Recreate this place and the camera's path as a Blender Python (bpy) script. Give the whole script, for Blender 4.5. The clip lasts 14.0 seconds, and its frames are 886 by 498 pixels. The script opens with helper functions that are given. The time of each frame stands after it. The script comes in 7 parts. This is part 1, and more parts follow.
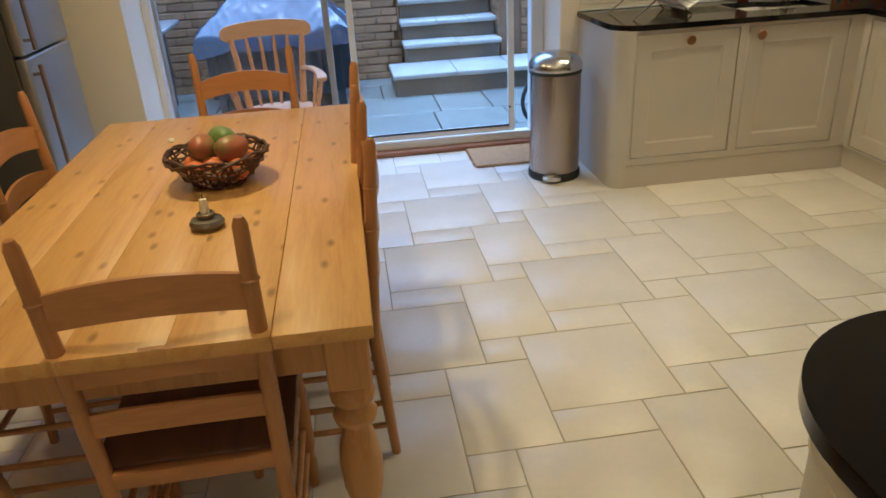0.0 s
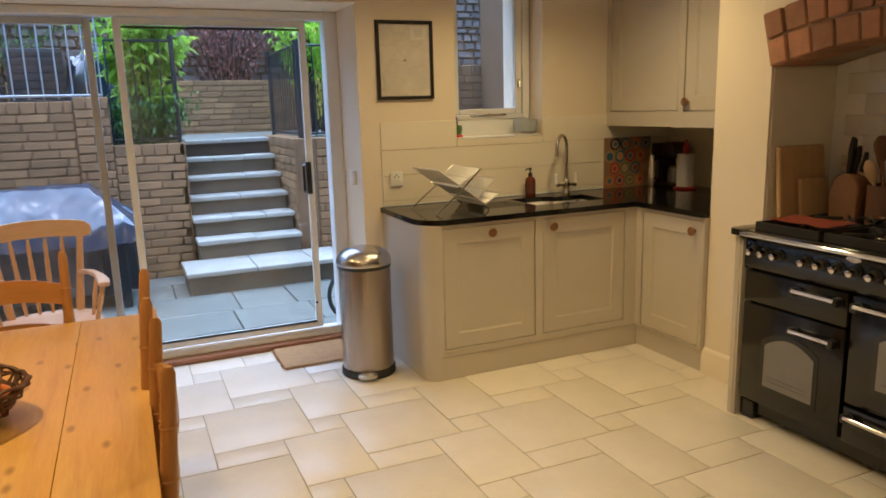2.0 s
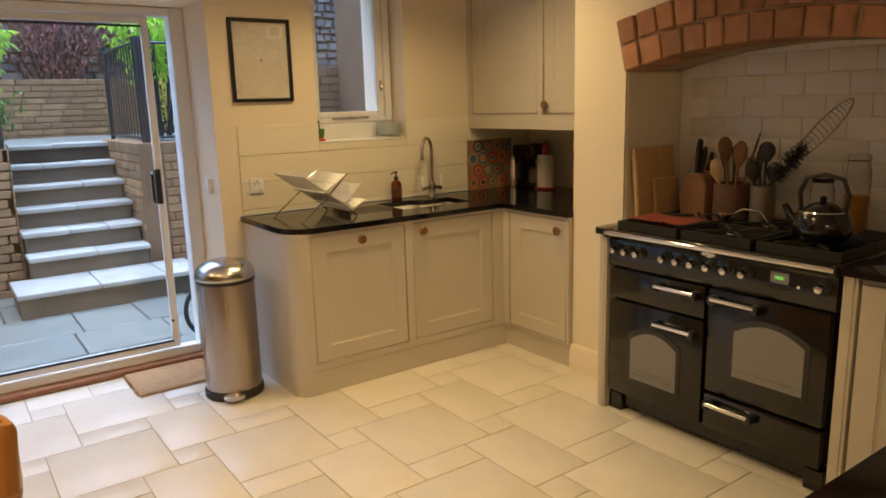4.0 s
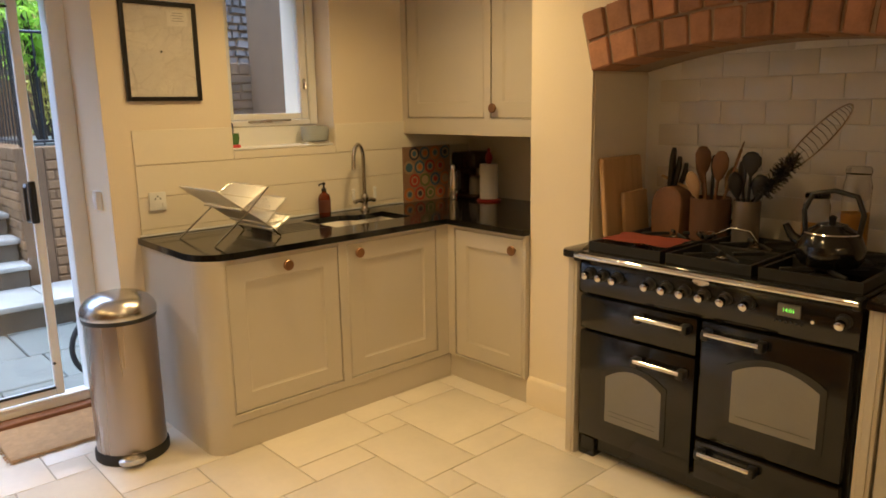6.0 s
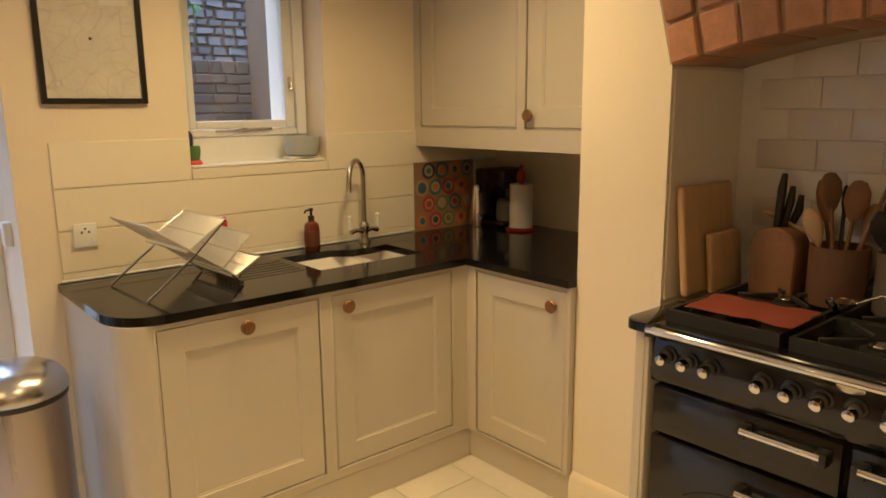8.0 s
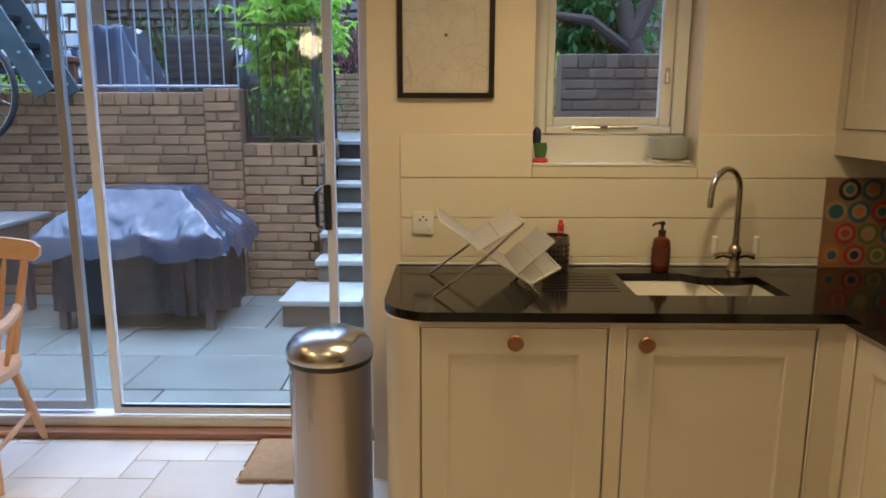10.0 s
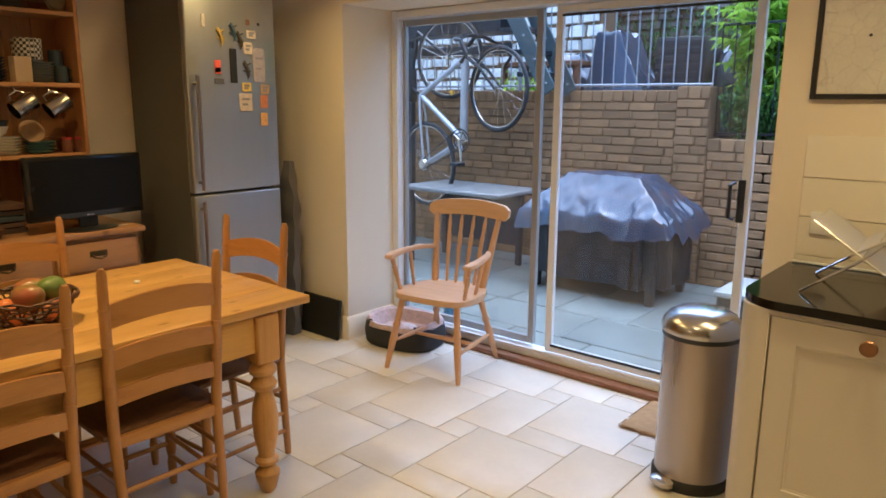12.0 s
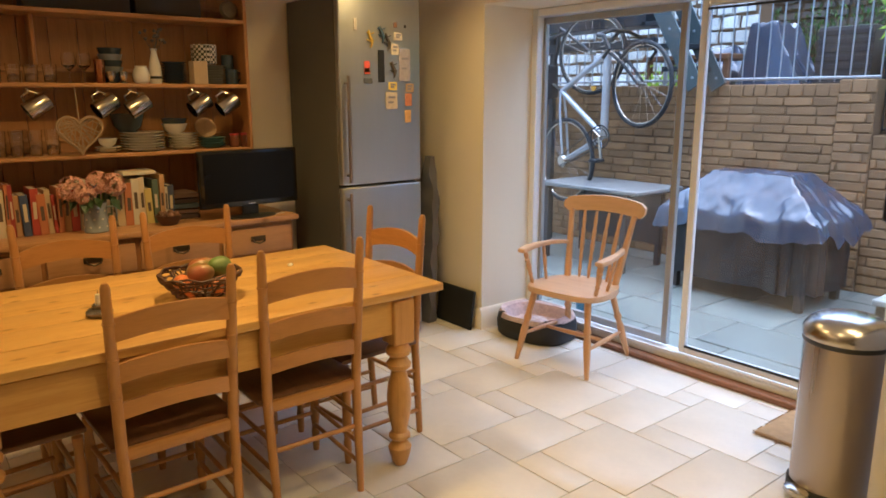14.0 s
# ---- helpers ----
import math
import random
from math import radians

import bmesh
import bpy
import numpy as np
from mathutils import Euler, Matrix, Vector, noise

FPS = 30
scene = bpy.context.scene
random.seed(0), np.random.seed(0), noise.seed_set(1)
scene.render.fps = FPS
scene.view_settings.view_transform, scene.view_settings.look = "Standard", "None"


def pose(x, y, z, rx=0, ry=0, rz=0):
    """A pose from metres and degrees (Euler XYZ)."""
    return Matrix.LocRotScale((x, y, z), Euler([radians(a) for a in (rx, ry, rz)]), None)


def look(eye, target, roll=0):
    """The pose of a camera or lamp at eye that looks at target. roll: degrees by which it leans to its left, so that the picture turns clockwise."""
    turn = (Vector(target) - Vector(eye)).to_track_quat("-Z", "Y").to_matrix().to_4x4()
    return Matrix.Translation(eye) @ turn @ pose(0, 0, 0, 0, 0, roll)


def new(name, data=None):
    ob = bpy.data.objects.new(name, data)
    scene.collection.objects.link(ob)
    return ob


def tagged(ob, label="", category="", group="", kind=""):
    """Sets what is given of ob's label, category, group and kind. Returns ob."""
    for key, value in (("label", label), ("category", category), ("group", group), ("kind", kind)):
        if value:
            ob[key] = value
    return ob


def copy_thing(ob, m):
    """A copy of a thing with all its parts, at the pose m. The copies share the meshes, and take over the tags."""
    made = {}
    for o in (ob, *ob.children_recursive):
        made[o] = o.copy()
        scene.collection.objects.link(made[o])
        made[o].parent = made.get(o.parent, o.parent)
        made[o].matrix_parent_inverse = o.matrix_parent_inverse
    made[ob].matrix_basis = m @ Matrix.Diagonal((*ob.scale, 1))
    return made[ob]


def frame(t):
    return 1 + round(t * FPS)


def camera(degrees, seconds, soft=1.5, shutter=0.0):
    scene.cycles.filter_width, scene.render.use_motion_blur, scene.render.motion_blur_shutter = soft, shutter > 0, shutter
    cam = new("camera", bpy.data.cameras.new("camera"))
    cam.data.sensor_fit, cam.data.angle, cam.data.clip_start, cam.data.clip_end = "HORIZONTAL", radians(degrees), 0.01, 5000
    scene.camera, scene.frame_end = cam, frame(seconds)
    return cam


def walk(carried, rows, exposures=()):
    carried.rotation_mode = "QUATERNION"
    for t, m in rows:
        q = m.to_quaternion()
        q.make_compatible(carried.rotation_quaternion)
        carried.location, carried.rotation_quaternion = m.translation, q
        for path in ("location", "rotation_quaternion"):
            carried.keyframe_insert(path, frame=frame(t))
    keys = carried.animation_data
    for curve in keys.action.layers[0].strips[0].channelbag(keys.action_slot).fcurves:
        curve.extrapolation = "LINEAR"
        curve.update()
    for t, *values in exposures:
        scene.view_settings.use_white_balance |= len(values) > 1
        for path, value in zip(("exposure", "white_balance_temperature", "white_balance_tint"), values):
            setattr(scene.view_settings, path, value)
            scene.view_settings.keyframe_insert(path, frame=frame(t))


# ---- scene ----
cam = camera(63.7, 14.0, soft=1.7)
# seconds, eye, target, roll
EXPOSURES = [(0.0, 1.3, 3950, 6), (1.0, 1.2, 4450, 6), (1.5, 1.28, 4600, 7), (3.0, 1.45, 4850, 9), (5.5, 1.5, 5000, 10), (7.0, 1.76, 5200, 11), (9.5, 1.38, 4450, 9), (10.5, 1.24, 4600, 9), (11.5, 1.36, 4650, 9), (14.0, 1.58, 4850, 8.5)]
PATH = [
    (0, (0.062, 0.147, 1.513), (0.267, 1.941, 0.653), -3.3),
    (0.2, (0.049, 0.18, 1.519), (0.334, 2.031, 0.818), -3.0),
    (0.4, (0.047, 0.197, 1.526), (0.398, 2.08, 0.95), -2.5),
    (0.5, (0.03, 0.201, 1.515), (0.419, 2.091, 0.989), -2.2),
    (1, (0.032, 0.249, 1.494), (0.57, 2.132, 1.084), -2.1),
    (1.5, (0.06, 0.329, 1.508), (0.713, 2.177, 1.108), -2.0),
    (2, (0.054, 0.394, 1.509), (0.846, 2.188, 1.116), -1.6),
    (2.5, (0.022, 0.407, 1.513), (0.954, 2.134, 1.125), -1.5),
    (3, (0.008, 0.421, 1.531), (1.041, 2.088, 1.137), -1.7),
    (5.5, (0.197, 0.865, 1.508), (1.452, 2.37, 1.11), -0.9),
    (6, (0.256, 1.035, 1.517), (1.583, 2.478, 1.12), -0.9),
    (6.5, (0.347, 1.21, 1.51), (1.734, 2.596, 1.113), -0.8),
    (7, (0.528, 1.402, 1.515), (1.939, 2.761, 1.117), -0.8),
    (9.5, (1.46, 1.784, 1.529), (1.885, 3.701, 1.151), 0.1),
    (10, (1.677, 1.755, 1.515), (1.653, 3.717, 1.129), 0.1),
    (10.5, (1.869, 1.655, 1.527), (1.45, 3.572, 1.138), 0.3),
    (11, (2.036, 1.577, 1.527), (1.285, 3.388, 1.132), 0.4),
    (11.5, (2.137, 1.514, 1.519), (1.099, 3.176, 1.118), 0.4),
    (12, (2.204, 1.441, 1.54), (0.943, 2.939, 1.132), 0.4),
    (12.5, (2.279, 1.403, 1.544), (0.87, 2.762, 1.134), 0.2),
    (13, (2.303, 1.379, 1.562), (0.816, 2.648, 1.139), 0.1),
    (13.5, (2.309, 1.383, 1.545), (0.787, 2.612, 1.127), -0.1),
    (14, (2.302, 1.386, 1.548), (0.773, 2.605, 1.128), -0.1),
]
walk(cam, [(t, look(eye, target, roll)) for t, eye, target, roll in PATH], EXPOSURES)

# ---- daylight and lamps ----
world = bpy.data.worlds.new("world")
scene.world = world
world.use_nodes = True
wn = world.node_tree.nodes
sky = wn.new("ShaderNodeTexSky")
sky.sky_type, sky.sun_disc = "NISHITA", False
sky.sun_elevation, sky.sun_rotation = radians(84), radians(0)
sky.air_density, sky.dust_density = 1.0, 3.0
wn["Background"].inputs["Strength"].default_value = 0.15
world.node_tree.links.new(sky.outputs[0], wn["Background"].inputs["Color"])
sun_data = bpy.data.lights.new("sun", "SUN")
sun_data.energy, sun_data.angle, sun_data.color = 2.3, radians(105), (1.0, 1.0, 1.0)
sun = new("sun", sun_data)
sun.matrix_world = look((0.5, 6.6, 10), (0.5, 5.5, 0))
WARM, AMBER = (1.0, 0.60, 0.19), (1.0, 0.57, 0.14)


def downlight(x, y, z, power, colour, size=0.12, spread=140):
    data = bpy.data.lights.new("downlight_lamp", "AREA")
    data.shape, data.size, data.energy, data.color, data.spread = "DISK", size, power, colour, radians(spread)
    lamp = new("downlight_lamp", data)
    lamp.matrix_world = pose(x, y, z)
    return lamp


for lx, ly, lp, lc, ls in ((1.75, 3.58, 3.2, WARM, 140), (2.35, 3.48, 3.7, WARM, 140), (1.3, 2.3, 3.6, WARM, 112), (-0.45, 2.4, 6.0, AMBER, 140), (-0.85, 3.7, 3.8, AMBER, 140), (-0.45, 1.0, 2.4, AMBER, 140)):
    downlight(lx, ly, 2.46, lp, lc, 0.12, ls)

# ---- materials ----
def nodes_of(name):
    m = bpy.data.materials.new(name)
    m.use_nodes = True
    t = m.node_tree
    return m, t, t.nodes["Principled BSDF"]


def ramp(t, fac, stops):
    r = t.nodes.new("ShaderNodeValToRGB")
    e = r.color_ramp.elements
    while len(e) < len(stops):
        e.new(0.5)
    for k, (p, c) in zip(e, stops):
        k.position, k.color = p, (*c, 1)
    t.links.new(fac, r.inputs[0])
    return r.outputs[0]


def coords(t, scale=(1, 1, 1), world=False, rot=(0, 0, 0)):
    tc, mp = t.nodes.new("ShaderNodeTexCoord"), t.nodes.new("ShaderNodeMapping")
    mp.inputs["Scale"].default_value, mp.inputs["Rotation"].default_value = scale, rot
    if world:
        g = t.nodes.new("ShaderNodeNewGeometry")
        t.links.new(g.outputs["Position"], mp.inputs["Vector"])
    else:
        t.links.new(tc.outputs["Object"], mp.inputs["Vector"])
    return mp.outputs[0]


def noise_tex(t, vec, scale, detail=4, rough=0.55, dist=0.0):
    n = t.nodes.new("ShaderNodeTexNoise")
    n.inputs["Scale"].default_value, n.inputs["Detail"].default_value = scale, detail
    n.inputs["Roughness"].default_value, n.inputs["Distortion"].default_value = rough, dist
    if vec is not None:
        t.links.new(vec, n.inputs["Vector"])
    return n.outputs["Fac"]


def bump(t, b, height, strength, dist=0.01):
    n = t.nodes.new("ShaderNodeBump")
    n.inputs["Strength"].default_value, n.inputs["Distance"].default_value = strength, dist
    t.links.new(height, n.inputs["Height"])
    t.links.new(n.outputs[0], b.inputs["Normal"])


def blend(t, fac, a, b, mode="MIX"):
    m = t.nodes.new("ShaderNodeMixRGB")
    m.blend_type = mode
    for sock, v in zip(m.inputs, (fac, a, b)):
        if isinstance(v, (int, float)):
            sock.default_value = v
        elif isinstance(v, tuple):
            sock.default_value = (*v, 1)
        else:
            t.links.new(v, sock)
    return m.outputs[0]


def shade(c, k):
    return tuple(min(1.0, v * k) for v in c)


def surf(name, col, rough=0.5, metal=0.0, var=0.12, scale=6.0, fine=60.0, bmp=0.15, world=False, stretch=(1, 1, 1), rnd=0.0, spec=0.5, coat=0.0):
    """A plain surface: base colour with two scales of variation, fine relief, and uneven gloss."""
    m, t, b = nodes_of(name)
    v = coords(t, stretch, world)
    big, small = noise_tex(t, v, scale, 5), noise_tex(t, v, fine, 3)
    c = ramp(t, big, ((0.3, shade(col, 1 - var)), (0.7, shade(col, 1 + var))))
    c = blend(t, 0.35, c, ramp(t, small, ((0.3, shade(col, 1 - 0.7 * var)), (0.7, shade(col, 1 + 0.7 * var)))))
    if rnd:
        oi = t.nodes.new("ShaderNodeObjectInfo")
        c = blend(t, 1.0, c, ramp(t, oi.outputs["Random"], ((0, (1 - rnd,) * 3), (1, (1 + rnd * 0.6, 1 + rnd * 0.5, 1 + rnd * 0.4)))), "MULTIPLY")
    t.links.new(c, b.inputs["Base Color"])
    r = t.nodes.new("ShaderNodeMapRange")
    r.inputs["To Min"].default_value, r.inputs["To Max"].default_value = max(0.02, rough * 0.85), min(1, rough * 1.15)
    t.links.new(big, r.inputs["Value"])
    t.links.new(r.outputs[0], b.inputs["Roughness"])
    b.inputs["Metallic"].default_value, b.inputs["Specular IOR Level"].default_value = metal, spec
    b.inputs["Coat Weight"].default_value, b.inputs["Coat Roughness"].default_value = coat, 0.08
    if bmp:
        bump(t, b, small, bmp, 0.004)
    return m


def timber(name, light, dark, along="x", rough=0.42, knots=True, coat=0.0, grain=1.0):
    """Sawn pine: long grain, darker late wood, scattered knots."""
    m, t, b = nodes_of(name)
    k = {"x": (0.7, 9, 9), "y": (9, 0.7, 9), "z": (9, 9, 0.7)}[along]
    v = coords(t, k)
    oi = t.nodes.new("ShaderNodeObjectInfo")
    add = t.nodes.new("ShaderNodeVectorMath")
    mul = t.nodes.new("ShaderNodeMath")
    mul.operation, mul.inputs[1].default_value = "MULTIPLY", 37.0
    t.links.new(oi.outputs["Random"], mul.inputs[0])
    t.links.new(v, add.inputs[0])
    t.links.new(mul.outputs[0], add.inputs[1])
    v = add.outputs[0]
    g = noise_tex(t, v, 3.0 * grain, 6, 0.6, 0.6)
    f = noise_tex(t, v, 22.0 * grain, 3, 0.5)
    c = ramp(t, g, ((0.25, dark), (0.5, light), (0.8, shade(light, 1.12))))
    c = blend(t, 0.3, c, ramp(t, f, ((0.3, dark), (0.7, light))))
    if knots:
        vo = t.nodes.new("ShaderNodeTexVoronoi")
        kv = coords(t, {"x": (2.2, 5, 5), "y": (8, 3.6, 1), "z": (5, 5, 2.2)}[along])
        if along == "y":
            vo.voronoi_dimensions = "2D"
        shift = t.nodes.new("ShaderNodeVectorMath")
        t.links.new(kv, shift.inputs[0])
        t.links.new(mul.outputs[0], shift.inputs[1])
        t.links.new(shift.outputs[0], vo.inputs["Vector"])
        vo.inputs["Scale"].default_value, vo.inputs["Randomness"].default_value = 1.0, 1.0
        c = blend(t, ramp(t, vo.outputs["Distance"], ((0.03, (0.7,) * 3), (0.10, (0.0,) * 3))), c, shade(dark, 0.42))
    t.links.new(c, b.inputs["Base Color"])
    b.inputs["Roughness"].default_value = rough
    b.inputs["Coat Weight"].default_value, b.inputs["Coat Roughness"].default_value = coat, 0.2
    bump(t, b, f, 0.08, 0.003)
    return m


def glow(name, col, power):
    m, t, b = nodes_of(name)
    b.inputs["Base Color"].default_value = (*col, 1)
    b.inputs["Emission Color"].default_value, b.inputs["Emission Strength"].default_value = (*col, 1), power
    return m


def glass_mat(name, tint=(1, 1, 1), rough=0.0):
    m, t, b = nodes_of(name)
    b.inputs["Base Color"].default_value, b.inputs["Roughness"].default_value = (*tint, 1), rough
    b.inputs["Transmission Weight"].default_value, b.inputs["IOR"].default_value = 1.0, 1.45
    return m


def pane_mat(name, haze):
    """Window glass: clear, mirrors a little; a patchy diffuse haze stands in for milky room reflections."""
    m, t, b = nodes_of(name)
    out = t.nodes["Material Output"]
    tr, gl, df, fr = (t.nodes.new("ShaderNode" + k) for k in ("BsdfTransparent", "BsdfGlossy", "BsdfDiffuse", "LayerWeight"))
    gl.inputs["Roughness"].default_value = 0.02
    df.inputs["Color"].default_value = (0.8, 0.82, 0.85, 1)
    fr.inputs["Blend"].default_value = 0.5
    pw5, ma = t.nodes.new("ShaderNodeMath"), t.nodes.new("ShaderNodeMath")
    pw5.operation, ma.operation = "POWER", "MULTIPLY_ADD"
    pw5.inputs[1].default_value, ma.inputs[1].default_value, ma.inputs[2].default_value = 5.0, 0.96, 0.04
    t.links.new(fr.outputs["Facing"], pw5.inputs[0])
    t.links.new(pw5.outputs[0], ma.inputs[0])
    m1, m2 = t.nodes.new("ShaderNodeMixShader"), t.nodes.new("ShaderNodeMixShader")
    haze_noise = noise_tex(t, coords(t, (1, 1, 0.5), True), 2.5, 5, 0.6)
    mr = t.nodes.new("ShaderNodeMapRange")
    mr.inputs["From Min"].default_value, mr.inputs["From Max"].default_value = 0.45, 0.8
    mr.inputs["To Max"].default_value = haze
    t.links.new(haze_noise, mr.inputs["Value"])
    t.links.new(mr.outputs[0], m1.inputs[0])
    t.links.new(tr.outputs[0], m1.inputs[1])
    t.links.new(df.outputs[0], m1.inputs[2])
    t.links.new(ma.outputs[0], m2.inputs[0])
    t.links.new(m1.outputs[0], m2.inputs[1])
    t.links.new(gl.outputs[0], m2.inputs[2])
    t.links.new(m2.outputs[0], out.inputs["Surface"])
    return m


M = dict(
    paint=surf("wall_paint_cream", (0.80, 0.71, 0.55), 0.75, var=0.03, scale=1.5, fine=90, bmp=0.12, world=True),
    splash=surf("painted_splash_tile", (0.82, 0.76, 0.62), 0.32, var=0.03, scale=2, fine=40, bmp=0.05, rnd=0.04),
    ceil=surf("ceiling_paint", (0.82, 0.80, 0.75), 0.8, var=0.02, world=True),
    white=surf("white_gloss_paint", (0.82, 0.82, 0.80), 0.3, var=0.03, bmp=0.03),
    upvc=surf("white_metal_frame", (0.78, 0.79, 0.80), 0.35, var=0.04, bmp=0.02),
    cab=surf("putty_cabinet_paint", (0.56, 0.51, 0.42), 0.42, var=0.04, scale=3, fine=120, bmp=0.06),
    tile=surf("limestone_tile", (0.68, 0.63, 0.54), 0.34, var=0.07, scale=5, fine=35, bmp=0.10, rnd=0.05, world=True),
    grout=surf("tile_grout", (0.40, 0.36, 0.29), 0.9, var=0.12, world=True),
    granite=surf("black_granite", (0.007, 0.0065, 0.007), 0.10, var=0.5, scale=90, fine=300, bmp=0.0, spec=0.38),
    pine_t=timber("pine_table_top", (0.62, 0.36, 0.065), (0.47, 0.23, 0.03), "y", 0.42, coat=0.1),
    pine_l=timber("pine_leg", (0.57, 0.31, 0.07), (0.40, 0.19, 0.035), "z", 0.4, coat=0.15),
    chair=timber("chair_beech", (0.44, 0.21, 0.042), (0.32, 0.14, 0.025), "z", 0.36, knots=False, coat=0.25),
    chair_x=timber("chair_beech_slat", (0.46, 0.22, 0.045), (0.33, 0.145, 0.027), "x", 0.36, knots=False, coat=0.25),
    seat=timber("dark_chair_seat", (0.16, 0.075, 0.03), (0.09, 0.04, 0.016), "y", 0.4, knots=False, coat=0.2),
    elm=timber("armchair_wood", (0.62, 0.36, 0.17), (0.48, 0.26, 0.11), "z", 0.4, knots=False, coat=0.15),
    elm_x=timber("armchair_seat_wood", (0.66, 0.44, 0.26), (0.55, 0.34, 0.18), "x", 0.4, knots=False, coat=0.15),
    dres=timber("dresser_pine", (0.40, 0.19, 0.05), (0.27, 0.115, 0.028), "z", 0.42, coat=0.1),
    dres_y=timber("dresser_pine_shelf", (0.46, 0.24, 0.08), (0.32, 0.15, 0.045), "y", 0.42, coat=0.1),
    sill_wood=timber("threshold_wood", (0.26, 0.12, 0.055), (0.16, 0.07, 0.03), "x", 0.5, knots=False),
    board=timber("chopping_board_wood", (0.60, 0.39, 0.18), (0.48, 0.29, 0.12), "z", 0.5, knots=False),
    steel=surf("brushed_steel", (0.42, 0.37, 0.33), 0.28, 1.0, var=0.05, fine=40, bmp=0.04, stretch=(1, 1, 0.04)),
    dome=surf("polished_steel", (0.56, 0.55, 0.54), 0.24, 1.0, var=0.03, bmp=0.0),
    chrome=surf("chrome", (0.75, 0.74, 0.72), 0.08, 1.0, var=0.02, bmp=0.0),
    wire=surf("satin_plated_wire", (0.80, 0.78, 0.73), 0.32, 0.75, var=0.03, bmp=0.0),
    nickel=surf("brushed_nickel", (0.50, 0.46, 0.40), 0.25, 1.0, var=0.05, bmp=0.0),
    fridge=surf("fridge_steel", (0.44, 0.45, 0.46), 0.36, 0.85, var=0.05, fine=50, bmp=0.03, stretch=(1, 1, 0.05)),
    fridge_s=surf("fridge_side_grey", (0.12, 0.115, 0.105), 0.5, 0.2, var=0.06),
    knob=surf("bronze_knob", (0.25, 0.13, 0.055), 0.35, 0.6, var=0.15, bmp=0.02),
    black=surf("black_plastic", (0.014, 0.014, 0.015), 0.4, var=0.15, bmp=0.05),
    enamel=surf("black_enamel", (0.008, 0.008, 0.009), 0.16, var=0.1, bmp=0.0, coat=0.15),
    iron=surf("cast_iron", (0.018, 0.018, 0.018), 0.6, var=0.2, bmp=0.2),
    ovenglass=surf("oven_glass", (0.17, 0.165, 0.155), 0.08, var=0.05, bmp=0.0, spec=0.9),
    rubber=surf("black_rubber", (0.02, 0.02, 0.02), 0.65, var=0.15),
    fire=surf("firebrick", (0.36, 0.18, 0.095), 0.8, var=0.25, scale=14, fine=70, bmp=0.5, rnd=0.28),
    mortar=surf("old_mortar", (0.36, 0.27, 0.19), 0.95, var=0.15, fine=90, bmp=0.5),
    subway=surf("white_glazed_tile", (0.74, 0.72, 0.67), 0.10, var=0.02, bmp=0.02, rnd=0.03),
    brick=surf("buff_garden_brick", (0.27, 0.165, 0.075), 0.88, var=0.32, scale=9, fine=60, bmp=0.5, rnd=0.28),
    gmortar=surf("garden_mortar", (0.17, 0.105, 0.052), 0.95, var=0.2, world=True),
    flag=surf("wet_flagstone", (0.19, 0.21, 0.19), 0.35, var=0.22, scale=3, fine=25, bmp=0.25, rnd=0.12),
    step=surf("sandstone_tread", (0.38, 0.385, 0.35), 0.5, var=0.2, scale=5, bmp=0.3, rnd=0.08),
    riser=surf("dark_brown_riser", (0.11, 0.092, 0.065), 0.9, var=0.3, scale=6, bmp=0.4),
    soil=surf("dark_soil", (0.05, 0.04, 0.03), 0.95, var=0.3, bmp=0.5),
    stone=surf("rubble_stone", (0.27, 0.235, 0.20), 0.9, var=0.3, scale=7, bmp=0.6, rnd=0.35),
    lime=surf("limewashed_stone", (0.74, 0.73, 0.66), 0.9, var=0.2, scale=7, bmp=0.6, rnd=0.2),
    rail=surf("painted_iron", (0.02, 0.022, 0.025), 0.45, 0.2, var=0.2),
    galv=surf("grey_rail", (0.33, 0.36, 0.39), 0.45, 0.4, var=0.1),
    tarp=surf("blue_tarpaulin", (0.032, 0.045, 0.078), 0.22, var=0.18, scale=4, fine=30, bmp=0.04, coat=0.4, spec=0.7),
    tarp_d=surf("dark_blue_cover", (0.03, 0.042, 0.07), 0.22, var=0.2, scale=5, fine=30, bmp=0.08, coat=0.8),
    # darker copy of the garden brick, for the tall side wall
    brick_d=surf("dark_garden_brick", (0.13, 0.095, 0.06), 0.9, var=0.3, scale=9, fine=60, bmp=0.5, rnd=0.3),
    wicker=surf("dark_wicker", (0.03, 0.027, 0.026), 0.7, var=0.3, bmp=0.5),
    leaf=surf("lime_green_leaf", (0.42, 0.64, 0.06), 0.5, var=0.3, scale=20, bmp=0.0, rnd=0.2),
    leaf_d=surf("dark_green_leaf", (0.09, 0.20, 0.04), 0.5, var=0.35, scale=20, bmp=0.0, rnd=0.2),
    leaf_r=surf("russet_leaf", (0.42, 0.20, 0.16), 0.6, var=0.35, scale=20, bmp=0.0, rnd=0.2),
    leaf_y=surf("yellow_leaf", (0.62, 0.58, 0.14), 0.6, var=0.3, scale=20, bmp=0.0, rnd=0.2),
    bark=surf("bark", (0.06, 0.045, 0.032), 0.9, var=0.3, bmp=0.6),
    mat_c=surf("coir", (0.40, 0.26, 0.125), 0.95, var=0.22, scale=30, fine=220, bmp=1.0),
    glass=pane_mat("door_glass", 0.09),
    glass_w=pane_mat("window_glass", 0.02),
    clear=glass_mat("clear_glass"),
)

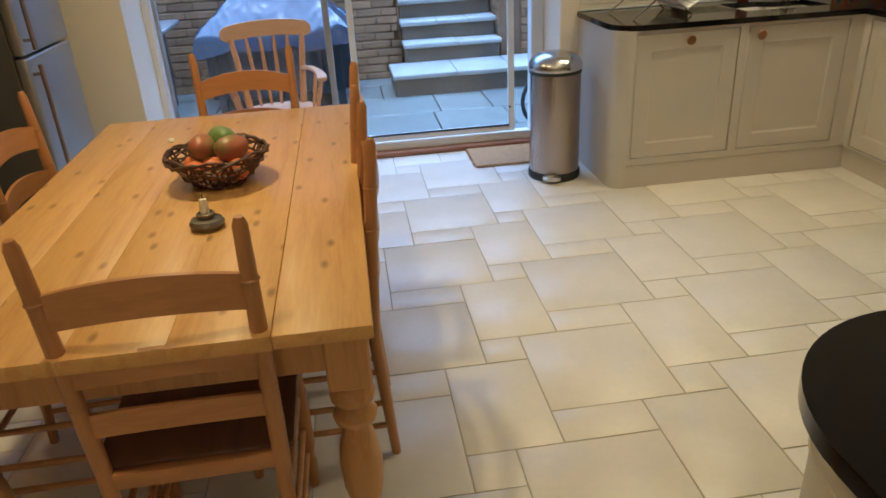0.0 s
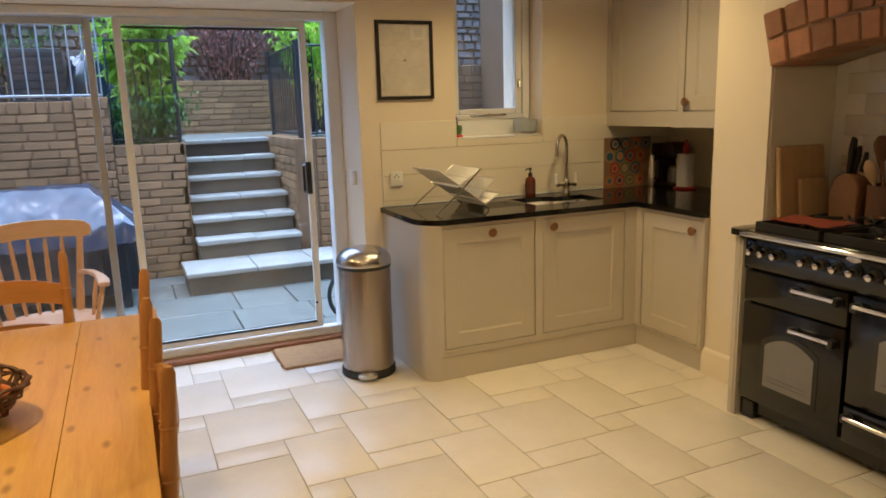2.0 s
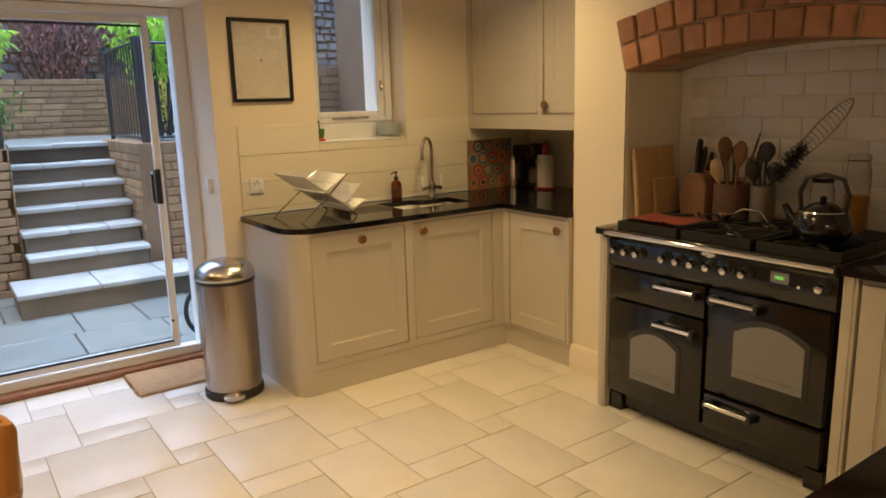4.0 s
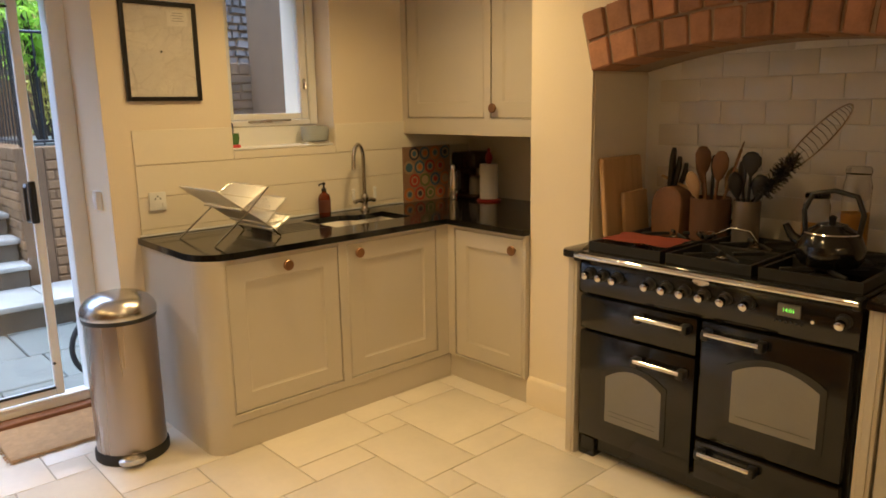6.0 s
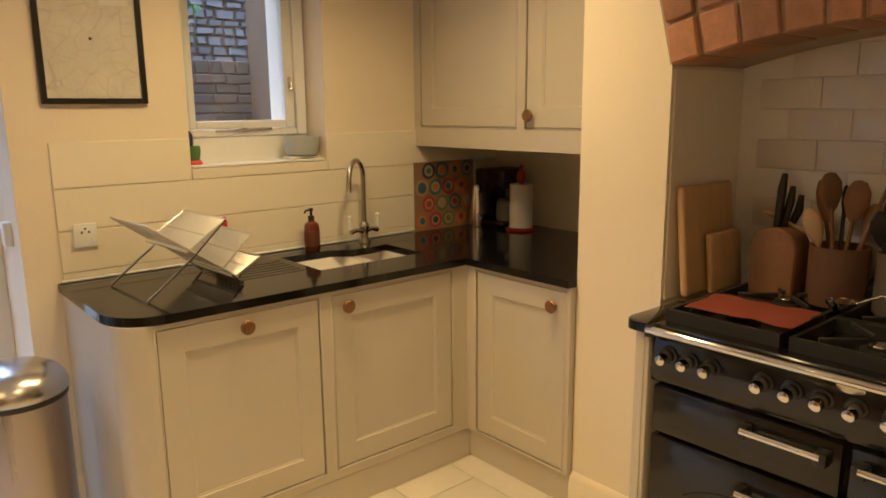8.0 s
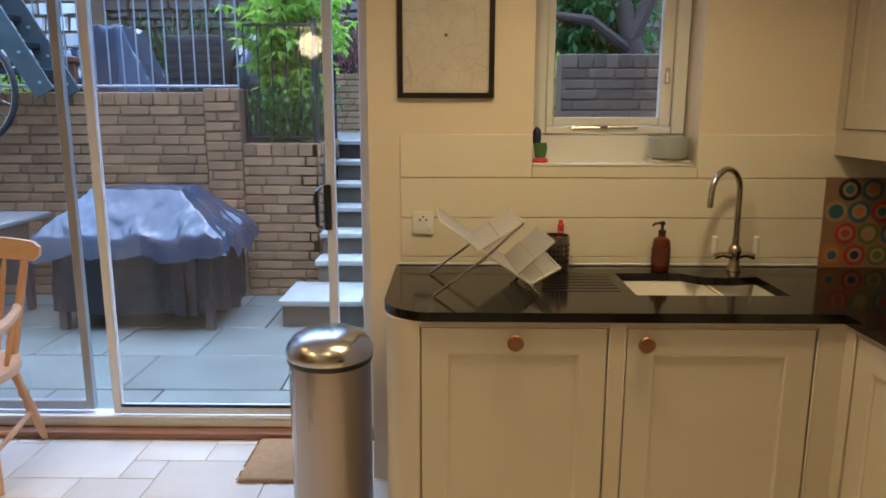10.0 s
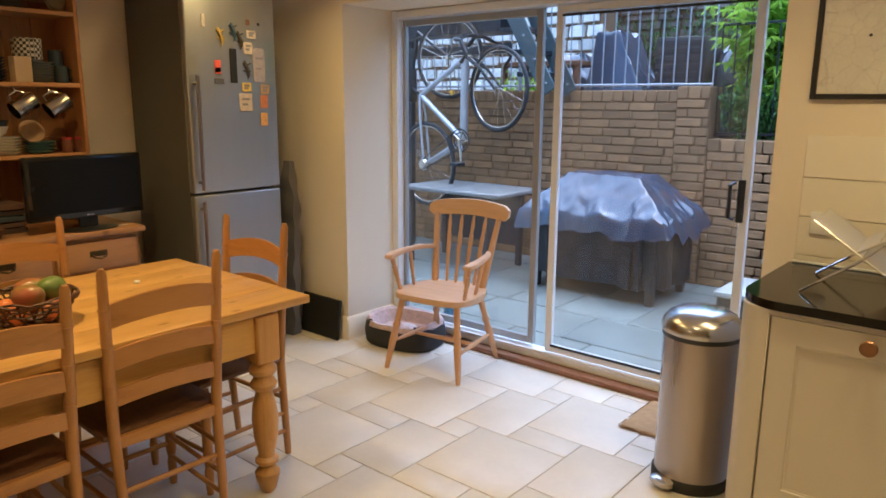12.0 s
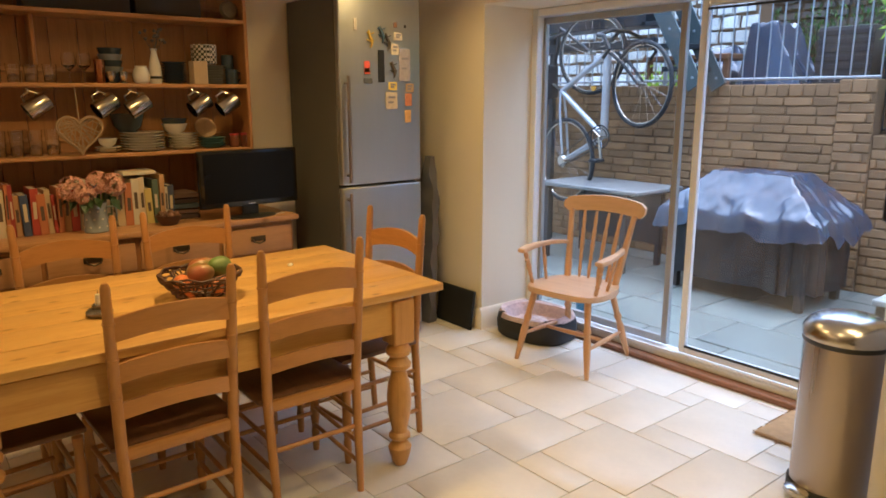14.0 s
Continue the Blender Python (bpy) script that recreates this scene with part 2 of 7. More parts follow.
# daylight passes through leaves
for key, k in (("leaf", 0.6), ("leaf_d", 0.4), ("leaf_r", 0.35), ("leaf_y", 0.55)):
    lt = M[key].node_tree
    b = lt.nodes["Principled BSDF"]
    tl, mx = lt.nodes.new("ShaderNodeBsdfTranslucent"), lt.nodes.new("ShaderNodeMixShader")
    lt.links.new(b.inputs["Base Color"].links[0].from_socket, tl.inputs["Color"])
    mx.inputs[0].default_value = k
    lt.links.new(b.outputs[0], mx.inputs[1])
    lt.links.new(tl.outputs[0], mx.inputs[2])
    lt.links.new(mx.outputs[0], lt.nodes["Material Output"].inputs["Surface"])


def plain(key, col, rough=0.5, metal=0.0, var=0.08, **kw):
    if key not in M:
        M[key] = surf(key, col, rough, metal, var, **kw)
    return M[key]


# ---- mesh tools ----
def box(bm, a, b, bev=0.0, seg=1, m=None):
    c, s = [(p + q) / 2 for p, q in zip(a, b)], [abs(q - p) for p, q in zip(a, b)]
    mat = Matrix.LocRotScale(c, None, s)
    g = bmesh.ops.create_cube(bm, size=1, matrix=mat)["verts"]
    if bev:
        edges = list({e for v in g for e in v.link_edges})
        r = bmesh.ops.bevel(bm, geom=edges, offset=min(bev, 0.45 * min(s)), segments=seg, affect="EDGES", profile=0.5)
        g = list({v for f in r["faces"] for v in f.verts})
    if m is not None:
        bmesh.ops.transform(bm, matrix=m, verts=g)
    return bm


def lathe(bm, prof, seg=20, m=None, caps=True):
    m = m or Matrix()
    rings = []
    for r, z in prof:
        rings.append([bm.verts.new(m @ Vector((max(r, 1e-4) * math.cos(2 * math.pi * i / seg), max(r, 1e-4) * math.sin(2 * math.pi * i / seg), z))) for i in range(seg)])
    for p, q in zip(rings, rings[1:]):
        for i in range(seg):
            bm.faces.new((p[i], p[(i + 1) % seg], q[(i + 1) % seg], q[i]))
    if caps:
        bm.faces.new(rings[0][::-1])
        bm.faces.new(rings[-1])
    return bm


def tube(bm, pts, r, seg=8, closed=False):
    pts = [Vector(p) for p in pts]
    n, rings = len(pts), []
    up = Vector((0, 0, 1))
    last = None
    for i, p in enumerate(pts):
        d = (pts[(i + 1) % n] - pts[i - 1]) if closed else (pts[min(i + 1, n - 1)] - pts[max(i - 1, 0)])
        d.normalize()
        s = last if last is not None else (up if abs(d.z) < 0.9 else Vector((1, 0, 0)))
        u = d.cross(s).cross(d).normalized()
        last = u
        w = d.cross(u)
        rad = r[i] if isinstance(r, (list, tuple)) else r
        rings.append([bm.verts.new(p + rad * (u * math.cos(a) + w * math.sin(a))) for a in (2 * math.pi * k / seg for k in range(seg))])
    for i in range(n if closed else n - 1):
        p, q = rings[i], rings[(i + 1) % n]
        for k in range(seg):
            bm.faces.new((p[k], p[(k + 1) % seg], q[(k + 1) % seg], q[k]))
    if not closed:
        bm.faces.new(rings[0][::-1])
        bm.faces.new(rings[-1])
    return bm


def prism(bm, poly, z0, z1, m=None, bev=0.0):
    m = m or Matrix()
    lo, hi = [bm.verts.new(m @ Vector((x, y, z0))) for x, y in poly], [bm.verts.new(m @ Vector((x, y, z1))) for x, y in poly]
    n = len(poly)
    top = bm.faces.new(hi)
    bm.faces.new(lo[::-1])
    for i in range(n):
        bm.faces.new((lo[i], lo[(i + 1) % n], hi[(i + 1) % n], hi[i]))
    if bev:
        bmesh.ops.bevel(bm, geom=list(top.edges), offset=bev, segments=2, affect="EDGES", profile=0.5)
    return bm


def mesh_of(name, bm, mat, angle=38):
    bmesh.ops.recalc_face_normals(bm, faces=bm.faces)
    me = bpy.data.meshes.new(name)
    bm.to_mesh(me)
    bm.free()
    me.materials.append(M[mat] if isinstance(mat, str) else mat)
    me.polygons.foreach_set("use_smooth", [True] * len(me.polygons))
    me.set_sharp_from_angle(angle=radians(angle))
    return me


def part(name, bm, mat, parent=None, label="", at=None):
    ob = new(name, mesh_of(name, bm, mat))
    if parent is not None:
        ob.parent = parent
    if at is not None:
        ob.matrix_basis = at
    if label:
        ob["label"] = label
    return ob


def thing(name, label, category, at=None, group="", kind=""):
    ob = new(name)
    ob.empty_display_size = 0.1
    if at is not None:
        ob.matrix_basis = at
    return tagged(ob, label, category, group, kind)


def B():
    return bmesh.new()


def solo(name, bm, mat, label, category, at=None, group="", kind=""):
    return tagged(part(name, bm, mat, None, "", at), label, category, group, kind)


def struct(name, bm, mat, label=""):
    return tagged(part(name, bm, mat), label or name.replace("_", " "), name.split("_")[0], "", "structure")


def arc(cx, cy, r, a0, a1, n):
    return [(cx + r * math.cos(radians(a0 + (a1 - a0) * i / n)), cy + r * math.sin(radians(a0 + (a1 - a0) * i / n))) for i in range(n + 1)]

# ---- rooms ----
XW, XE, YS, YN, HC = -2.0, 3.70, -2.2, 4.51, 2.5
YO = 5.03
struct("ceiling", box(B(), (XW - 0.2, YS - 0.2, HC), (XE + 0.2, YO, HC + 0.2)), "ceil", "white painted ceiling")
struct("wall_west", box(B(), (XW - 0.2, YS - 0.2, 0), (XW, YO, HC)), "paint", "cream painted wall behind the dresser")
struct("wall_south", box(B(), (XW, YS - 0.2, 0), (XE + 0.2, YS, HC)), "paint", "cream painted wall")
struct("wall_east", box(B(), (XE, YS, 0), (XE + 0.2, YO, HC)), "paint", "cream painted wall")
bm = B()
box(bm, (XW, 4.47, 0), (-1.15, YO, HC))
box(bm, (-1.15, 4.47, 2.10), (1.357, YO, HC))
box(bm, (1.357, YN, 0), (1.985, YO, HC))
box(bm, (1.985, YN, 0), (2.615, YO, 1.298))
box(bm, (1.985, YN, 2.32), (2.615, YO, HC))
box(bm, (2.615, YN, 0), (XE, YO, HC))
struct("wall_north", bm, "paint", "cream painted wall with garden door and window openings")

TURN_X = Matrix(((0, 0, 1, 0), (1, 0, 0, 0), (0, 1, 0, 0), (0, 0, 0, 1)))

# chimney breast with an arched cooker recess
AY, AR, AZ, HALF, ANG = 2.20, 3.0, -1.262, 0.737, 14.2
RY0, RY1 = AY - HALF, AY + HALF
bm = B()
prism(bm, [(RY1, 0), (3.285, 0), (3.285, HC), (RY1 + 0.061, HC), (RY1 + 0.061, 1.888), (RY1, 1.646)], 2.91, XE, TURN_X)
prism(bm, [(1.0, 0), (RY0, 0), (RY0, 1.646), (RY0 - 0.061, 1.888), (RY0 - 0.061, HC), (1.0, HC)], 2.91, XE, TURN_X)
box(bm, (3.36, RY0, 0), (XE, RY1, HC))
RING = 0.25
ext = [(AY + (AR + RING) * math.sin(radians(a)), AZ + (AR + RING) * math.cos(radians(a))) for a in np.linspace(ANG, -ANG, 17)]
poly = [(ext[-1][0], HC), (ext[0][0], HC)] + ext
lo, hi = [bm.verts.new((2.91, y, z)) for y, z in poly], [bm.verts.new((3.36, y, z)) for y, z in poly]
bm.faces.new(lo)
bm.faces.new(hi[::-1])
for i in range(len(poly)):
    j = (i + 1) % len(poly)
    bm.faces.new((lo[i], hi[i], hi[j], lo[j]))
struct("wall_chimney_breast", bm, "paint", "cream painted chimney breast around the cooker recess")


def skirting(name, a, b, face):
    """A moulded skirting board from a to b; face: the way that it looks."""
    a, b, n = Vector((*a, 0)), Vector((*b, 0)), Vector((*face, 0))
    prof = [(0, 0), (0.02, 0), (0.02, 0.105), (0.014, 0.118), (0.014, 0.128), (0.006, 0.145), (0, 0.15)]
    bm = B()
    p = [bm.verts.new(a + n * d + Vector((0, 0, z))) for d, z in prof]
    q = [bm.verts.new(b + n * d + Vector((0, 0, z))) for d, z in prof]
    bm.faces.new(p)
    bm.faces.new(q[::-1])
    for i in range(len(prof)):
        j = (i + 1) % len(prof)
        bm.faces.new((p[i], q[i], q[j], p[j]))
    return struct(name, bm, "paint", "cream moulded skirting board")


skirting("baseboard_1", (2.91, 3.285), (2.91, 2.84), (-1, 0))
skirting("baseboard_2", (-1.15, 4.47), (-1.99, 4.47), (0, -1))
skirting("baseboard_3", (-1.15, 4.45), (-1.15, 4.89), (1, 0))
skirting("baseboard_4", (1.357, 4.51), (1.47, 4.51), (0, -1))
skirting("baseboard_5", (XW, YS), (XW, 4.47), (1, 0))

# garden door: outer frame, fixed pane, sliding leaf
DY = 4.945
door = thing("door_1", "white metal sliding patio door with two tall panes, shut", "door", kind="structure")
bm = B()
box(bm, (-1.185, DY - 0.05, 0.03), (-1.105, DY + 0.06, 2.10), 0.006)
box(bm, (1.275, DY - 0.05, 0.03), (1.36, DY + 0.06, 2.10), 0.006)
box(bm, (-1.105, DY - 0.05, 2.05), (1.275, DY + 0.06, 2.098), 0.006)
box(bm, (-1.105, DY - 0.05, 0.03), (1.275, DY + 0.06, 0.075), 0.006)
box(bm, (-1.105, DY - 0.058, 0.075), (1.275, DY - 0.035, 0.088), 0.003)
part("frame", bm, "upvc", door)
for x0, x1, y in ((-1.125, -0.035, DY + 0.025), (0.075, 1.16, DY - 0.02)):
    w = 0.042
    bm = B()
    box(bm, (x0, y - 0.016, 0.09), (x0 + w, y + 0.016, 2.045), 0.004)
    box(bm, (x1 - w, y - 0.016, 0.09), (x1, y + 0.016, 2.045), 0.004)
    box(bm, (x0 + w, y - 0.016, 2.005), (x1 - w, y + 0.016, 2.045), 0.004)
    box(bm, (x0 + w, y - 0.016, 0.09), (x1 - w, y + 0.016, 0.135), 0.004)
    part("sash", bm, plain("grey_aluminium", (0.40, 0.41, 0.42), 0.4, 0.5) if x0 < -1 else "upvc", door, "grey aluminium sash" if x0 < -1 else "")
for x0, x1, y in ((-1.085, -0.075, DY + 0.025), (0.115, 1.12, DY - 0.02)):
    p = part("pane", box(B(), (x0, y - 0.003, 0.13), (x1, y + 0.003, 2.01)), "glass", door)
    p.visible_shadow = False
part("gasket", box(box(B(), (0.117, DY - 0.045, 0.128), (1.118, DY - 0.034, 0.140)), (0.117, DY - 0.045, 1.985), (1.118, DY - 0.034, 1.996)), "rubber", door, "black rubber gasket")
bm = B()
box(bm, (1.108, DY - 0.052, 0.98), (1.142, DY - 0.036, 1.185), 0.006, 2)
tube(bm, [(1.095, DY - 0.055, 0.995), (1.085, DY - 0.085, 1.005), (1.085, DY - 0.085, 1.16), (1.095, DY - 0.055, 1.17)], 0.009, 8)
part("handle", bm, "black", door, "black pull handle")
part("grip", box(B(), (1.114, DY - 0.056, 1.0), (1.13, DY - 0.05, 1.165), 0.003), "black", door)
part("lock", lathe(B(), [(0.008, 0), (0.008, 0.006)], 12, Matrix.Translation((1.125, DY - 0.036, 0.26)) @ pose(0, 0, 0, 90)), "black", door)
struct("trim_threshold", box(box(B(), (-1.15, 4.825, 0.0), (1.357, 4.895, 0.034), 0.006), (-1.15, 4.895, 0), (1.357, YO, 0.03)), "sill_wood", "worn brown timber threshold")
sw = thing("door_sensor", "small white plastic box on the door reveal", "sensor", pose(1.357, 4.66, 1.09))
part("cover", box(B(), (-0.028, -0.03, -0.045), (0, 0.03, 0.045), 0.006, 2), "white", sw)

# kitchen window
win = thing("window_1", "white painted casement window over the sink, shut", "window", kind="structure")
bm = B()
for a, b in (((1.989, 4.655, 1.415), (2.052, 4.74, 2.313)), ((2.552, 4.655, 1.415), (2.605, 4.74, 2.313)), ((2.052, 4.655, 2.265), (2.552, 4.74, 2.313)), ((2.052, 4.655, 1.415), (2.552, 4.74, 1.447))):
    box(bm, a, b, 0.005)
part("window_frame", bm, "white", win)
bm = B()
for a, b in (((2.052, 4.665, 1.449), (2.082, 4.705, 2.263)), ((2.502, 4.665, 1.449), (2.55, 4.705, 2.263)), ((2.082, 4.665, 2.225), (2.502, 4.705, 2.263)), ((2.082, 4.665, 1.449), (2.502, 4.705, 1.483))):
    box(bm, a, b, 0.004)
part("casement", bm, "white", win)
p = part("pane", box(B(), (2.077, 4.685, 1.475), (2.507, 4.691, 2.23)), "glass_w", win)
p.visible_shadow = False
part("apron_panel", box(B(), (1.989, 4.665, 1.305), (2.605, 4.72, 1.415), 0.003), "white", win)
part("window_sill", box(B(), (1.989, 4.505, 1.299), (2.605, 4.68, 1.311), 0.004), "white", win)
bm = B()
tube(bm, [(2.157, 4.65, 1.44), (2.417, 4.645, 1.445)], 0.006, 8)
box(bm, (2.267, 4.64, 1.433), (2.297, 4.66, 1.451), 0.003)
part("stay", bm, "nickel", win, "tarnished metal window stay")
bm = B()
box(bm, (2.517, 4.652, 1.615), (2.533, 4.666, 1.675), 0.004)
tube(bm, [(2.525, 4.648, 1.655), (2.519, 4.635, 1.615)], 0.006, 8)
part("catch", bm, "nickel", win)

# ---- kitchen units ----
CF, CT = 3.85, 0.91     # face of the sink run, worktop height


def knob(parent, at):
    part("knob", lathe(B(), [(0.008, 0), (0.009, 0.013), (0.020, 0.019), (0.0255, 0.025), (0.0255, 0.032), (0.022, 0.036), (0.018, 0.0345), (0.004, 0.036)], 24), "knob", parent, "turned bronze knob", at)


def shaker_door(parent, w, h, at, knob_x=None, knob_z=None, rail=0.085, panel=True):
    """An inset door, its face towards local -y, its lower left corner at the origin."""
    d = part("door", B_door(w, h, rail), "cab", parent, "", at)
    part("panel", box(B(), (rail, 0.0085, rail), (w - rail, 0.018, h - rail)), "cab", d)
    if knob_x is not None:
        knob(d, Matrix.Translation((knob_x, -0.001, knob_z)) @ pose(0, 0, 0, 90))
    return d


def B_door(w, h, rail):
    """Stiles and rails as one mitred ring with a moulded inner edge."""
    bm = B()
    rings = []
    for inset, y in ((0.0, 0.02), (0.0, 0.002), (0.002, 0.0), (rail - 0.002, 0.0), (rail, 0.002), (rail + 0.001, 0.004), (rail + 0.007, 0.0055), (rail + 0.007, 0.02)):
        rings.append([bm.verts.new(p) for p in ((inset, y, inset), (w - inset, y, inset), (w - inset, y, h - inset), (inset, y, h - inset))])
    for p, q in zip(rings, rings[1:] + rings[:1]):
        for k in range(4):
            bm.faces.new((p[k], p[(k + 1) % 4], q[(k + 1) % 4], q[k]))
    bmesh.ops.recalc_face_normals(bm, faces=bm.faces[:])
    return bm


def face_frame(x0, x1, z0, z1, holes, y0, y1):
    """A frame of stiles and rails in the plane y, with rectangular holes (xa, xb, za, zb) side by side."""
    bm = B()
    xs = x0
    for xa, xb, za, zb in holes:
        box(bm, (xs, y0, z0), (xa, y1, z1))
        box(bm, (xa, y0, z0), (xb, y1, za))
        box(bm, (xa, y0, zb), (xb, y1, z1))
        bd = 0.005
        for a, b in (((xa, za), (xb, za + bd)), ((xa, zb - bd), (xb, zb)), ((xa, za), (xa + bd, zb)), ((xb - bd, za), (xb, zb))):
            box(bm, (a[0], y0 - 0.003, a[1]), (b[0], y0 + 0.006, b[1]), 0.002)
        xs = xb
    box(bm, (xs, y0, z0), (x1, y1, z1))
    return bm


sink_unit = thing("base_cabinet", "putty painted sink cabinet with two inset doors and a curved end", "cabinet")
bm = B()
box(bm, (1.56, CF + 0.03, 0.13), (2.90, CF + 0.045, 0.88))
box(bm, (1.47, CF + 0.09, 0), (1.49, YN, 0.88))
part("carcass", bm, "cab", sink_unit)
part("face_frame", face_frame(1.556, 2.88, 0.135, 0.88, [(1.575, 2.165, 0.168, 0.865), (2.208, 2.80, 0.168, 0.865)], CF, CF + 0.03), "cab", sink_unit)
bm = B()
outer, inner = arc(1.558, CF + 0.088, 0.088, 180, 270, 12), arc(1.558, CF + 0.088, 0.07, 270, 180, 12)
prism(bm, outer + inner, 0.0, 0.88)
part("curved_end", bm, "cab", sink_unit)
part("plinth", box(B(), (1.556, CF + 0.004, 0), (2.898, CF + 0.03, 0.132), 0.002), "cab", sink_unit)
shaker_door(sink_unit, 0.572, 0.679, pose(1.584, CF + 0.003, 0.177), 0.288, 0.64)
shaker_door(sink_unit, 0.574, 0.679, pose(2.217, CF + 0.003, 0.177), 0.053, 0.637)

corner_unit = thing("base_cabinet", "putty painted corner cabinet with one panelled door", "cabinet")
TURN_L = Matrix.Translation((2.88, 3.85, 0)) @ pose(0, 0, 0, 0, 0, -90)
part("face_frame", face_frame(0.0, 0.562, 0.135, 0.88, [(0.05, 0.545, 0.14, 0.865)], 0, 0.03), "cab", corner_unit, "", TURN_L)
part("plinth", box(B(), (2.90, 3.29, 0), (2.922, CF + 0.03, 0.134), 0.002), "cab", corner_unit)
part("carcass", box(B(), (2.912, 3.29, 0.14), (2.925, CF, 0.88)), "cab", corner_unit)
shaker_door(corner_unit, 0.477, 0.707, TURN_L @ pose(0.059, 0.003, 0.149), 0.43, 0.65)

# worktop in one piece with a cut-out for the sink
bm = B()
SX0, SX1, SY0, SY1 = 2.29, 2.80, 4.05, 4.375
edge = arc(1.62, CF + 0.145, 0.16, 180, 270, 10)
front = [(SX0, CF - 0.015), (SX0, SY0)]
box(bm, (SX0, CF - 0.015, 0.88), (SX1, SY0, CT))
prism(bm, [(1.46, YN)] + edge + [(SX0, CF - 0.015), (SX0, YN)], 0.88, CT)
box(bm, (SX0, SY1, 0.88), (SX1, YN, CT))
prism(bm, [(SX1, CF - 0.015), (2.862, CF - 0.015), (2.862, 3.285), (XE, 3.285), (XE, YN), (SX1, YN)], 0.88, CT)
prism(bm, [(2.535, SY1), (2.56, SY1 - 0.03), (2.60, SY1 - 0.06), (2.70, SY1 - 0.07), (2.76, SY1 - 0.06), (SX1, SY1 - 0.05), (SX1, SY1)], 0.8805, CT)
top = solo("worktop", bm, "granite", "polished black granite worktop with a rounded corner", "worktop")
for k in range(6):
    y = 4.10 + 0.042 * k
    part("drainer_groove", box(B(), (1.93, y, CT + 0.0005), (2.25, y + 0.008, CT + 0.0012)), plain("groove_granite", (0.006, 0.006, 0.006), 0.35), top)
part("upstand_bead", box(B(), (1.47, YN - 0.012, CT), (XE, YN, CT + 0.012), 0.004), "white", top, "white sealant bead")

sink = thing("sink", "white ceramic undermounted sink with one and a half bowls", "sink")
ceramic = plain("ceramic", (0.82, 0.79, 0.72), 0.12)
for x0, x1 in ((SX0 - 0.005, 2.605), (2.615, SX1 + 0.005)):
    bm = B()
    y0, y1 = SY0 - 0.006, SY1 + 0.006
    rings = [[bm.verts.new(p) for p in ((x0 + i, y0 + i, z), (x1 - i, y0 + i, z), (x1 - i, y1 - i, z), (x0 + i, y1 - i, z))] for i, z in ((0.02, 0.70), (0.0, 0.73), (0.0, 0.879), (0.012, 0.879), (0.014, 0.74), (0.03, 0.715))]
    bm.faces.new(rings[0][::-1])
    bm.faces.new(rings[-1])
    for p, q in zip(rings, rings[1:]):
        for k in range(4):
            bm.faces.new((p[k], p[(k + 1) % 4], q[(k + 1) % 4], q[k]))
    part("bowl", bm, ceramic, sink)
part("drain", lathe(B(), [(0.035, 0), (0.035, 0.003), (0.02, 0.004)], 20), "chrome", sink, "chrome drain", pose(2.44, 4.21, 0.712))

tap = thing("tap", "brushed nickel swan-neck mixer tap with white lever handles", "tap", pose(2.755, 4.43, CT))
part("base", lathe(B(), [(0.027, 0), (0.027, 0.006), (0.019, 0.02), (0.018, 0.06), (0.024, 0.072), (0.022, 0.09), (0.013, 0.10), (0.012, 0.13)], 20), "nickel", tap)
pts = [(0, 0, 0.12), (0, 0, 0.305)] + [(-0.075 * (1 - math.cos(radians(a))) * 0.94, -0.05 * (1 - math.cos(radians(a))), 0.305 + 0.085 * math.sin(radians(a))) for a in range(15, 181, 15)] + [(-0.146, -0.105, 0.255)]
part("spout", tube(B(), pts, 0.011, 12), "nickel", tap)
for sx in (-1, 1):
    bm = B()
    tube(bm, [(sx * 0.015, 0, 0.058), (sx * 0.045, 0, 0.062), (sx * 0.075, 0, 0.055)], [0.013, 0.01, 0.013], 10)
    arm_ = part("lever", bm, "nickel", tap)
    part("handle", lathe(B(), [(0.008, 0), (0.011, 0.015), (0.009, 0.045), (0.012, 0.06), (0.006, 0.066)], 14), "white", arm_, "white ceramic lever", pose(sx * 0.078, 0, 0.068))

# drying rack: two crossed wire frames
rack = thing("dish_rack", "folding chrome wire dish rack standing open", "dish rack", pose(1.77, 4.19, CT, 0, 0, 4) @ Matrix.Scale(1.08, 4))


def wire_panel(a, b, w, n):
    """A grid of wires: from a to b in the plane x-z, w deep along y."""
    bm = B()
    y0, y1 = -w / 2, w / 2
    tube(bm, [(a[0], y0, a[1]), (b[0], y0, b[1]), (b[0], y1, b[1]), (a[0], y1, a[1])], 0.0042, 6, True)
    p = part("wire_panel", bm, "wire", rack)
    wire = mesh_of("wire", tube(B(), [(a[0], 0, a[1]), (b[0], 0, b[1])], 0.0025, 5), "wire")
    for k in range(1, n):
        o = new("wire", wire)
        o.parent, o.matrix_basis = p, pose(0, y0 + w * k / n, 0)
    mid = ((a[0] + b[0]) / 2, (a[1] + b[1]) / 2)
    part("cross_bar", tube(B(), [(mid[0], y0, mid[1]), (mid[0], y1, mid[1])], 0.0035, 6), "chrome", p)


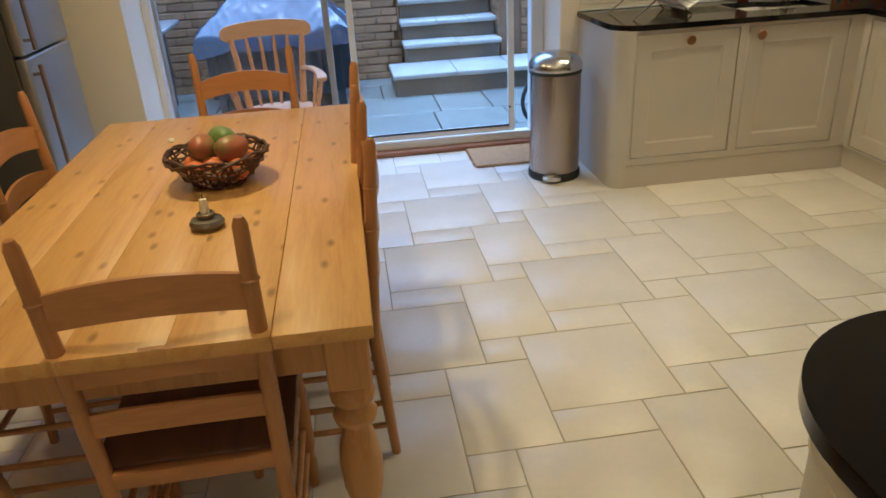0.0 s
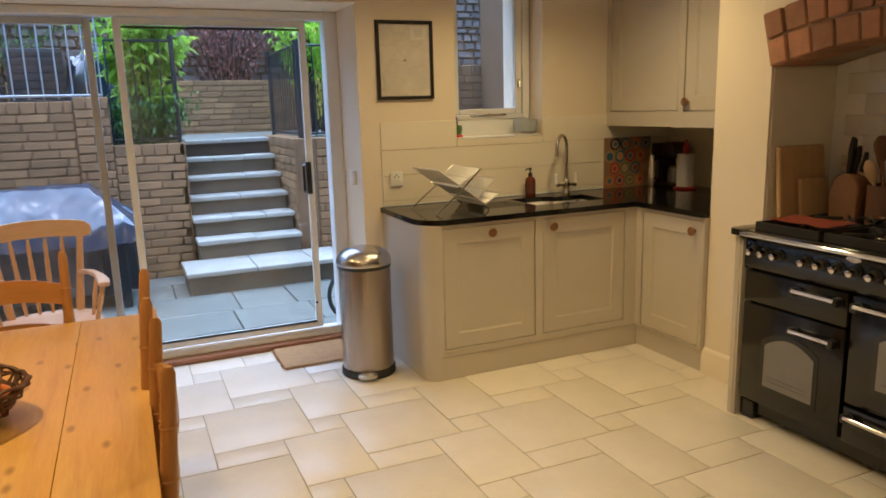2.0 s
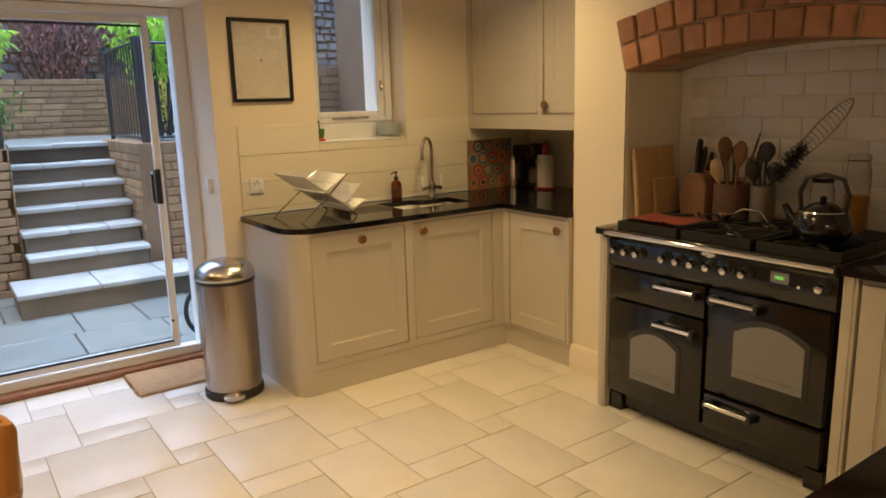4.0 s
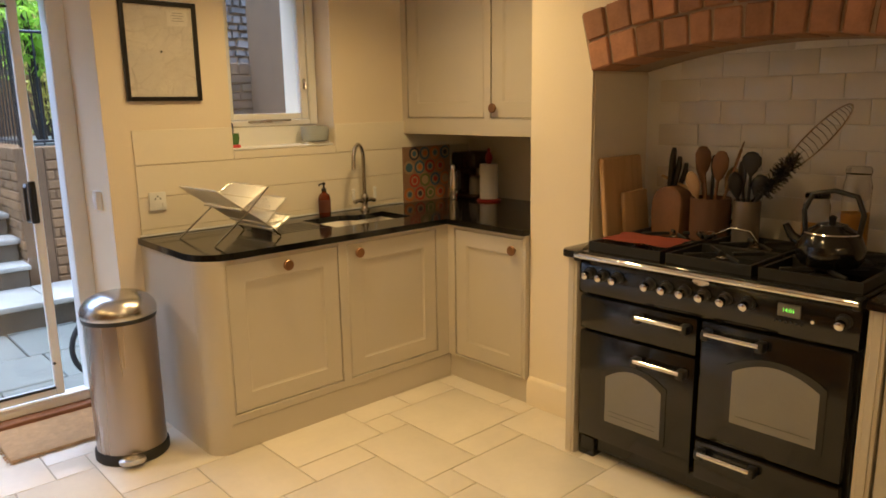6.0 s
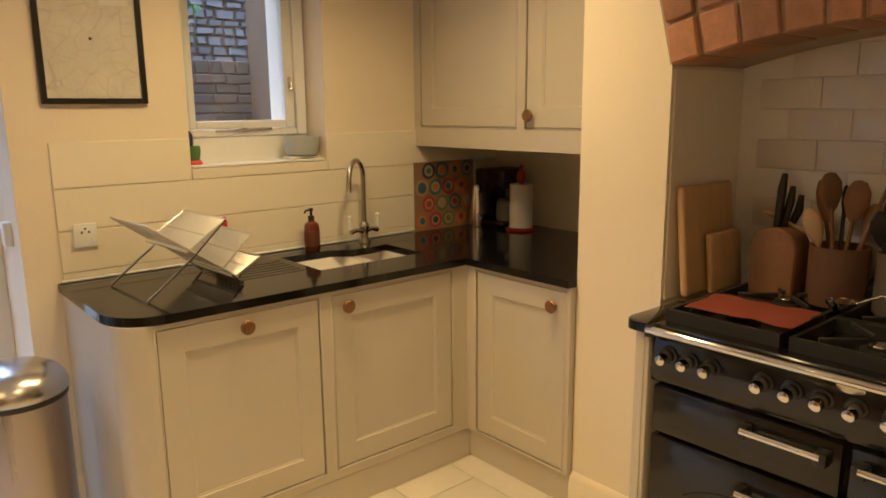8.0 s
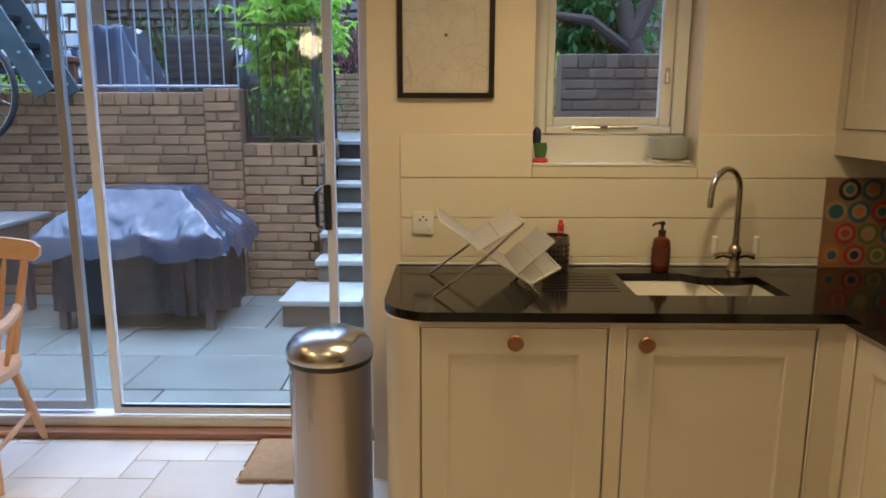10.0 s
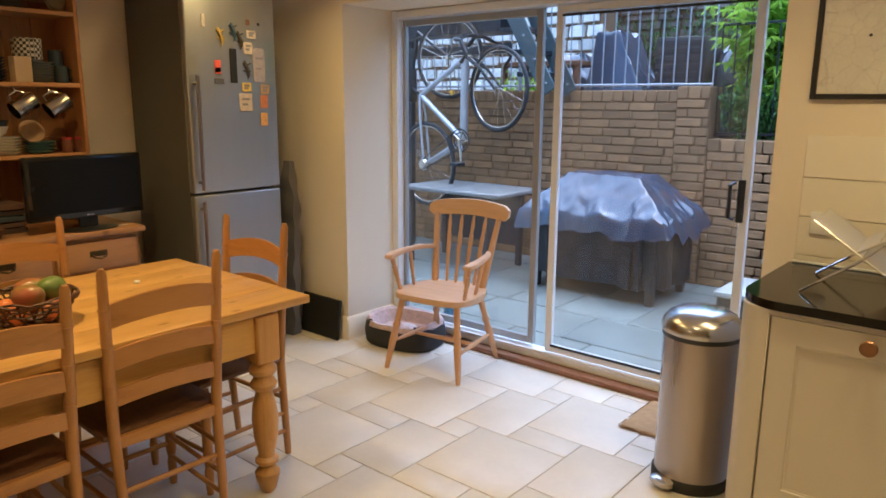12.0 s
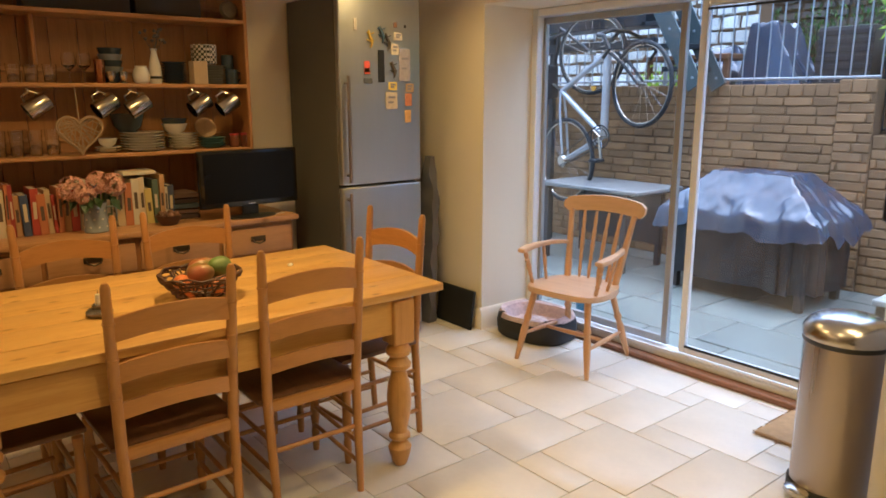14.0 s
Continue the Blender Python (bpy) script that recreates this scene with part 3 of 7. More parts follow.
for wa, wb_, ww, wn_ in (((-0.13, 0.23), (0.15, 0.03), 0.30, 26), ((0.12, 0.225), (-0.02, 0.135), 0.30, 26), ((0.14, 0.03), (0.235, 0.085), 0.30, 26), ((0.215, 0.165), (0.10, 0.06), 0.28, 22)):
    wire_panel(wa, wb_, ww, wn_)
for y in (-0.15, 0.15):
    bm = B()
    tube(bm, [(-0.15, y, 0.004), (0.0, y, 0.115), (0.12, y, 0.225)], 0.004, 6)
    tube(bm, [(0.17, y, 0.004), (0.13, y, 0.04)], 0.004, 6)
    part("leg", bm, "chrome", rack)

pot = thing("cutlery_holder", "perforated steel cutlery pot", "cutlery pot", pose(2.075, 4.43, CT))
part("pot", lathe(B(), [(0.048, 0), (0.05, 0.004), (0.05, 0.135), (0.047, 0.135), (0.047, 0.006), (0.002, 0.006)], 28), "steel", pot)
bm = B()
for k in range(9):
    for z in (0.04, 0.06, 0.08, 0.1):
        a = radians(200 + 18 * k)
        box(bm, (-0.003, -0.0008, -0.006), (0.003, 0.0008, 0.006), 0, 1, Matrix.Translation((0.0503 * math.cos(a), 0.0503 * math.sin(a), z)) @ pose(0, 0, 0, 0, 0, math.degrees(a) + 90))
part("perforations", bm, "black", pot)
bottle = thing("washing_up_bottle", "red topped clear washing-up liquid bottle", "bottle", pose(2.10, 4.49, CT))
part("body", lathe(B(), [(0.02, 0), (0.024, 0.01), (0.024, 0.11), (0.012, 0.14)], 18), plain("orange_soap", (0.55, 0.16, 0.10), 0.25), bottle)
part("cap", lathe(B(), [(0.011, 0.14), (0.012, 0.165), (0.008, 0.17), (0.008, 0.182), (0.002, 0.184)], 14), plain("red_plastic", (0.55, 0.03, 0.02), 0.35), bottle, "red cap")

soap = thing("soap_bottle", "brown amber pump soap bottle", "soap bottle", pose(2.475, 4.43, CT) @ Matrix.Scale(1.09, 4))
part("body", lathe(B(), [(0.028, 0), (0.031, 0.005), (0.031, 0.098), (0.026, 0.112), (0.013, 0.12), (0.012, 0.128)], 22), plain("amber_plastic", (0.12, 0.022, 0.006), 0.12, coat=0.4), soap)
part("label", lathe(B(), [(0.0315, 0.02), (0.0315, 0.085)], 22, None, False), plain("amber_label", (0.10, 0.03, 0.015), 0.5), soap, "dark printed label")
bm = B()
lathe(bm, [(0.013, 0.128), (0.013, 0.142), (0.005, 0.144), (0.005, 0.16), (0.009, 0.162), (0.009, 0.172), (0.003, 0.174)], 14)
tube(bm, [(0, 0, 0.168), (-0.03, -0.008, 0.166), (-0.036, -0.01, 0.158)], 0.004, 8)
part("pump", bm, "black", soap)

# window sill things
cactus = thing("sill_brush", "blue handled scrubbing brush in a green pot on a red stand", "brush", pose(2.022, 4.56, 1.311))
part("stand", lathe(B(), [(0.03, 0), (0.032, 0.006), (0.026, 0.016), (0.004, 0.017)], 18), plain("red_plastic", (0.55, 0.03, 0.02), 0.35), cactus, "red base")
part("pot", lathe(B(), [(0.02, 0.017), (0.026, 0.05), (0.024, 0.075), (0.004, 0.076)], 18), plain("green_glass", (0.10, 0.20, 0.06), 0.2), cactus, "green pot")
part("brush", lathe(B(), [(0.01, 0.06), (0.017, 0.085), (0.016, 0.12), (0.006, 0.135)], 14), plain("navy_plastic", (0.02, 0.025, 0.09), 0.4), cactus, "navy brush head", pose(-0.014, 0.012, 0))
bowl_s = thing("sill_bowl", "pale grey-blue enamel bowl on a white dish", "bowl", pose(2.52, 4.565, 1.311))
part("dish", box(B(), (-0.075, -0.045, 0), (0.075, 0.045, 0.012), 0.005, 2), plain("cream_ceramic", (0.75, 0.71, 0.62), 0.25), bowl_s, "white dish")
part("bowl", lathe(B(), [(0.05, 0.012), (0.071, 0.02), (0.079, 0.06), (0.08, 0.097), (0.077, 0.097), (0.069, 0.034), (0.002, 0.024)], 28), plain("grey_blue_enamel", (0.42, 0.46, 0.47), 0.3), bowl_s)

# picture, socket
pic = thing("framed_map", "black framed street map print on the wall", "picture", pose(1.653, YN, 1.783))
bm = B()
W, H = 0.181, 0.229
for a, b in (((-W, -0.022, -H), (-W + 0.02, 0, H)), ((W - 0.02, -0.022, -H), (W, 0, H)), ((-W + 0.02, -0.022, -H), (W - 0.02, 0, -H + 0.02)), ((-W + 0.02, -0.022, H - 0.02), (W - 0.02, 0, H))):
    box(bm, a, b, 0.003)
part("frame", bm, plain("black_frame", (0.012, 0.010, 0.010), 0.35), pic, "black moulded frame")
m, t, b_ = nodes_of("printed_map")
vo = t.nodes.new("ShaderNodeTexVoronoi")
vo.feature = "DISTANCE_TO_EDGE"
vo.inputs["Scale"].default_value = 16
t.links.new(coords(t), vo.inputs["Vector"])
v2 = t.nodes.new("ShaderNodeTexVoronoi")
v2.feature = "DISTANCE_TO_EDGE"
v2.inputs["Scale"].default_value = 55
t.links.new(coords(t), v2.inputs["Vector"])
c1 = ramp(t, vo.outputs["Distance"], ((0.0, (0.55, 0.50, 0.44)), (0.024, (0.72, 0.68, 0.60))))
c2 = ramp(t, v2.outputs["Distance"], ((0.0, (0.86, 0.85, 0.83)), (0.04, (1, 1, 1))))
n1 = noise_tex(t, coords(t), 7, 2)
c3 = blend(t, 1.0, blend(t, 1.0, c1, c2, "MULTIPLY"), ramp(t, n1, ((0.42, (1, 1, 1)), (0.5, (0.93, 0.93, 0.94)))), "MULTIPLY")
t.links.new(c3, b_.inputs["Base Color"])
b_.inputs["Roughness"].default_value = 0.35
part("print", box(B(), (-W + 0.019, -0.008, -H + 0.019), (W - 0.019, -0.004, H - 0.019)), m, pic, "pale grey street map")
part("caption_card", box(B(), (0.04, -0.0095, 0.12), (0.14, -0.008, 0.195)), plain("map_paper", (0.76, 0.73, 0.66), 0.5), pic, "white caption panel")
bm = B()
for k, w in enumerate((0.05, 0.06, 0.045, 0.055)):
    box(bm, (0.09 - w / 2, -0.0102, 0.178 - 0.012 * k), (0.09 + w / 2, -0.0095, 0.181 - 0.012 * k))
part("caption_lines", bm, plain("print_grey", (0.3, 0.28, 0.26), 0.6), pic, "fine grey lines of print")
part("marker", lathe(B(), [(0.006, 0), (0.006, 0.001)], 14, pose(0, -0.008, 0.0, 90)), "black", pic, "small dark dot")
p = part("glazing", box(B(), (-W + 0.018, -0.013, -H + 0.018), (W - 0.018, -0.0115, H - 0.018)), "glass_w", pic)
p.visible_shadow = False

sock = thing("wall_socket", "white double socket on the tiled wall", "socket", pose(1.566, YN - 0.012, 1.08))
part("plate", box(B(), (-0.041, -0.01, -0.044), (0.041, 0, 0.044), 0.004, 2), "white", sock)
bm = B()
for x, z in ((-0.012, 0.012), (0.012, 0.012), (0.0, 0.024)):
    box(bm, (x - 0.003, -0.0108, z - 0.004), (x + 0.003, -0.0098, z + 0.004))
part("pin_holes", bm, "black", sock)
part("switch", box(B(), (0.018, -0.0135, -0.03), (0.03, -0.009, -0.008), 0.002), "white", sock)

# wall cabinets
wall_unit = thing("wall_cabinet", "putty painted wall cabinet with panelled doors", "cabinet")
TW = Matrix.Translation((3.13, YN, 0)) @ pose(0, 0, 0, 0, 0, -90)
part("carcass", box(B(), (3.16, 3.285, 1.36), (XE, YN, 2.35)), "cab", wall_unit)
part("face_frame", face_frame(0.0, 1.22, 1.345, 2.36, [(0.045, 0.70, 1.435, 2.30), (0.745, 1.20, 1.435, 2.30)], 0, 0.03), "cab", wall_unit, "", TW)
part("light_pelmet", box(B(), (3.145, 3.29, 1.345), (3.165, YN, 1.362)), "cab", wall_unit)
shaker_door(wall_unit, 0.637, 0.847, TW @ pose(0.054, 0.003, 1.444))
shaker_door(wall_unit, 0.437, 0.847, TW @ pose(0.754, 0.003, 1.444), 0.03, 0.05)

# corner clutter under the wall cabinet
spl = thing("splash_panel", "splashback panel printed with colourful round cups", "splashback", pose(3.108, YN - 0.016, CT))
part("panel", box(B(), (0, -0.004, 0), (0.40, 0.004, 0.35)), plain("panel_cream", (0.30, 0.18, 0.10), 0.3), spl)
rnd = random.Random(4)
for k in range(20):
    x, z = 0.045 + 0.088 * (k % 5) - (0.044 if (k // 5) % 2 else 0), 0.05 + 0.085 * (k // 5)
    if x > 0.36 or x < 0.035:
        continue
    tone = ((0.42, 0.05, 0.03), (0.50, 0.16, 0.03), (0.06, 0.14, 0.19), (0.14, 0.17, 0.05), (0.40, 0.28, 0.15), (0.04, 0.045, 0.07))
    a, b = rnd.randrange(6), rnd.randrange(6)
    for r, col, t in ((0.042, tone[a], 0.001), (0.028, tone[4] if a != 4 else tone[2], 0.0016), (0.017, tone[b], 0.0022)):
        part("printed_disc", lathe(B(), [(r, 0), (r, t + 0.0001 * k)], 28, pose(x, -0.004, z, 90)), plain("disc_%d%d%d" % tuple(int(c * 99) for c in col), col, 0.3), spl)
kettle = thing("flask", "tall polished steel coffee flask", "flask", pose(3.45, 4.40, CT))
part("body", lathe(B(), [(0.036, 0), (0.037, 0.01), (0.034, 0.15), (0.026, 0.19), (0.026, 0.215), (0.02, 0.225), (0.003, 0.228)], 24), "chrome", kettle)
bm = B()
tube(bm, [(0.0, -0.032, 0.19), (0.0, -0.062, 0.18), (0.0, -0.062, 0.08), (0.0, -0.036, 0.06)], 0.007, 8)
part("handle", bm, "black", kettle)
cm = thing("coffee_machine", "black coffee machine in the worktop corner", "coffee maker", pose(3.59, 4.36, CT) @ Matrix.Diagonal((0.9, 1, 1, 1)))
bm = B()
box(bm, (-0.09, -0.1, 0), (0.09, 0.13, 0.03), 0.01, 2)
box(bm, (-0.08, 0.03, 0.03), (0.08, 0.13, 0.30), 0.015, 2)
box(bm, (-0.085, -0.1, 0.2), (0.085, 0.03, 0.31), 0.02, 2)
part("body", bm, plain("brown_black", (0.02, 0.012, 0.009), 0.25), cm)
part("jug", lathe(B(), [(0.05, 0.03), (0.055, 0.05), (0.05, 0.13), (0.03, 0.15)], 20), "ovenglass", cm, "dark glass jug", pose(0, -0.035, 0))
roll = thing("kitchen_roll", "white kitchen roll on a stand with red ends", "kitchen roll", pose(3.545, 4.17, CT))
red = plain("dark_red_paint", (0.36, 0.03, 0.02), 0.35)
part("base", lathe(B(), [(0.075, 0), (0.078, 0.006), (0.07, 0.014), (0.004, 0.015)], 28), red, roll, "red base")
part("paper", lathe(B(), [(0.02, 0.016), (0.058, 0.016), (0.059, 0.12), (0.058, 0.235), (0.02, 0.235)], 32), plain("paper", (0.80, 0.77, 0.72), 0.9, bmp=0.3), roll)
part("finial", lathe(B(), [(0.012, 0.235), (0.02, 0.25), (0.024, 0.275), (0.016, 0.30), (0.008, 0.31), (0.012, 0.325), (0.002, 0.335)], 16), red, roll, "red finial")
ks = thing("wall_socket", "white socket under the wall cabinet", "socket", pose(XE - 0.011, 3.62, 1.12, 0, 0, -90))
part("plate", box(B(), (-0.041, -0.01, -0.044), (0.041, 0, 0.044), 0.004, 2), "white", ks)

# ---- range cooker ----
CX, CY0, CY1 = 2.665, 1.72, 2.79
ck = thing("range_cooker", "black range cooker with chrome rail, knobs and three ovens", "cooker")
bm = B()
box(bm, (CX + 0.03, CY0, 0.09), (3.30, CY1, 0.895))
box(bm, (CX + 0.02, CY0, 0.03), (CX + 0.04, CY1, 0.10))
box(bm, (CX, CY1 - 0.08, 0), (CX + 0.3, CY1, 0.09), 0.004)
box(bm, (CX, CY0, 0), (CX + 0.3, CY0 + 0.08, 0.09), 0.004)
part("body", bm, "enamel", ck)
TC = Matrix.Translation((CX, CY1, 0)) @ pose(0, 0, 0, 0, 0, -90)   # local x runs along the front, -y towards the room
CW = CY1 - CY0
bm = B()
prism(bm, [(0, 0.735), (0, 0.885), (-0.012, 0.87), (-0.02, 0.75), (-0.012, 0.735)], 0, CW, TC @ Matrix(((0, 0, 1, 0), (1, 0, 0, 0), (0, 1, 0, 0), (0, 0, 0, 1))))
box(bm, (0, 0, 0.735), (CW, 0.04, 0.89), 0, 1, TC)
part("control_panel", bm, "enamel", ck)
bm = B()
tube(bm, [(0.0, -0.05, 0.897), (CW, -0.05, 0.897)], 0.0115, 12)
part("rail", bm, "chrome", ck, "chrome towel rail", TC)
for x in (0.006, CW - 0.006):
    part("rail_bracket", box(B(), (x - 0.012, -0.058, 0.875), (x + 0.012, 0.01, 0.912), 0.004), "black", ck, "", TC)
KX = [0.055, 0.120, 0.186, 0.33, 0.403, 0.477, 0.552, 0.633, 0.715, 1.022]
for x in KX:
    k = part("control_knob", lathe(B(), [(0.026, 0), (0.026, 0.004), (0.021, 0.006), (0.021, 0.02), (0.015, 0.024)], 20), "black", ck, "", TC @ pose(x, -0.016, 0.826, 98))
    bm = B()
    lathe(bm, [(0.015, 0.024), (0.017, 0.034), (0.0145, 0.05), (0.008, 0.054), (0.001, 0.054)], 16)
    part("knob_cap", bm, "chrome", k, "chrome cap")
part("clock_window", box(B(), (0.815, -0.0215, 0.804), (0.89, -0.013, 0.849), 0.002), "ovenglass", ck, "", TC)
fc = bpy.data.curves.new("clock_digits", "FONT")
fc.body, fc.size, fc.align_x, fc.align_y, fc.extrude = "14:01", 0.019, "CENTER", "CENTER", 0.0004
fo = new("clock_digits", fc)
bpy.context.view_layer.update()
digits = bpy.data.meshes.new_from_object(fo)
bpy.data.objects.remove(fo)
dg = new("clock_digits", digits)
digits.materials.clear()
digits.materials.append(glow("green_digits", (0.30, 1.0, 0.06), 0.35))
dg.parent, dg.matrix_basis = ck, TC @ pose(0.852, -0.0225, 0.827, 90)
dg["label"] = "green lit clock digits"
bm = B()
for k in range(6):
    lathe(bm, [(0.004, 0), (0.004, 0.004)], 8, pose(0.81 + 0.017 * k, -0.018, 0.786, 90))
part("clock_buttons", bm, "black", ck, "", TC)
part("lamp_button", lathe(B(), [(0.006, 0), (0.006, 0.006)], 12), "chrome", ck, "", TC @ pose(0.93, -0.018, 0.805, 98))
part("badge", lathe(B(), [(0.03, 0), (0.03, 0.003), (0.026, 0.0035), (0.002, 0.0035)], 24, Matrix.Diagonal((1.1, 0.45, 1, 1))), "nickel", ck, "oval metal badge", TC @ pose(0.535, -0.012, 0.868, 97))


def oven_door(x0, x1, z0, z1, window, hx0, hx1, drop=0.035):
    d = part("oven_door", box(B(), (x0, -0.024, z0), (x1, 0.03, z1), 0.008, 2), "enamel", ck, "", TC)
    if window:
        wx0, wx1, wz0, wz1, rise = window

        def outline(g):
            n = 12
            top = [(wx1 + g - (wx1 - wx0 + 2 * g) * i / n, wz1 + g - rise * (2 * i / n - 1) ** 2) for i in range(n + 1)]
            return [(wx0 - g, wz0 - g), (wx1 + g, wz0 - g)] + top
        fm = Matrix(((1, 0, 0, 0), (0, 0, -1, 0), (0, 1, 0, 0), (0, 0, 0, 1)))
        bm = B()
        prism(bm, outline(0.022), 0.0235, 0.0275, fm, 0.003)
        part("window_surround", bm, "enamel", d)
        part("oven_window", prism(B(), outline(0.0), 0.0275, 0.029, fm), "ovenglass", d, "dark oven glass")
        bm = B()
        for k in range(2 if x0 < 0.1 else 1):
            tube(bm, [(wx0 + 0.02, -0.0295, wz0 + 0.03 + 0.02 * k), (wx1 - 0.02, -0.0295, wz0 + 0.03 + 0.02 * k)], 0.0008, 5)
        part("oven_shelf", bm, "iron", d, "oven rack behind the glass")
    bm = B()
    tube(bm, [(hx0, -0.062, z1 - drop), (hx1, -0.062, z1 - drop)], 0.010, 10)
    h = part("handle", bm, "chrome", d, "chrome bar handle")
    for x in (hx0, hx1):
        part("handle_bracket", box(B(), (x - 0.016, -0.068, z1 - drop - 0.025), (x + 0.016, -0.022, z1 - drop + 0.013), 0.008, 2), "black", h)


oven_door(0.012, 0.535, 0.585, 0.728, None, 0.30, 0.50)
oven_door(0.012, 0.535, 0.105, 0.575, (0.15, 0.405, 0.205, 0.45, 0.05), 0.30, 0.495, 0.06)
oven_door(0.552, 1.058, 0.275, 0.728, (0.68, 0.975, 0.375, 0.618, 0.05), 0.585, 0.78)
oven_door(0.552, 1.058, 0.105, 0.262, None, 0.585, 0.78)


def rect_ring(w, d, t, h):
    bm = B()
    rings = [[bm.verts.new((sx * (w / 2 - i), sy * (d / 2 - i), z)) for sx, sy in ((-1, -1), (1, -1), (1, 1), (-1, 1))] for i, z in ((0, 0), (0, h), (t, h), (t, 0))]
    for p, q in zip(rings, rings[1:] + rings[:1]):
        for k in range(4):
            bm.faces.new((p[k], p[(k + 1) % 4], q[(k + 1) % 4], q[k]))
    bmesh.ops.recalc_face_normals(bm, faces=bm.faces[:])
    return bm


part("hob", box(B(), (CX - 0.03, CY0, 0.895), (3.30, CY1, 0.912), 0.006), "enamel", ck)
for bx_ in (2.82, 3.10):
    for k in range(3):
        y = CY0 + 0.18 + 0.355 * k
        g = part("pan_support", rect_ring(0.27, 0.33, 0.012, 0.036), "iron", ck, "cast iron pan support", pose(bx_, y, 0.912))
        for a in range(4):
            part("finger", box(B(), (0.03, -0.005, 0.028), (0.15, 0.005, 0.042), 0.002), "iron", g, "", pose(0, 0, 0, 0, 0, 45 + 90 * a))
        part("burner", lathe(B(), [(0.045, 0), (0.045, 0.012), (0.03, 0.016), (0.03, 0.022), (0.003, 0.023)], 20), "iron", g)
        part("burner_cap", lathe(B(), [(0.028, 0.023), (0.024, 0.027), (0.002, 0.028)], 20), "nickel", g, "pale metal burner cap")

for y0, y1, lab in ((2.795, 2.84, "narrow putty painted end post beside the cooker"), (1.645, 1.697, "narrow putty painted end post beside the cooker")):
    p = thing("end_post", lab, "panel", group="cooker end posts")
    bm = B()
    box(bm, (2.635, y0, 0), (2.91, y1, 0.885), 0.002)
    box(bm, (2.631, y0 + 0.012, 0.0), (2.636, y1 - 0.012, 0.885), 0.002)
    part("post", bm, "cab", p)
solo("worktop_end", prism(B(), [(2.91, 2.78), (2.91, 2.87)] + arc(2.65, 2.83, 0.04, 90, 180, 5) + [(2.61, 2.78)], 0.886, 0.914, None, 0.004), "granite", "small black granite end piece beside the cooker", "worktop")
solo("worktop_end", prism(B(), [(2.61, 0.95), (2.91, 0.95), (2.91, 1.70), (2.61, 1.70)], 0.886, 0.914, None, 0.004), "granite", "black granite worktop beside the cooker", "worktop")
su = thing("base_cabinet", "putty painted cabinet beside the cooker", "cabinet")
part("carcass", box(B(), (2.66, 0.97, 0), (2.91, 1.643, 0.885), 0.003), "cab", su)
shaker_door(su, 0.62, 0.72, Matrix.Translation((2.64, 1.635, 0.14)) @ pose(0, 0, 0, 0, 0, -90))

# things on the hob
bd = thing("chopping_board", "large wooden chopping board leaning in the recess", "chopping board", pose(2.95, RY1 - 0.072, 0.915, -6, 0, 0))
part("board", box(B(), (0, 0, 0), (0.32, 0.03, 0.36), 0.022, 3), "board", bd)
bd2 = thing("chopping_board", "smaller wooden chopping board in front of the large one", "chopping board", pose(3.05, RY1 - 0.105, 0.915, -6, 0, 0))
part("board", box(B(), (0, 0, 0), (0.20, 0.022, 0.20), 0.015, 3), "board", bd2)
bm = B()
N = 14
g = [[bm.verts.new((0.20 * i / N, 0.30 * j / N, 0.012 + 0.006 * noise.noise(Vector((i * 0.35, j * 0.3, 2))))) for j in range(N + 1)] for i in range(N + 1)]
for i in range(N):
    for j in range(N):
        bm.faces.new((g[i][j], g[i + 1][j], g[i + 1][j + 1], g[i][j + 1]))
bmesh.ops.solidify(bm, geom=bm.faces[:], thickness=0.012)
solo("tea_towel", bm, plain("terracotta_cloth", (0.42, 0.10, 0.055), 0.95, bmp=0.4, fine=150), "folded terracotta cloth on the hob", "cloth", pose(2.70, 2.42, 0.955, 0, 0, 3))


def crock(x, y, r, h, mat, label):
    c = thing("utensil_crock", label, "utensil pot", pose(x, y, 0.914))
    part("pot", lathe(B(), [(r * 0.85, 0), (r, 0.01), (r, h), (r * 0.92, h), (r * 0.9, 0.012), (0.002, 0.012)], 24), mat, c)
    return c


kb = thing("knife_block", "slanted wooden knife block with black handles", "knife block", pose(3.20, 2.69, 0.914))
bm = B()
prism(bm, [(-0.07, 0), (0.075, 0), (0.075, 0.10)] + arc(0.0, 0.155, 0.075, -10, 175, 10), -0.055, 0.055, TURN_X)
bmesh.ops.bevel(bm, geom=bm.edges[:], offset=0.006, segments=1, affect="EDGES")
part("block", bm, plain("block_wood", (0.22, 0.105, 0.04), 0.5, var=0.2), kb)
for k, (dx, dy, dz) in enumerate(((-0.02, 0.0, 0.40), (0.02, 0.02, 0.39), (0.0, -0.02, 0.36), (0.03, -0.035, 0.33))):
    part("knife_handle", tube(B(), [(dx, dy * 0.5 + 0.01, 0.215), (dx, dy, dz - 0.05), (dx, dy - 0.005, dz)], [0.011, 0.014, 0.009], 8), "black", kb)
part("scissors", tube(B(), [(0.0, 0.06, 0.27), (0.01, 0.0, 0.245), (0.02, -0.07, 0.215)], 0.007, 8), plain("pale_wood", (0.42, 0.28, 0.14), 0.5), kb, "pale wooden handle")
c2 = crock(3.20, 2.51, 0.085, 0.19, plain("stoneware_pot", (0.13, 0.065, 0.035), 0.55), "brown stoneware pot of wooden spatulas")
c3 = crock(3.20, 2.35, 0.055, 0.19, plain("steel_pot", (0.25, 0.22, 0.19), 0.35, 0.6), "steel pot of black cooking utensils")
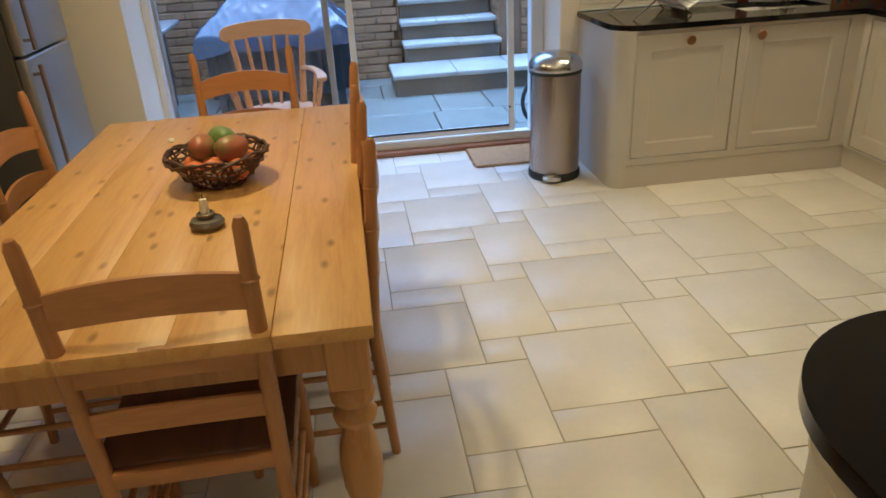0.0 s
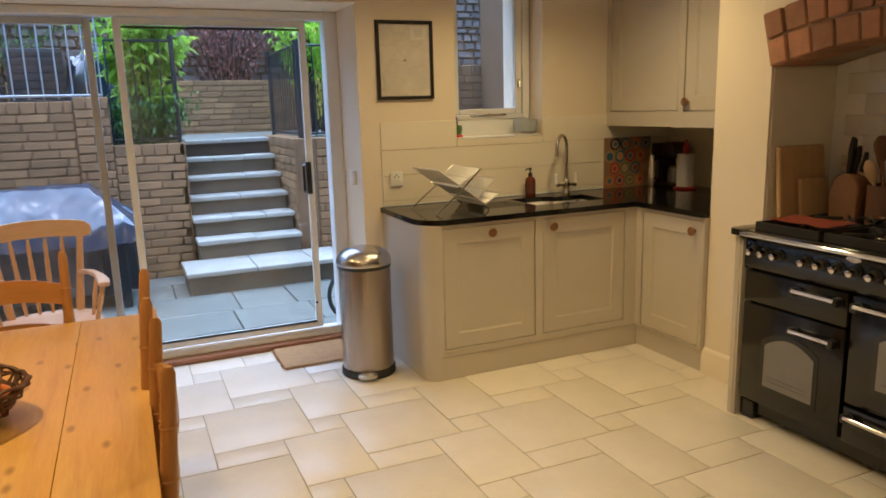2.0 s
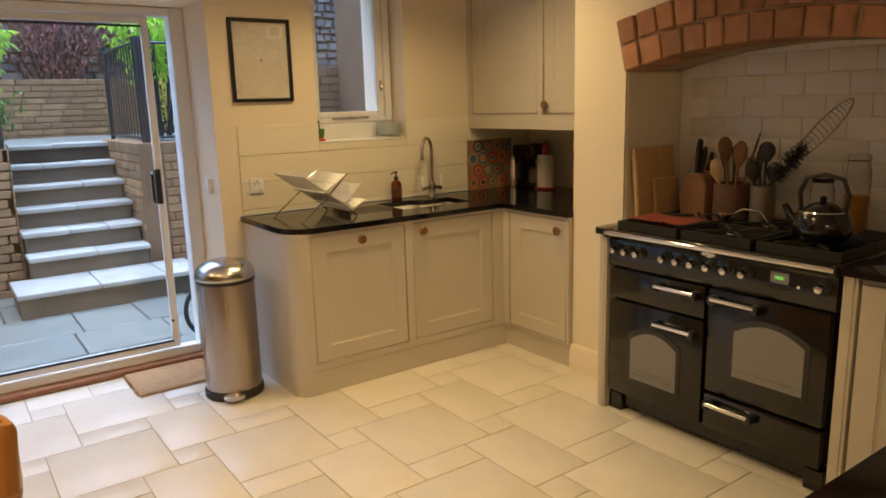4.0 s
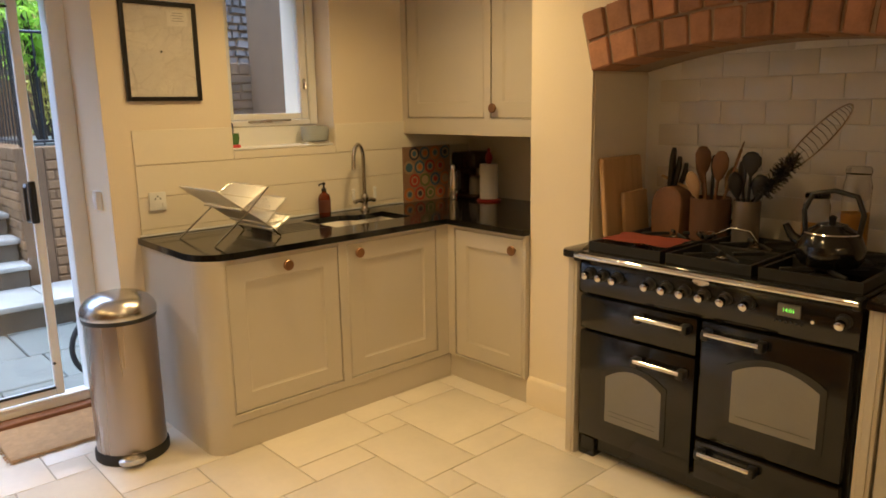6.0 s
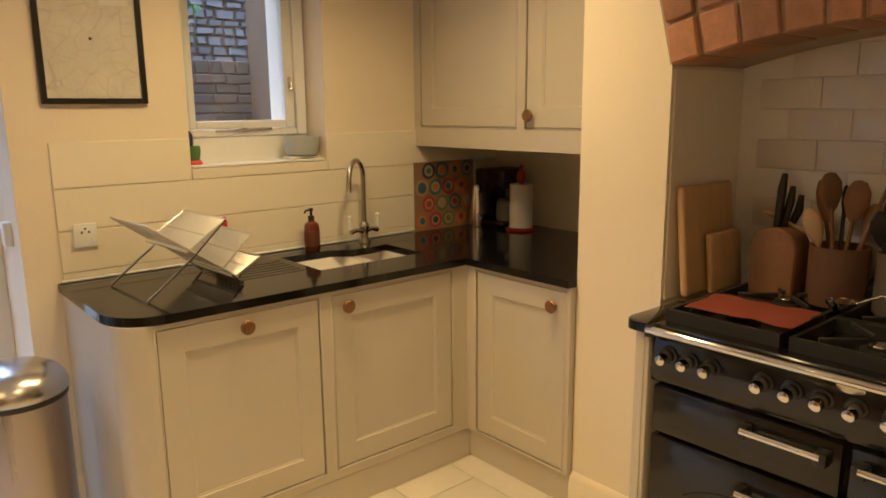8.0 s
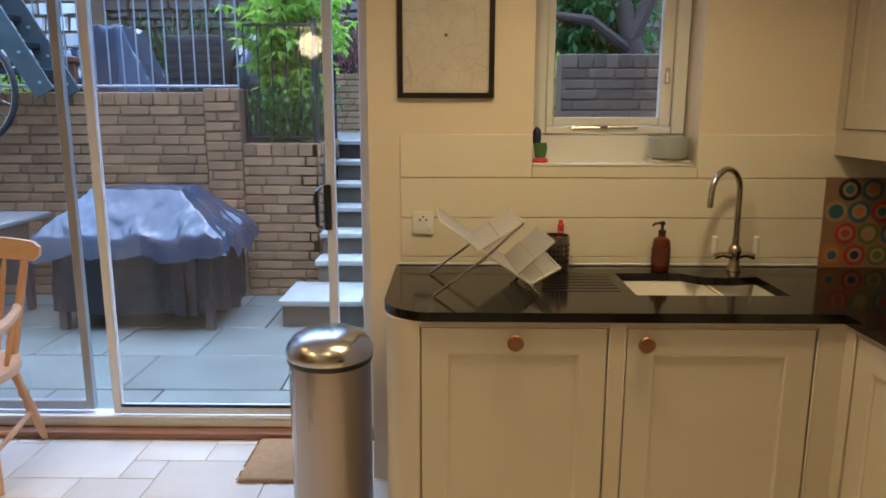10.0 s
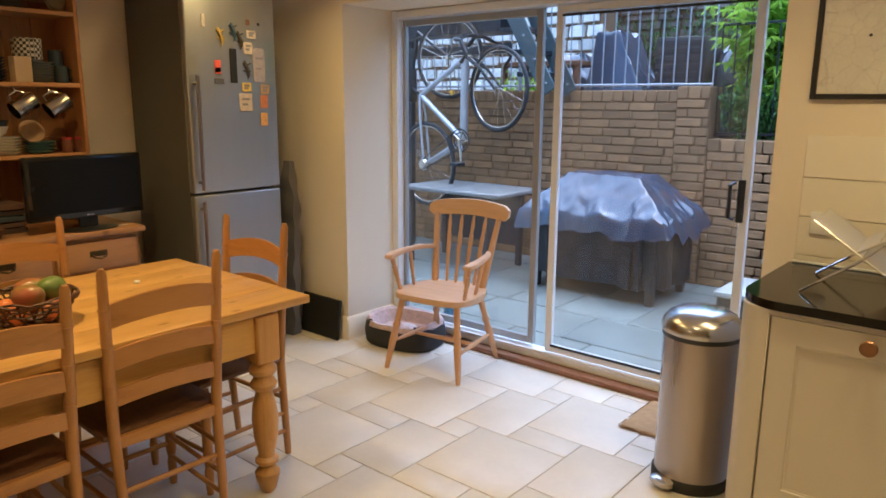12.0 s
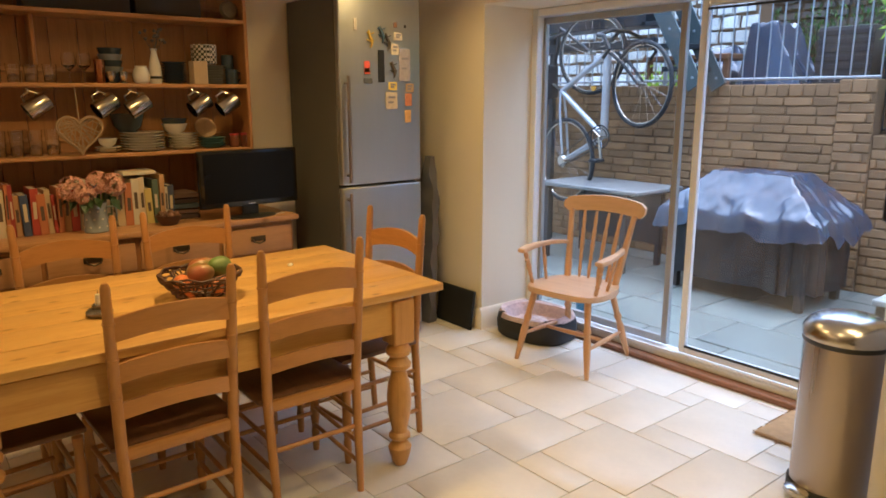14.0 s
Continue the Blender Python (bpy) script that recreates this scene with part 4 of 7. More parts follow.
spoon_w, pale_w, blk = plain("spoon_wood", (0.17, 0.08, 0.03), 0.6), plain("pale_wood", (0.42, 0.28, 0.14), 0.5), M["black"]


def utensil(crk, dx, dy, L, w, h, mat, twist):
    """A handle standing in a pot, with a flat rounded head w wide and h long."""
    d = Vector((dx, dy, 1)).normalized()
    p1 = d * L
    hd = Matrix.Translation(p1) @ d.to_track_quat("Z", "Y").to_matrix().to_4x4() @ pose(0, 0, 0, 0, 0, twist)
    bm = tube(B(), [d * 0.02, p1], 0.0065, 8)
    lathe(bm, [(0.004, -0.02), (w * 0.55, 0.0), (w, h * 0.4), (w * 0.95, h * 0.75), (w * 0.5, h), (0.003, h + 0.004)], 14, hd @ Matrix.Diagonal((1, 0.28, 1, 1)))
    part("utensil", bm, mat, crk)


for dx, dy, L, w, h, mat, tw in ((0.05, 0.20, 0.27, 0.032, 0.12, spoon_w, 80), (-0.05, 0.10, 0.31, 0.035, 0.10, spoon_w, 110), (0.0, -0.10, 0.28, 0.036, 0.11, spoon_w, 95), (0.10, -0.26, 0.24, 0.03, 0.09, pale_w, 60), (-0.10, 0.30, 0.21, 0.028, 0.10, pale_w, 90), (0.06, 0.02, 0.29, 0.022, 0.08, blk, 70), (0.0, -0.30, 0.42, 0.008, 0.03, spoon_w, 0)):
    utensil(c2, dx, dy, L, w, h, mat, tw)
for dx, dy, L, w, h, mat, tw in ((0.0, -0.02, 0.31, 0.042, 0.08, blk, 90), (0.05, 0.12, 0.25, 0.035, 0.10, blk, 70), (-0.08, 0.18, 0.22, 0.03, 0.09, blk, 100), (0.05, -0.16, 0.22, 0.035, 0.08, blk, 80)):
    utensil(c3, dx, dy, L, w, h, mat, tw)
br = thing("black_brush", "bushy black pan brush leaning from the steel pot", "brush", pose(3.19, 2.33, 1.08))
ax = Vector((-0.02, -0.62, 0.78)).normalized()
part("handle", tube(B(), [ax * -0.15, ax * 0.12], 0.008, 8), "black", br)
rb = random.Random(23)
bm = B()
for k in range(420):
    q = ax * rb.uniform(0.07, 0.26)
    d = Vector((rb.gauss(0, 1), rb.gauss(0, 1), rb.gauss(0, 1))).normalized() + ax * 0.7
    tube(bm, [q, q + d.normalized() * rb.uniform(0.03, 0.05)], 0.0016, 3)
part("bristles", bm, "black", br)
wh = thing("wire_skimmer", "long oval wire skimmer standing among the utensils", "skimmer", pose(3.22, 2.33, 1.11))
ax = Vector((0.02, -0.66, 0.75)).normalized()
sd = Vector((0.25, 0.72, 0.64)).normalized()
bm = B()
oval = lambda f: (ax * (0.24 + 0.10 + 0.17 * math.cos(f)) + sd * 0.042 * math.sin(f))
tube(bm, [oval(f) for f in np.linspace(0, 2 * math.pi, 33)[:-1]], 0.0032, 6, True)
part("rim", bm, "nickel", wh)
bm = B()
for k in range(1, 22):
    f = math.pi * k / 22
    p, q = oval(f), oval(-f)
    tube(bm, [p, (p + q) / 2 + Vector((0.02, 0, 0)), q], 0.0014, 4)
part("wires", bm, "nickel", wh)
part("handle", tube(B(), [ax * -0.16, ax * 0.17], 0.006, 8), "nickel", wh)
for x, y, h in ((3.24, 1.95, 0.35), (3.20, 2.075, 0.245)):
    j = thing("glass_jar", "clip-top glass jar with dry food", "jar", pose(x, y, 0.914))
    part("jar", lathe(B(), [(0.045, 0), (0.05, 0.008), (0.05, h * 0.8), (0.042, h * 0.88), (0.042, h * 0.92)], 22), "clear", j)
    part("contents", lathe(B(), [(0.044, 0.008), (0.046, 0.012), (0.046, h * 0.5), (0.003, h * 0.52)], 18), plain("dry_food", (0.50, 0.24, 0.03), 0.8), j, "brown dry contents")
    part("lid", lathe(B(), [(0.045, h * 0.92), (0.046, h * 0.96), (0.04, h), (0.003, h)], 22), "clear", j)
ket = thing("kettle", "black enamel stove kettle with a hoop handle", "kettle", pose(2.86, 1.90, 0.956))
part("body", lathe(B(), [(0.09, 0), (0.105, 0.02), (0.11, 0.06), (0.09, 0.11), (0.05, 0.135), (0.048, 0.14), (0.01, 0.15), (0.014, 0.165), (0.004, 0.172)], 32), "enamel", ket)
part("trim_ring", lathe(B(), [(0.088, 0.11), (0.092, 0.112), (0.09, 0.116)], 32, None, False), "chrome", ket)
part("handle", tube(B(), [(0, 0.085, 0.10), (0, 0.095, 0.18), (0, 0.07, 0.24), (0, 0, 0.255), (0, -0.07, 0.24), (0, -0.095, 0.18), (0, -0.085, 0.10)], 0.009, 10), "black", ket)
part("spout", tube(B(), [(0, 0.09, 0.06), (0, 0.13, 0.085), (0, 0.155, 0.125)], [0.022, 0.016, 0.011], 12), "enamel", ket)
lad = thing("ladle", "chrome ladle lying on the hob", "ladle", pose(3.0, 2.42, 0.957))
bm = B()
lathe(bm, [(0.002, 0), (0.025, 0.004), (0.04, 0.02), (0.042, 0.028), (0.04, 0.028), (0.02, 0.008), (0.002, 0.005)], 20)
tube(bm, [(0.0, -0.04, 0.027), (0.0, -0.10, 0.06), (0.02, -0.17, 0.05), (0.03, -0.2, 0.005)], 0.004, 8)
part("bowl", bm, "chrome", lad)

# ---- island ----
isl = thing("kitchen_island", "island with a black rounded worktop and putty sides", "island")
IX, IY, IR = 0.585, 1.015, 0.285
part("worktop", prism(B(), [(2.1, -1.6), (2.1, IY)] + arc(IX + IR, IY - IR, IR, 90, 180, 14) + [(IX, -1.6)], 0.88, 0.91, None, 0.006), "granite", isl)
part("side", prism(B(), [(2.06, -1.56), (2.06, IY - 0.03)] + arc(IX + IR, IY - IR, IR - 0.03, 90, 180, 14) + [(IX + 0.03, -1.56)], 0.0, 0.88), "cab", isl)
bm = B()
for z in (0.13, 0.80):
    prism(bm, [(2.07, -1.57), (2.07, IY - 0.025)] + arc(IX + IR, IY - IR, IR - 0.025, 90, 180, 14) + [(IX + 0.025, -1.57)], z, z + 0.012)
part("beading", bm, "cab", isl)

# ---- pedal bin ----
bn = thing("pedal_bin", "tall brushed steel pedal bin with domed lid", "bin", pose(1.24, 4.20, 0))
part("base", lathe(B(), [(0.152, 0), (0.156, 0.006), (0.156, 0.04), (0.15, 0.048)], 48), "rubber", bn, "black rubber base ring")
part("body", lathe(B(), [(0.147, 0.048), (0.147, 0.632), (0.14, 0.634)], 64), "steel", bn)
part("collar", lathe(B(), [(0.15, 0.628), (0.153, 0.632), (0.153, 0.648), (0.148, 0.65)], 48), "black", bn, "black collar")
part("lid", lathe(B(), [(0.154, 0.648), (0.156, 0.655), (0.156, 0.672), (0.149, 0.692), (0.13, 0.716), (0.1, 0.733), (0.06, 0.743), (0.02, 0.746), (0.002, 0.7465)], 64), "dome", bn)
pd = pose(0, 0, 0, 0, 0, -110)
bm = B()
lathe(bm, [(0.045, 0.02), (0.05, 0.028), (0.047, 0.042), (0.03, 0.05), (0.003, 0.052)], 24, pd @ Matrix.Translation((0.165, 0, 0)) @ Matrix.Diagonal((0.75, 1.15, 1, 1)))
part("pedal", bm, "dome", bn, "polished steel pedal")

# ---- door mat ----
bm = B()
box(bm, (0.80, 4.445, 0.0), (1.25, 4.82, 0.016), 0.005)
dm = solo("door_mat", bm, "mat_c", "brown coir door mat with a frayed edge", "mat")
bm = B()
rr = random.Random(2)
for k in range(260):
    if k % 2:
        x, y = rr.choice((0.80, 1.25)), rr.uniform(4.445, 4.82)
        d = Vector((-0.012 if x < 1 else 0.012, rr.uniform(-0.006, 0.006), rr.uniform(-0.006, 0.002)))
    else:
        x, y = rr.uniform(0.80, 1.25), 4.445
        d = Vector((rr.uniform(-0.006, 0.006), -0.012, rr.uniform(-0.006, 0.002)))
    p = Vector((x, y, 0.009))
    tube(bm, [p, p + d], 0.0018, 3)
part("fringe", bm, "mat_c", dm)

# ---- pine table ----
TX0, TX1, TY0, TY1, TZ = -0.94, 0.054, 1.355, 3.182, 0.787
table = thing("dining_table", "long waxed pine farmhouse table with turned legs", "table")
pw = (TX1 - TX0) / 5
for k in range(5):
    part("tabletop_plank", box(B(), (0, 0, 0), (pw - 0.0003, TY1 - TY0, 0.033), 0.005 if k in (0, 4) else 0.0006, 2), "pine_t", table, "", pose(TX0 + pw * k, TY0, TZ - 0.033))
LX0, LX1, LY0, LY1 = TX0 + 0.075, TX1 - 0.065, TY0 + 0.165, TY1 - 0.19
bm = B()
box(bm, (LX0 - 0.03, LY0, 0.60), (LX0 - 0.008, LY1, 0.742), 0.003)
part("apron", bm, "pine_t", table)
part("apron", box(B(), (LX1 + 0.008, LY0, 0.60), (LX1 + 0.03, LY1, 0.742), 0.003), "pine_t", table)
part("apron", box(B(), (LX0, LY0 - 0.03, 0.60), (LX1, LY0 - 0.008, 0.742), 0.003), "pine_l", table)
part("apron", box(B(), (LX0, LY1 + 0.008, 0.60), (LX1, LY1 + 0.03, 0.742), 0.003), "pine_l", table)
leg = [(0.022, 0), (0.032, 0.012), (0.046, 0.06), (0.05, 0.085), (0.034, 0.105), (0.03, 0.115), (0.046, 0.13), (0.046, 0.142), (0.034, 0.155), (0.033, 0.17), (0.048, 0.24), (0.052, 0.31), (0.046, 0.37), (0.033, 0.42), (0.032, 0.43), (0.05, 0.445), (0.053, 0.46), (0.04, 0.478), (0.036, 0.49), (0.052, 0.505), (0.054, 0.52), (0.042, 0.54), (0.036, 0.555)]
bm = B()
lathe(bm, leg, 28)
box(bm, (-0.05, -0.05, 0.552), (0.05, 0.05, 0.742), 0.006)
leg_mesh = mesh_of("leg", bm, "pine_l")
for x in (LX0, LX1):
    for y in (LY0, LY1):
        o = new("leg", leg_mesh)
        o.parent, o.matrix_basis = table, pose(x, y, 0)


# ---- ladder-back chair: back posts at local y = 0, seat towards +y ----
def post_path(z):
    return -0.012 - 0.085 * max(0.0, (z - 0.43) / 0.56) ** 1.15 * 0.5


TALL = Matrix.Diagonal((1, 1, 1.025, 1))


def ladder_chair(at):
    c = thing("dining_chair", "beech ladder-back dining chair with a dark wooden seat", "chair", at @ TALL, "ladder-back dining chairs")
    for x in (-0.195, 0.195):
        bm = B()
        zs = [0, 0.2, 0.43, 0.6, 0.75, 0.9, 0.97, 0.985]
        tube(bm, [(x * (0.9 + 0.1 * z / 0.98), post_path(z) - 0.03 * (1 - min(1, z / 0.43)), z) for z in zs], [0.014, 0.017, 0.019, 0.019, 0.018, 0.0165, 0.015, 0.009], 12)
        for zz in (0.53, 0.62, 0.745, 0.86):
            lathe(bm, [(0.0185, -0.004), (0.0203, 0), (0.0185, 0.004)], 12, Matrix.Translation((x * (0.9 + 0.1 * zz / 0.98), post_path(zz), zz)), False)
        part("back_post", bm, "chair", c)
    for z0, h in ((0.80, 0.10), (0.665, 0.085), (0.545, 0.075)):
        bm = B()
        n, rows = 12, []
        for i in range(n + 1):
            s = 2 * i / n - 1
            x = s * 0.186
            bow = 0.03 * (1 - s * s)
            top = z0 + h * (0.72 + 0.28 * (1 - s * s))
            bot = z0 + 0.022 * (1 - s * s)
            y = post_path(z0 + h / 2) - bow * 0.9
            rows.append([bm.verts.new((x, y - 0.006, bot)), bm.verts.new((x, y + 0.006, bot)), bm.verts.new((x, y + 0.006, top)), bm.verts.new((x, y - 0.006, top))])
        for p, q in zip(rows, rows[1:]):
            for k in range(4):
                bm.faces.new((p[k], p[(k + 1) % 4], q[(k + 1) % 4], q[k]))
        bm.faces.new(rows[0][::-1])
        bm.faces.new(rows[-1])
        part("back_slat", bm, "chair_x", c)
    for x in (-0.2, 0.2):
        part("front_leg", lathe(B(), [(0.013, 0), (0.016, 0.03), (0.018, 0.09), (0.014, 0.11), (0.02, 0.15), (0.019, 0.32), (0.015, 0.35), (0.018, 0.42)], 14), "chair", c, "", pose(x * 0.98, 0.375, 0))
    part("seat", box(B(), (-0.215, -0.0, 0.43), (0.215, 0.405, 0.452), 0.01, 2), "seat", c, "dark stained wooden seat")
    part("seat_rail", box(B(), (-0.18, -0.024, 0.405), (0.18, 0.0, 0.446), 0.006, 2), "chair_x", c)
    for y0, x0, x1, z in ((0.375, -0.19, 0.19, 0.27), (0.375, -0.19, 0.19, 0.17), (-0.02, -0.18, 0.18, 0.26)):
        part("stretcher", tube(B(), [(x0, y0, z), (x1, y0, z)], 0.0095, 10), "chair", c)
    for x in (-0.19, 0.19):
        for z in (0.31, 0.20, 0.12):
            part("stretcher", tube(B(), [(x * 0.95, -0.03, z - 0.01), (x, 0.375, z)], 0.009, 10), "chair", c)
    return c


first = ladder_chair(pose(0.035, 2.066, 0, 0, 0, 91))
for at in (pose(0.02, 2.571, 0, 0, 0, 89), pose(-0.985, 1.985, 0, 0, 0, -90), pose(-0.985, 2.505, 0, 0, 0, -91), pose(-0.374, 3.187, 0, 0, 0, 183), pose(-0.36, 1.42, 0, 0, 0, 1)):
    copy_thing(first, at @ TALL)

# ---- spindle-back armchair by the door, facing the room ----
ac = thing("armchair", "pale wooden farmhouse armchair with turned spindles", "chair", pose(-0.389, 4.53, 0, 0, 0, 8))
bm = B()
out = []
for i in range(40):
    a = 2 * math.pi * i / 40
    x, y = 0.255 * math.copysign(abs(math.cos(a)) ** 0.55, math.cos(a)), 0.225 * math.copysign(abs(math.sin(a)) ** 0.6, math.sin(a))
    out.append((x * (1.0 if y < 0 else 1 - 0.35 * y / 0.225 * 0.6), y))
prism(bm, out, 0.425, 0.458, None, 0.012)
part("seat", bm, "elm_x", ac, "pale scrubbed wooden seat")
turned = lambda L, r: [(r * 0.6, 0), (r * 0.95, L * 0.12), (r * 0.75, L * 0.25), (r * 1.15, L * 0.3), (r * 0.8, L * 0.34), (r * 1.2, L * 0.5), (r * 1.0, L * 0.66), (r * 1.25, L * 0.7), (r * 0.8, L * 0.75), (r * 1.1, L * 0.85), (r * 0.6, L)]


def rod(name, a, b, prof, mat="elm", parent=ac):
    a, b = Vector(a), Vector(b)
    L = (b - a).length
    return part(name, lathe(B(), prof(L), 14), mat, parent, "", Matrix.Translation(a) @ (b - a).to_track_quat("Z", "Y").to_matrix().to_4x4())


for sx in (-1, 1):
    rod("leg", (sx * 0.245, -0.235, 0), (sx * 0.18, -0.15, 0.43), lambda L: [(0.013, 0), (0.018, L * 0.2), (0.022, L * 0.45), (0.016, L * 0.55), (0.024, L * 0.6), (0.017, L * 0.65), (0.02, L)])
    rod("leg", (sx * 0.215, 0.27, 0), (sx * 0.15, 0.15, 0.43), lambda L: [(0.013, 0), (0.018, L * 0.2), (0.022, L * 0.45), (0.016, L * 0.55), (0.024, L * 0.6), (0.017, L * 0.65), (0.02, L)])
    rod("stretcher", (sx * 0.222, -0.205, 0.16), (sx * 0.19, 0.22, 0.16), lambda L: [(0.009, 0), (0.014, L / 2), (0.009, L)])
    # back post, arm and its props
    bm = B()
    zs = np.linspace(0.45, 0.86, 7)
    tube(bm, [(sx * (0.165 + 0.05 * (z - 0.45) / 0.41), 0.165 + 0.10 * (z - 0.45) / 0.41, z) for z in zs], [0.02, 0.022, 0.02, 0.019, 0.018, 0.017, 0.016], 12)
    part("back_post", bm, "elm", ac)
    bm = B()
    pts = [(sx * 0.19, 0.19, 0.665), (sx * 0.235, 0.1, 0.672), (sx * 0.262, -0.02, 0.668), (sx * 0.268, -0.12, 0.66), (sx * 0.262, -0.19, 0.652)]
    n = len(pts)
    rows = []
    for i, (x, y, z) in enumerate(pts):
        w = (0.016, 0.019, 0.022, 0.03, 0.026)[i]
        rows.append([bm.verts.new((x - w, y, z - 0.012)), bm.verts.new((x + w, y, z - 0.012)), bm.verts.new((x + w, y, z + 0.012)), bm.verts.new((x - w, y, z + 0.012))])
    for p, q in zip(rows, rows[1:]):
        for k in range(4):
            bm.faces.new((p[k], p[(k + 1) % 4], q[(k + 1) % 4], q[k]))
    bm.faces.new(rows[0][::-1])
    bm.faces.new(rows[-1])
    bmesh.ops.bevel(bm, geom=bm.edges[:], offset=0.005, segments=2, affect="EDGES")
    part("arm", bm, "elm_x", ac)
    rod("arm_prop", (sx * 0.215, -0.13, 0.452), (sx * 0.262, -0.15, 0.652), lambda L: turned(L, 0.013))
    rod("arm_prop", (sx * 0.21, 0.0, 0.452), (sx * 0.25, 0.02, 0.66), lambda L: turned(L, 0.011))
rod("stretcher", (-0.205, 0.0, 0.16), (0.205, 0.0, 0.16), lambda L: [(0.009, 0), (0.014, L / 2), (0.009, L)])
for k in range(4):
    s = (k - 1.5) / 1.5
    rod("spindle", (s * 0.095, 0.185, 0.455), (s * 0.125, 0.275, 0.86), lambda L: turned(L, 0.0115))
bm = B()
n, rows = 18, []
for i in range(n + 1):
    s = 2 * i / n - 1
    x, y = s * 0.276, 0.275 + 0.03 * (1 - s * s)
    top = 0.955 - 0.028 * s * s - (0.02 if abs(s) > 0.95 else 0)
    bot = 0.84 + 0.022 * (1 - s * s) + (0.03 if abs(s) > 0.9 else 0)
    rows.append([bm.verts.new((x, y - 0.012, bot)), bm.verts.new((x, y + 0.012, bot)), bm.verts.new((x, y + 0.022, top)), bm.verts.new((x, y - 0.002, top))])
for p, q in zip(rows, rows[1:]):
    for k in range(4):
        bm.faces.new((p[k], p[(k + 1) % 4], q[(k + 1) % 4], q[k]))
bm.faces.new(rows[0][::-1])
bm.faces.new(rows[-1])
part("crest_rail", bm, "elm_x", ac)

# ---- fruit bowl, candle ----
fb = thing("fruit_bowl", "woven dark wicker bowl of mangoes and tangerines", "fruit bowl", pose(-0.367, 2.315, TZ) @ Matrix.Diagonal((1.0, 1.0, 0.84, 1)))
twig = plain("dark_twig", (0.075, 0.03, 0.015), 0.55, var=0.3)
rr = random.Random(6)
ring = lambda r, z, w, ph: [(r * math.cos(a) * (1 + w * math.sin(5 * a + ph)), r * math.sin(a) * (1 + w * math.sin(5 * a + ph)), z + 0.008 * math.sin(7 * a + 2 * ph)) for a in np.linspace(0, 2 * math.pi, 41)[:-1]]
bm = B()
for k in range(9):
    s = k / 8
    tube(bm, ring(0.075 + 0.075 * s ** 0.8, 0.008 + 0.10 * s, 0.03, rr.uniform(0, 6)), 0.0042, 5, True)
tube(bm, ring(0.153, 0.112, 0.02, 1.0), 0.006, 6, True)
tube(bm, ring(0.150, 0.118, 0.03, 3.0), 0.005, 6, True)
for k in range(46):
    a = 2 * math.pi * k / 46
    d = rr.uniform(-0.5, 0.5)
    tube(bm, [((0.072 + 0.08 * s ** 0.8) * math.cos(a + d * s), (0.072 + 0.08 * s ** 0.8) * math.sin(a + d * s), 0.005 + 0.112 * s) for s in (0, 0.25, 0.5, 0.75, 1)], 0.0036, 5)
for k in range(10):
    a = math.pi * k / 10
    tube(bm, [(-0.075 * math.cos(a), -0.075 * math.sin(a), 0.008), (0.075 * math.cos(a), 0.075 * math.sin(a), 0.008)], 0.004, 5)
part("basket", bm, twig, fb)


def fruit(name, x, y, z, r, col, sq, mat_key, label):
    m, t, b_ = nodes_of(mat_key)
    n = noise_tex(t, coords(t), 9, 3)
    t.links.new(ramp(t, n, ((0.38, col[0]), (0.62, col[1]))), b_.inputs["Base Color"])
    b_.inputs["Roughness"].default_value = 0.38
    bm = B()
    bmesh.ops.create_uvsphere(bm, u_segments=20, v_segments=14, radius=r)
    for v in bm.verts:
        v.co.x *= sq
        v.co.z += 0.12 * v.co.x * (v.co.x / r)
    tagged(part(name, bm, m, None, "", pose(-0.367 + x, 2.315 + y, TZ + z * 0.86, rr.uniform(-20, 20), 0, rr.uniform(0, 180))), label, "fruit")


GREEN, RED = (0.13, 0.19, 0.03), (0.36, 0.10, 0.025)
fruit("mango", -0.045, 0.03, 0.118, 0.042, (RED, (0.22, 0.17, 0.03)), 1.3, "mango_skin_a", "red and green mango lying in the fruit bowl")
fruit("mango", 0.05, -0.015, 0.12, 0.042, ((0.20, 0.17, 0.03), RED), 1.3, "mango_skin_b", "blushed mango lying in the fruit bowl")
fruit("mango", 0.01, 0.075, 0.128, 0.042, (GREEN, (0.17, 0.22, 0.04)), 1.3, "mango_skin_c", "green mango lying in the fruit bowl")
for x, y, z in ((-0.06, -0.05, 0.06), (0.0, -0.06, 0.062), (0.065, -0.055, 0.06), (-0.075, 0.02, 0.06), (0.08, 0.03, 0.06), (-0.02, 0.0, 0.055), (0.04, 0.07, 0.06)):
    fruit("tangerine", x, y, z, 0.033, ((0.62, 0.17, 0.015), (0.68, 0.22, 0.02)), 1.02, "tangerine_peel", "orange tangerine in the wicker bowl")
cd = thing("candle_holder", "burnt-down white candle in a pewter holder", "candle", pose(-0.352, 1.945, TZ))
pew = plain("pewter", (0.22, 0.19, 0.15), 0.32, 0.8)
part("holder", lathe(B(), [(0.035, 0), (0.042, 0.006), (0.046, 0.016), (0.04, 0.026), (0.022, 0.03), (0.024, 0.042), (0.018, 0.044), (0.014, 0.034)], 28), pew, cd)
part("candle", lathe(B(), [(0.012, 0.034), (0.012, 0.062), (0.009, 0.08), (0.002, 0.082)], 16), plain("wax", (0.78, 0.72, 0.56), 0.45), cd, "white wax stub")
part("wick", tube(B(), [(0, 0, 0.08), (0.001, 0, 0.094)], 0.0012, 5), "black", cd)
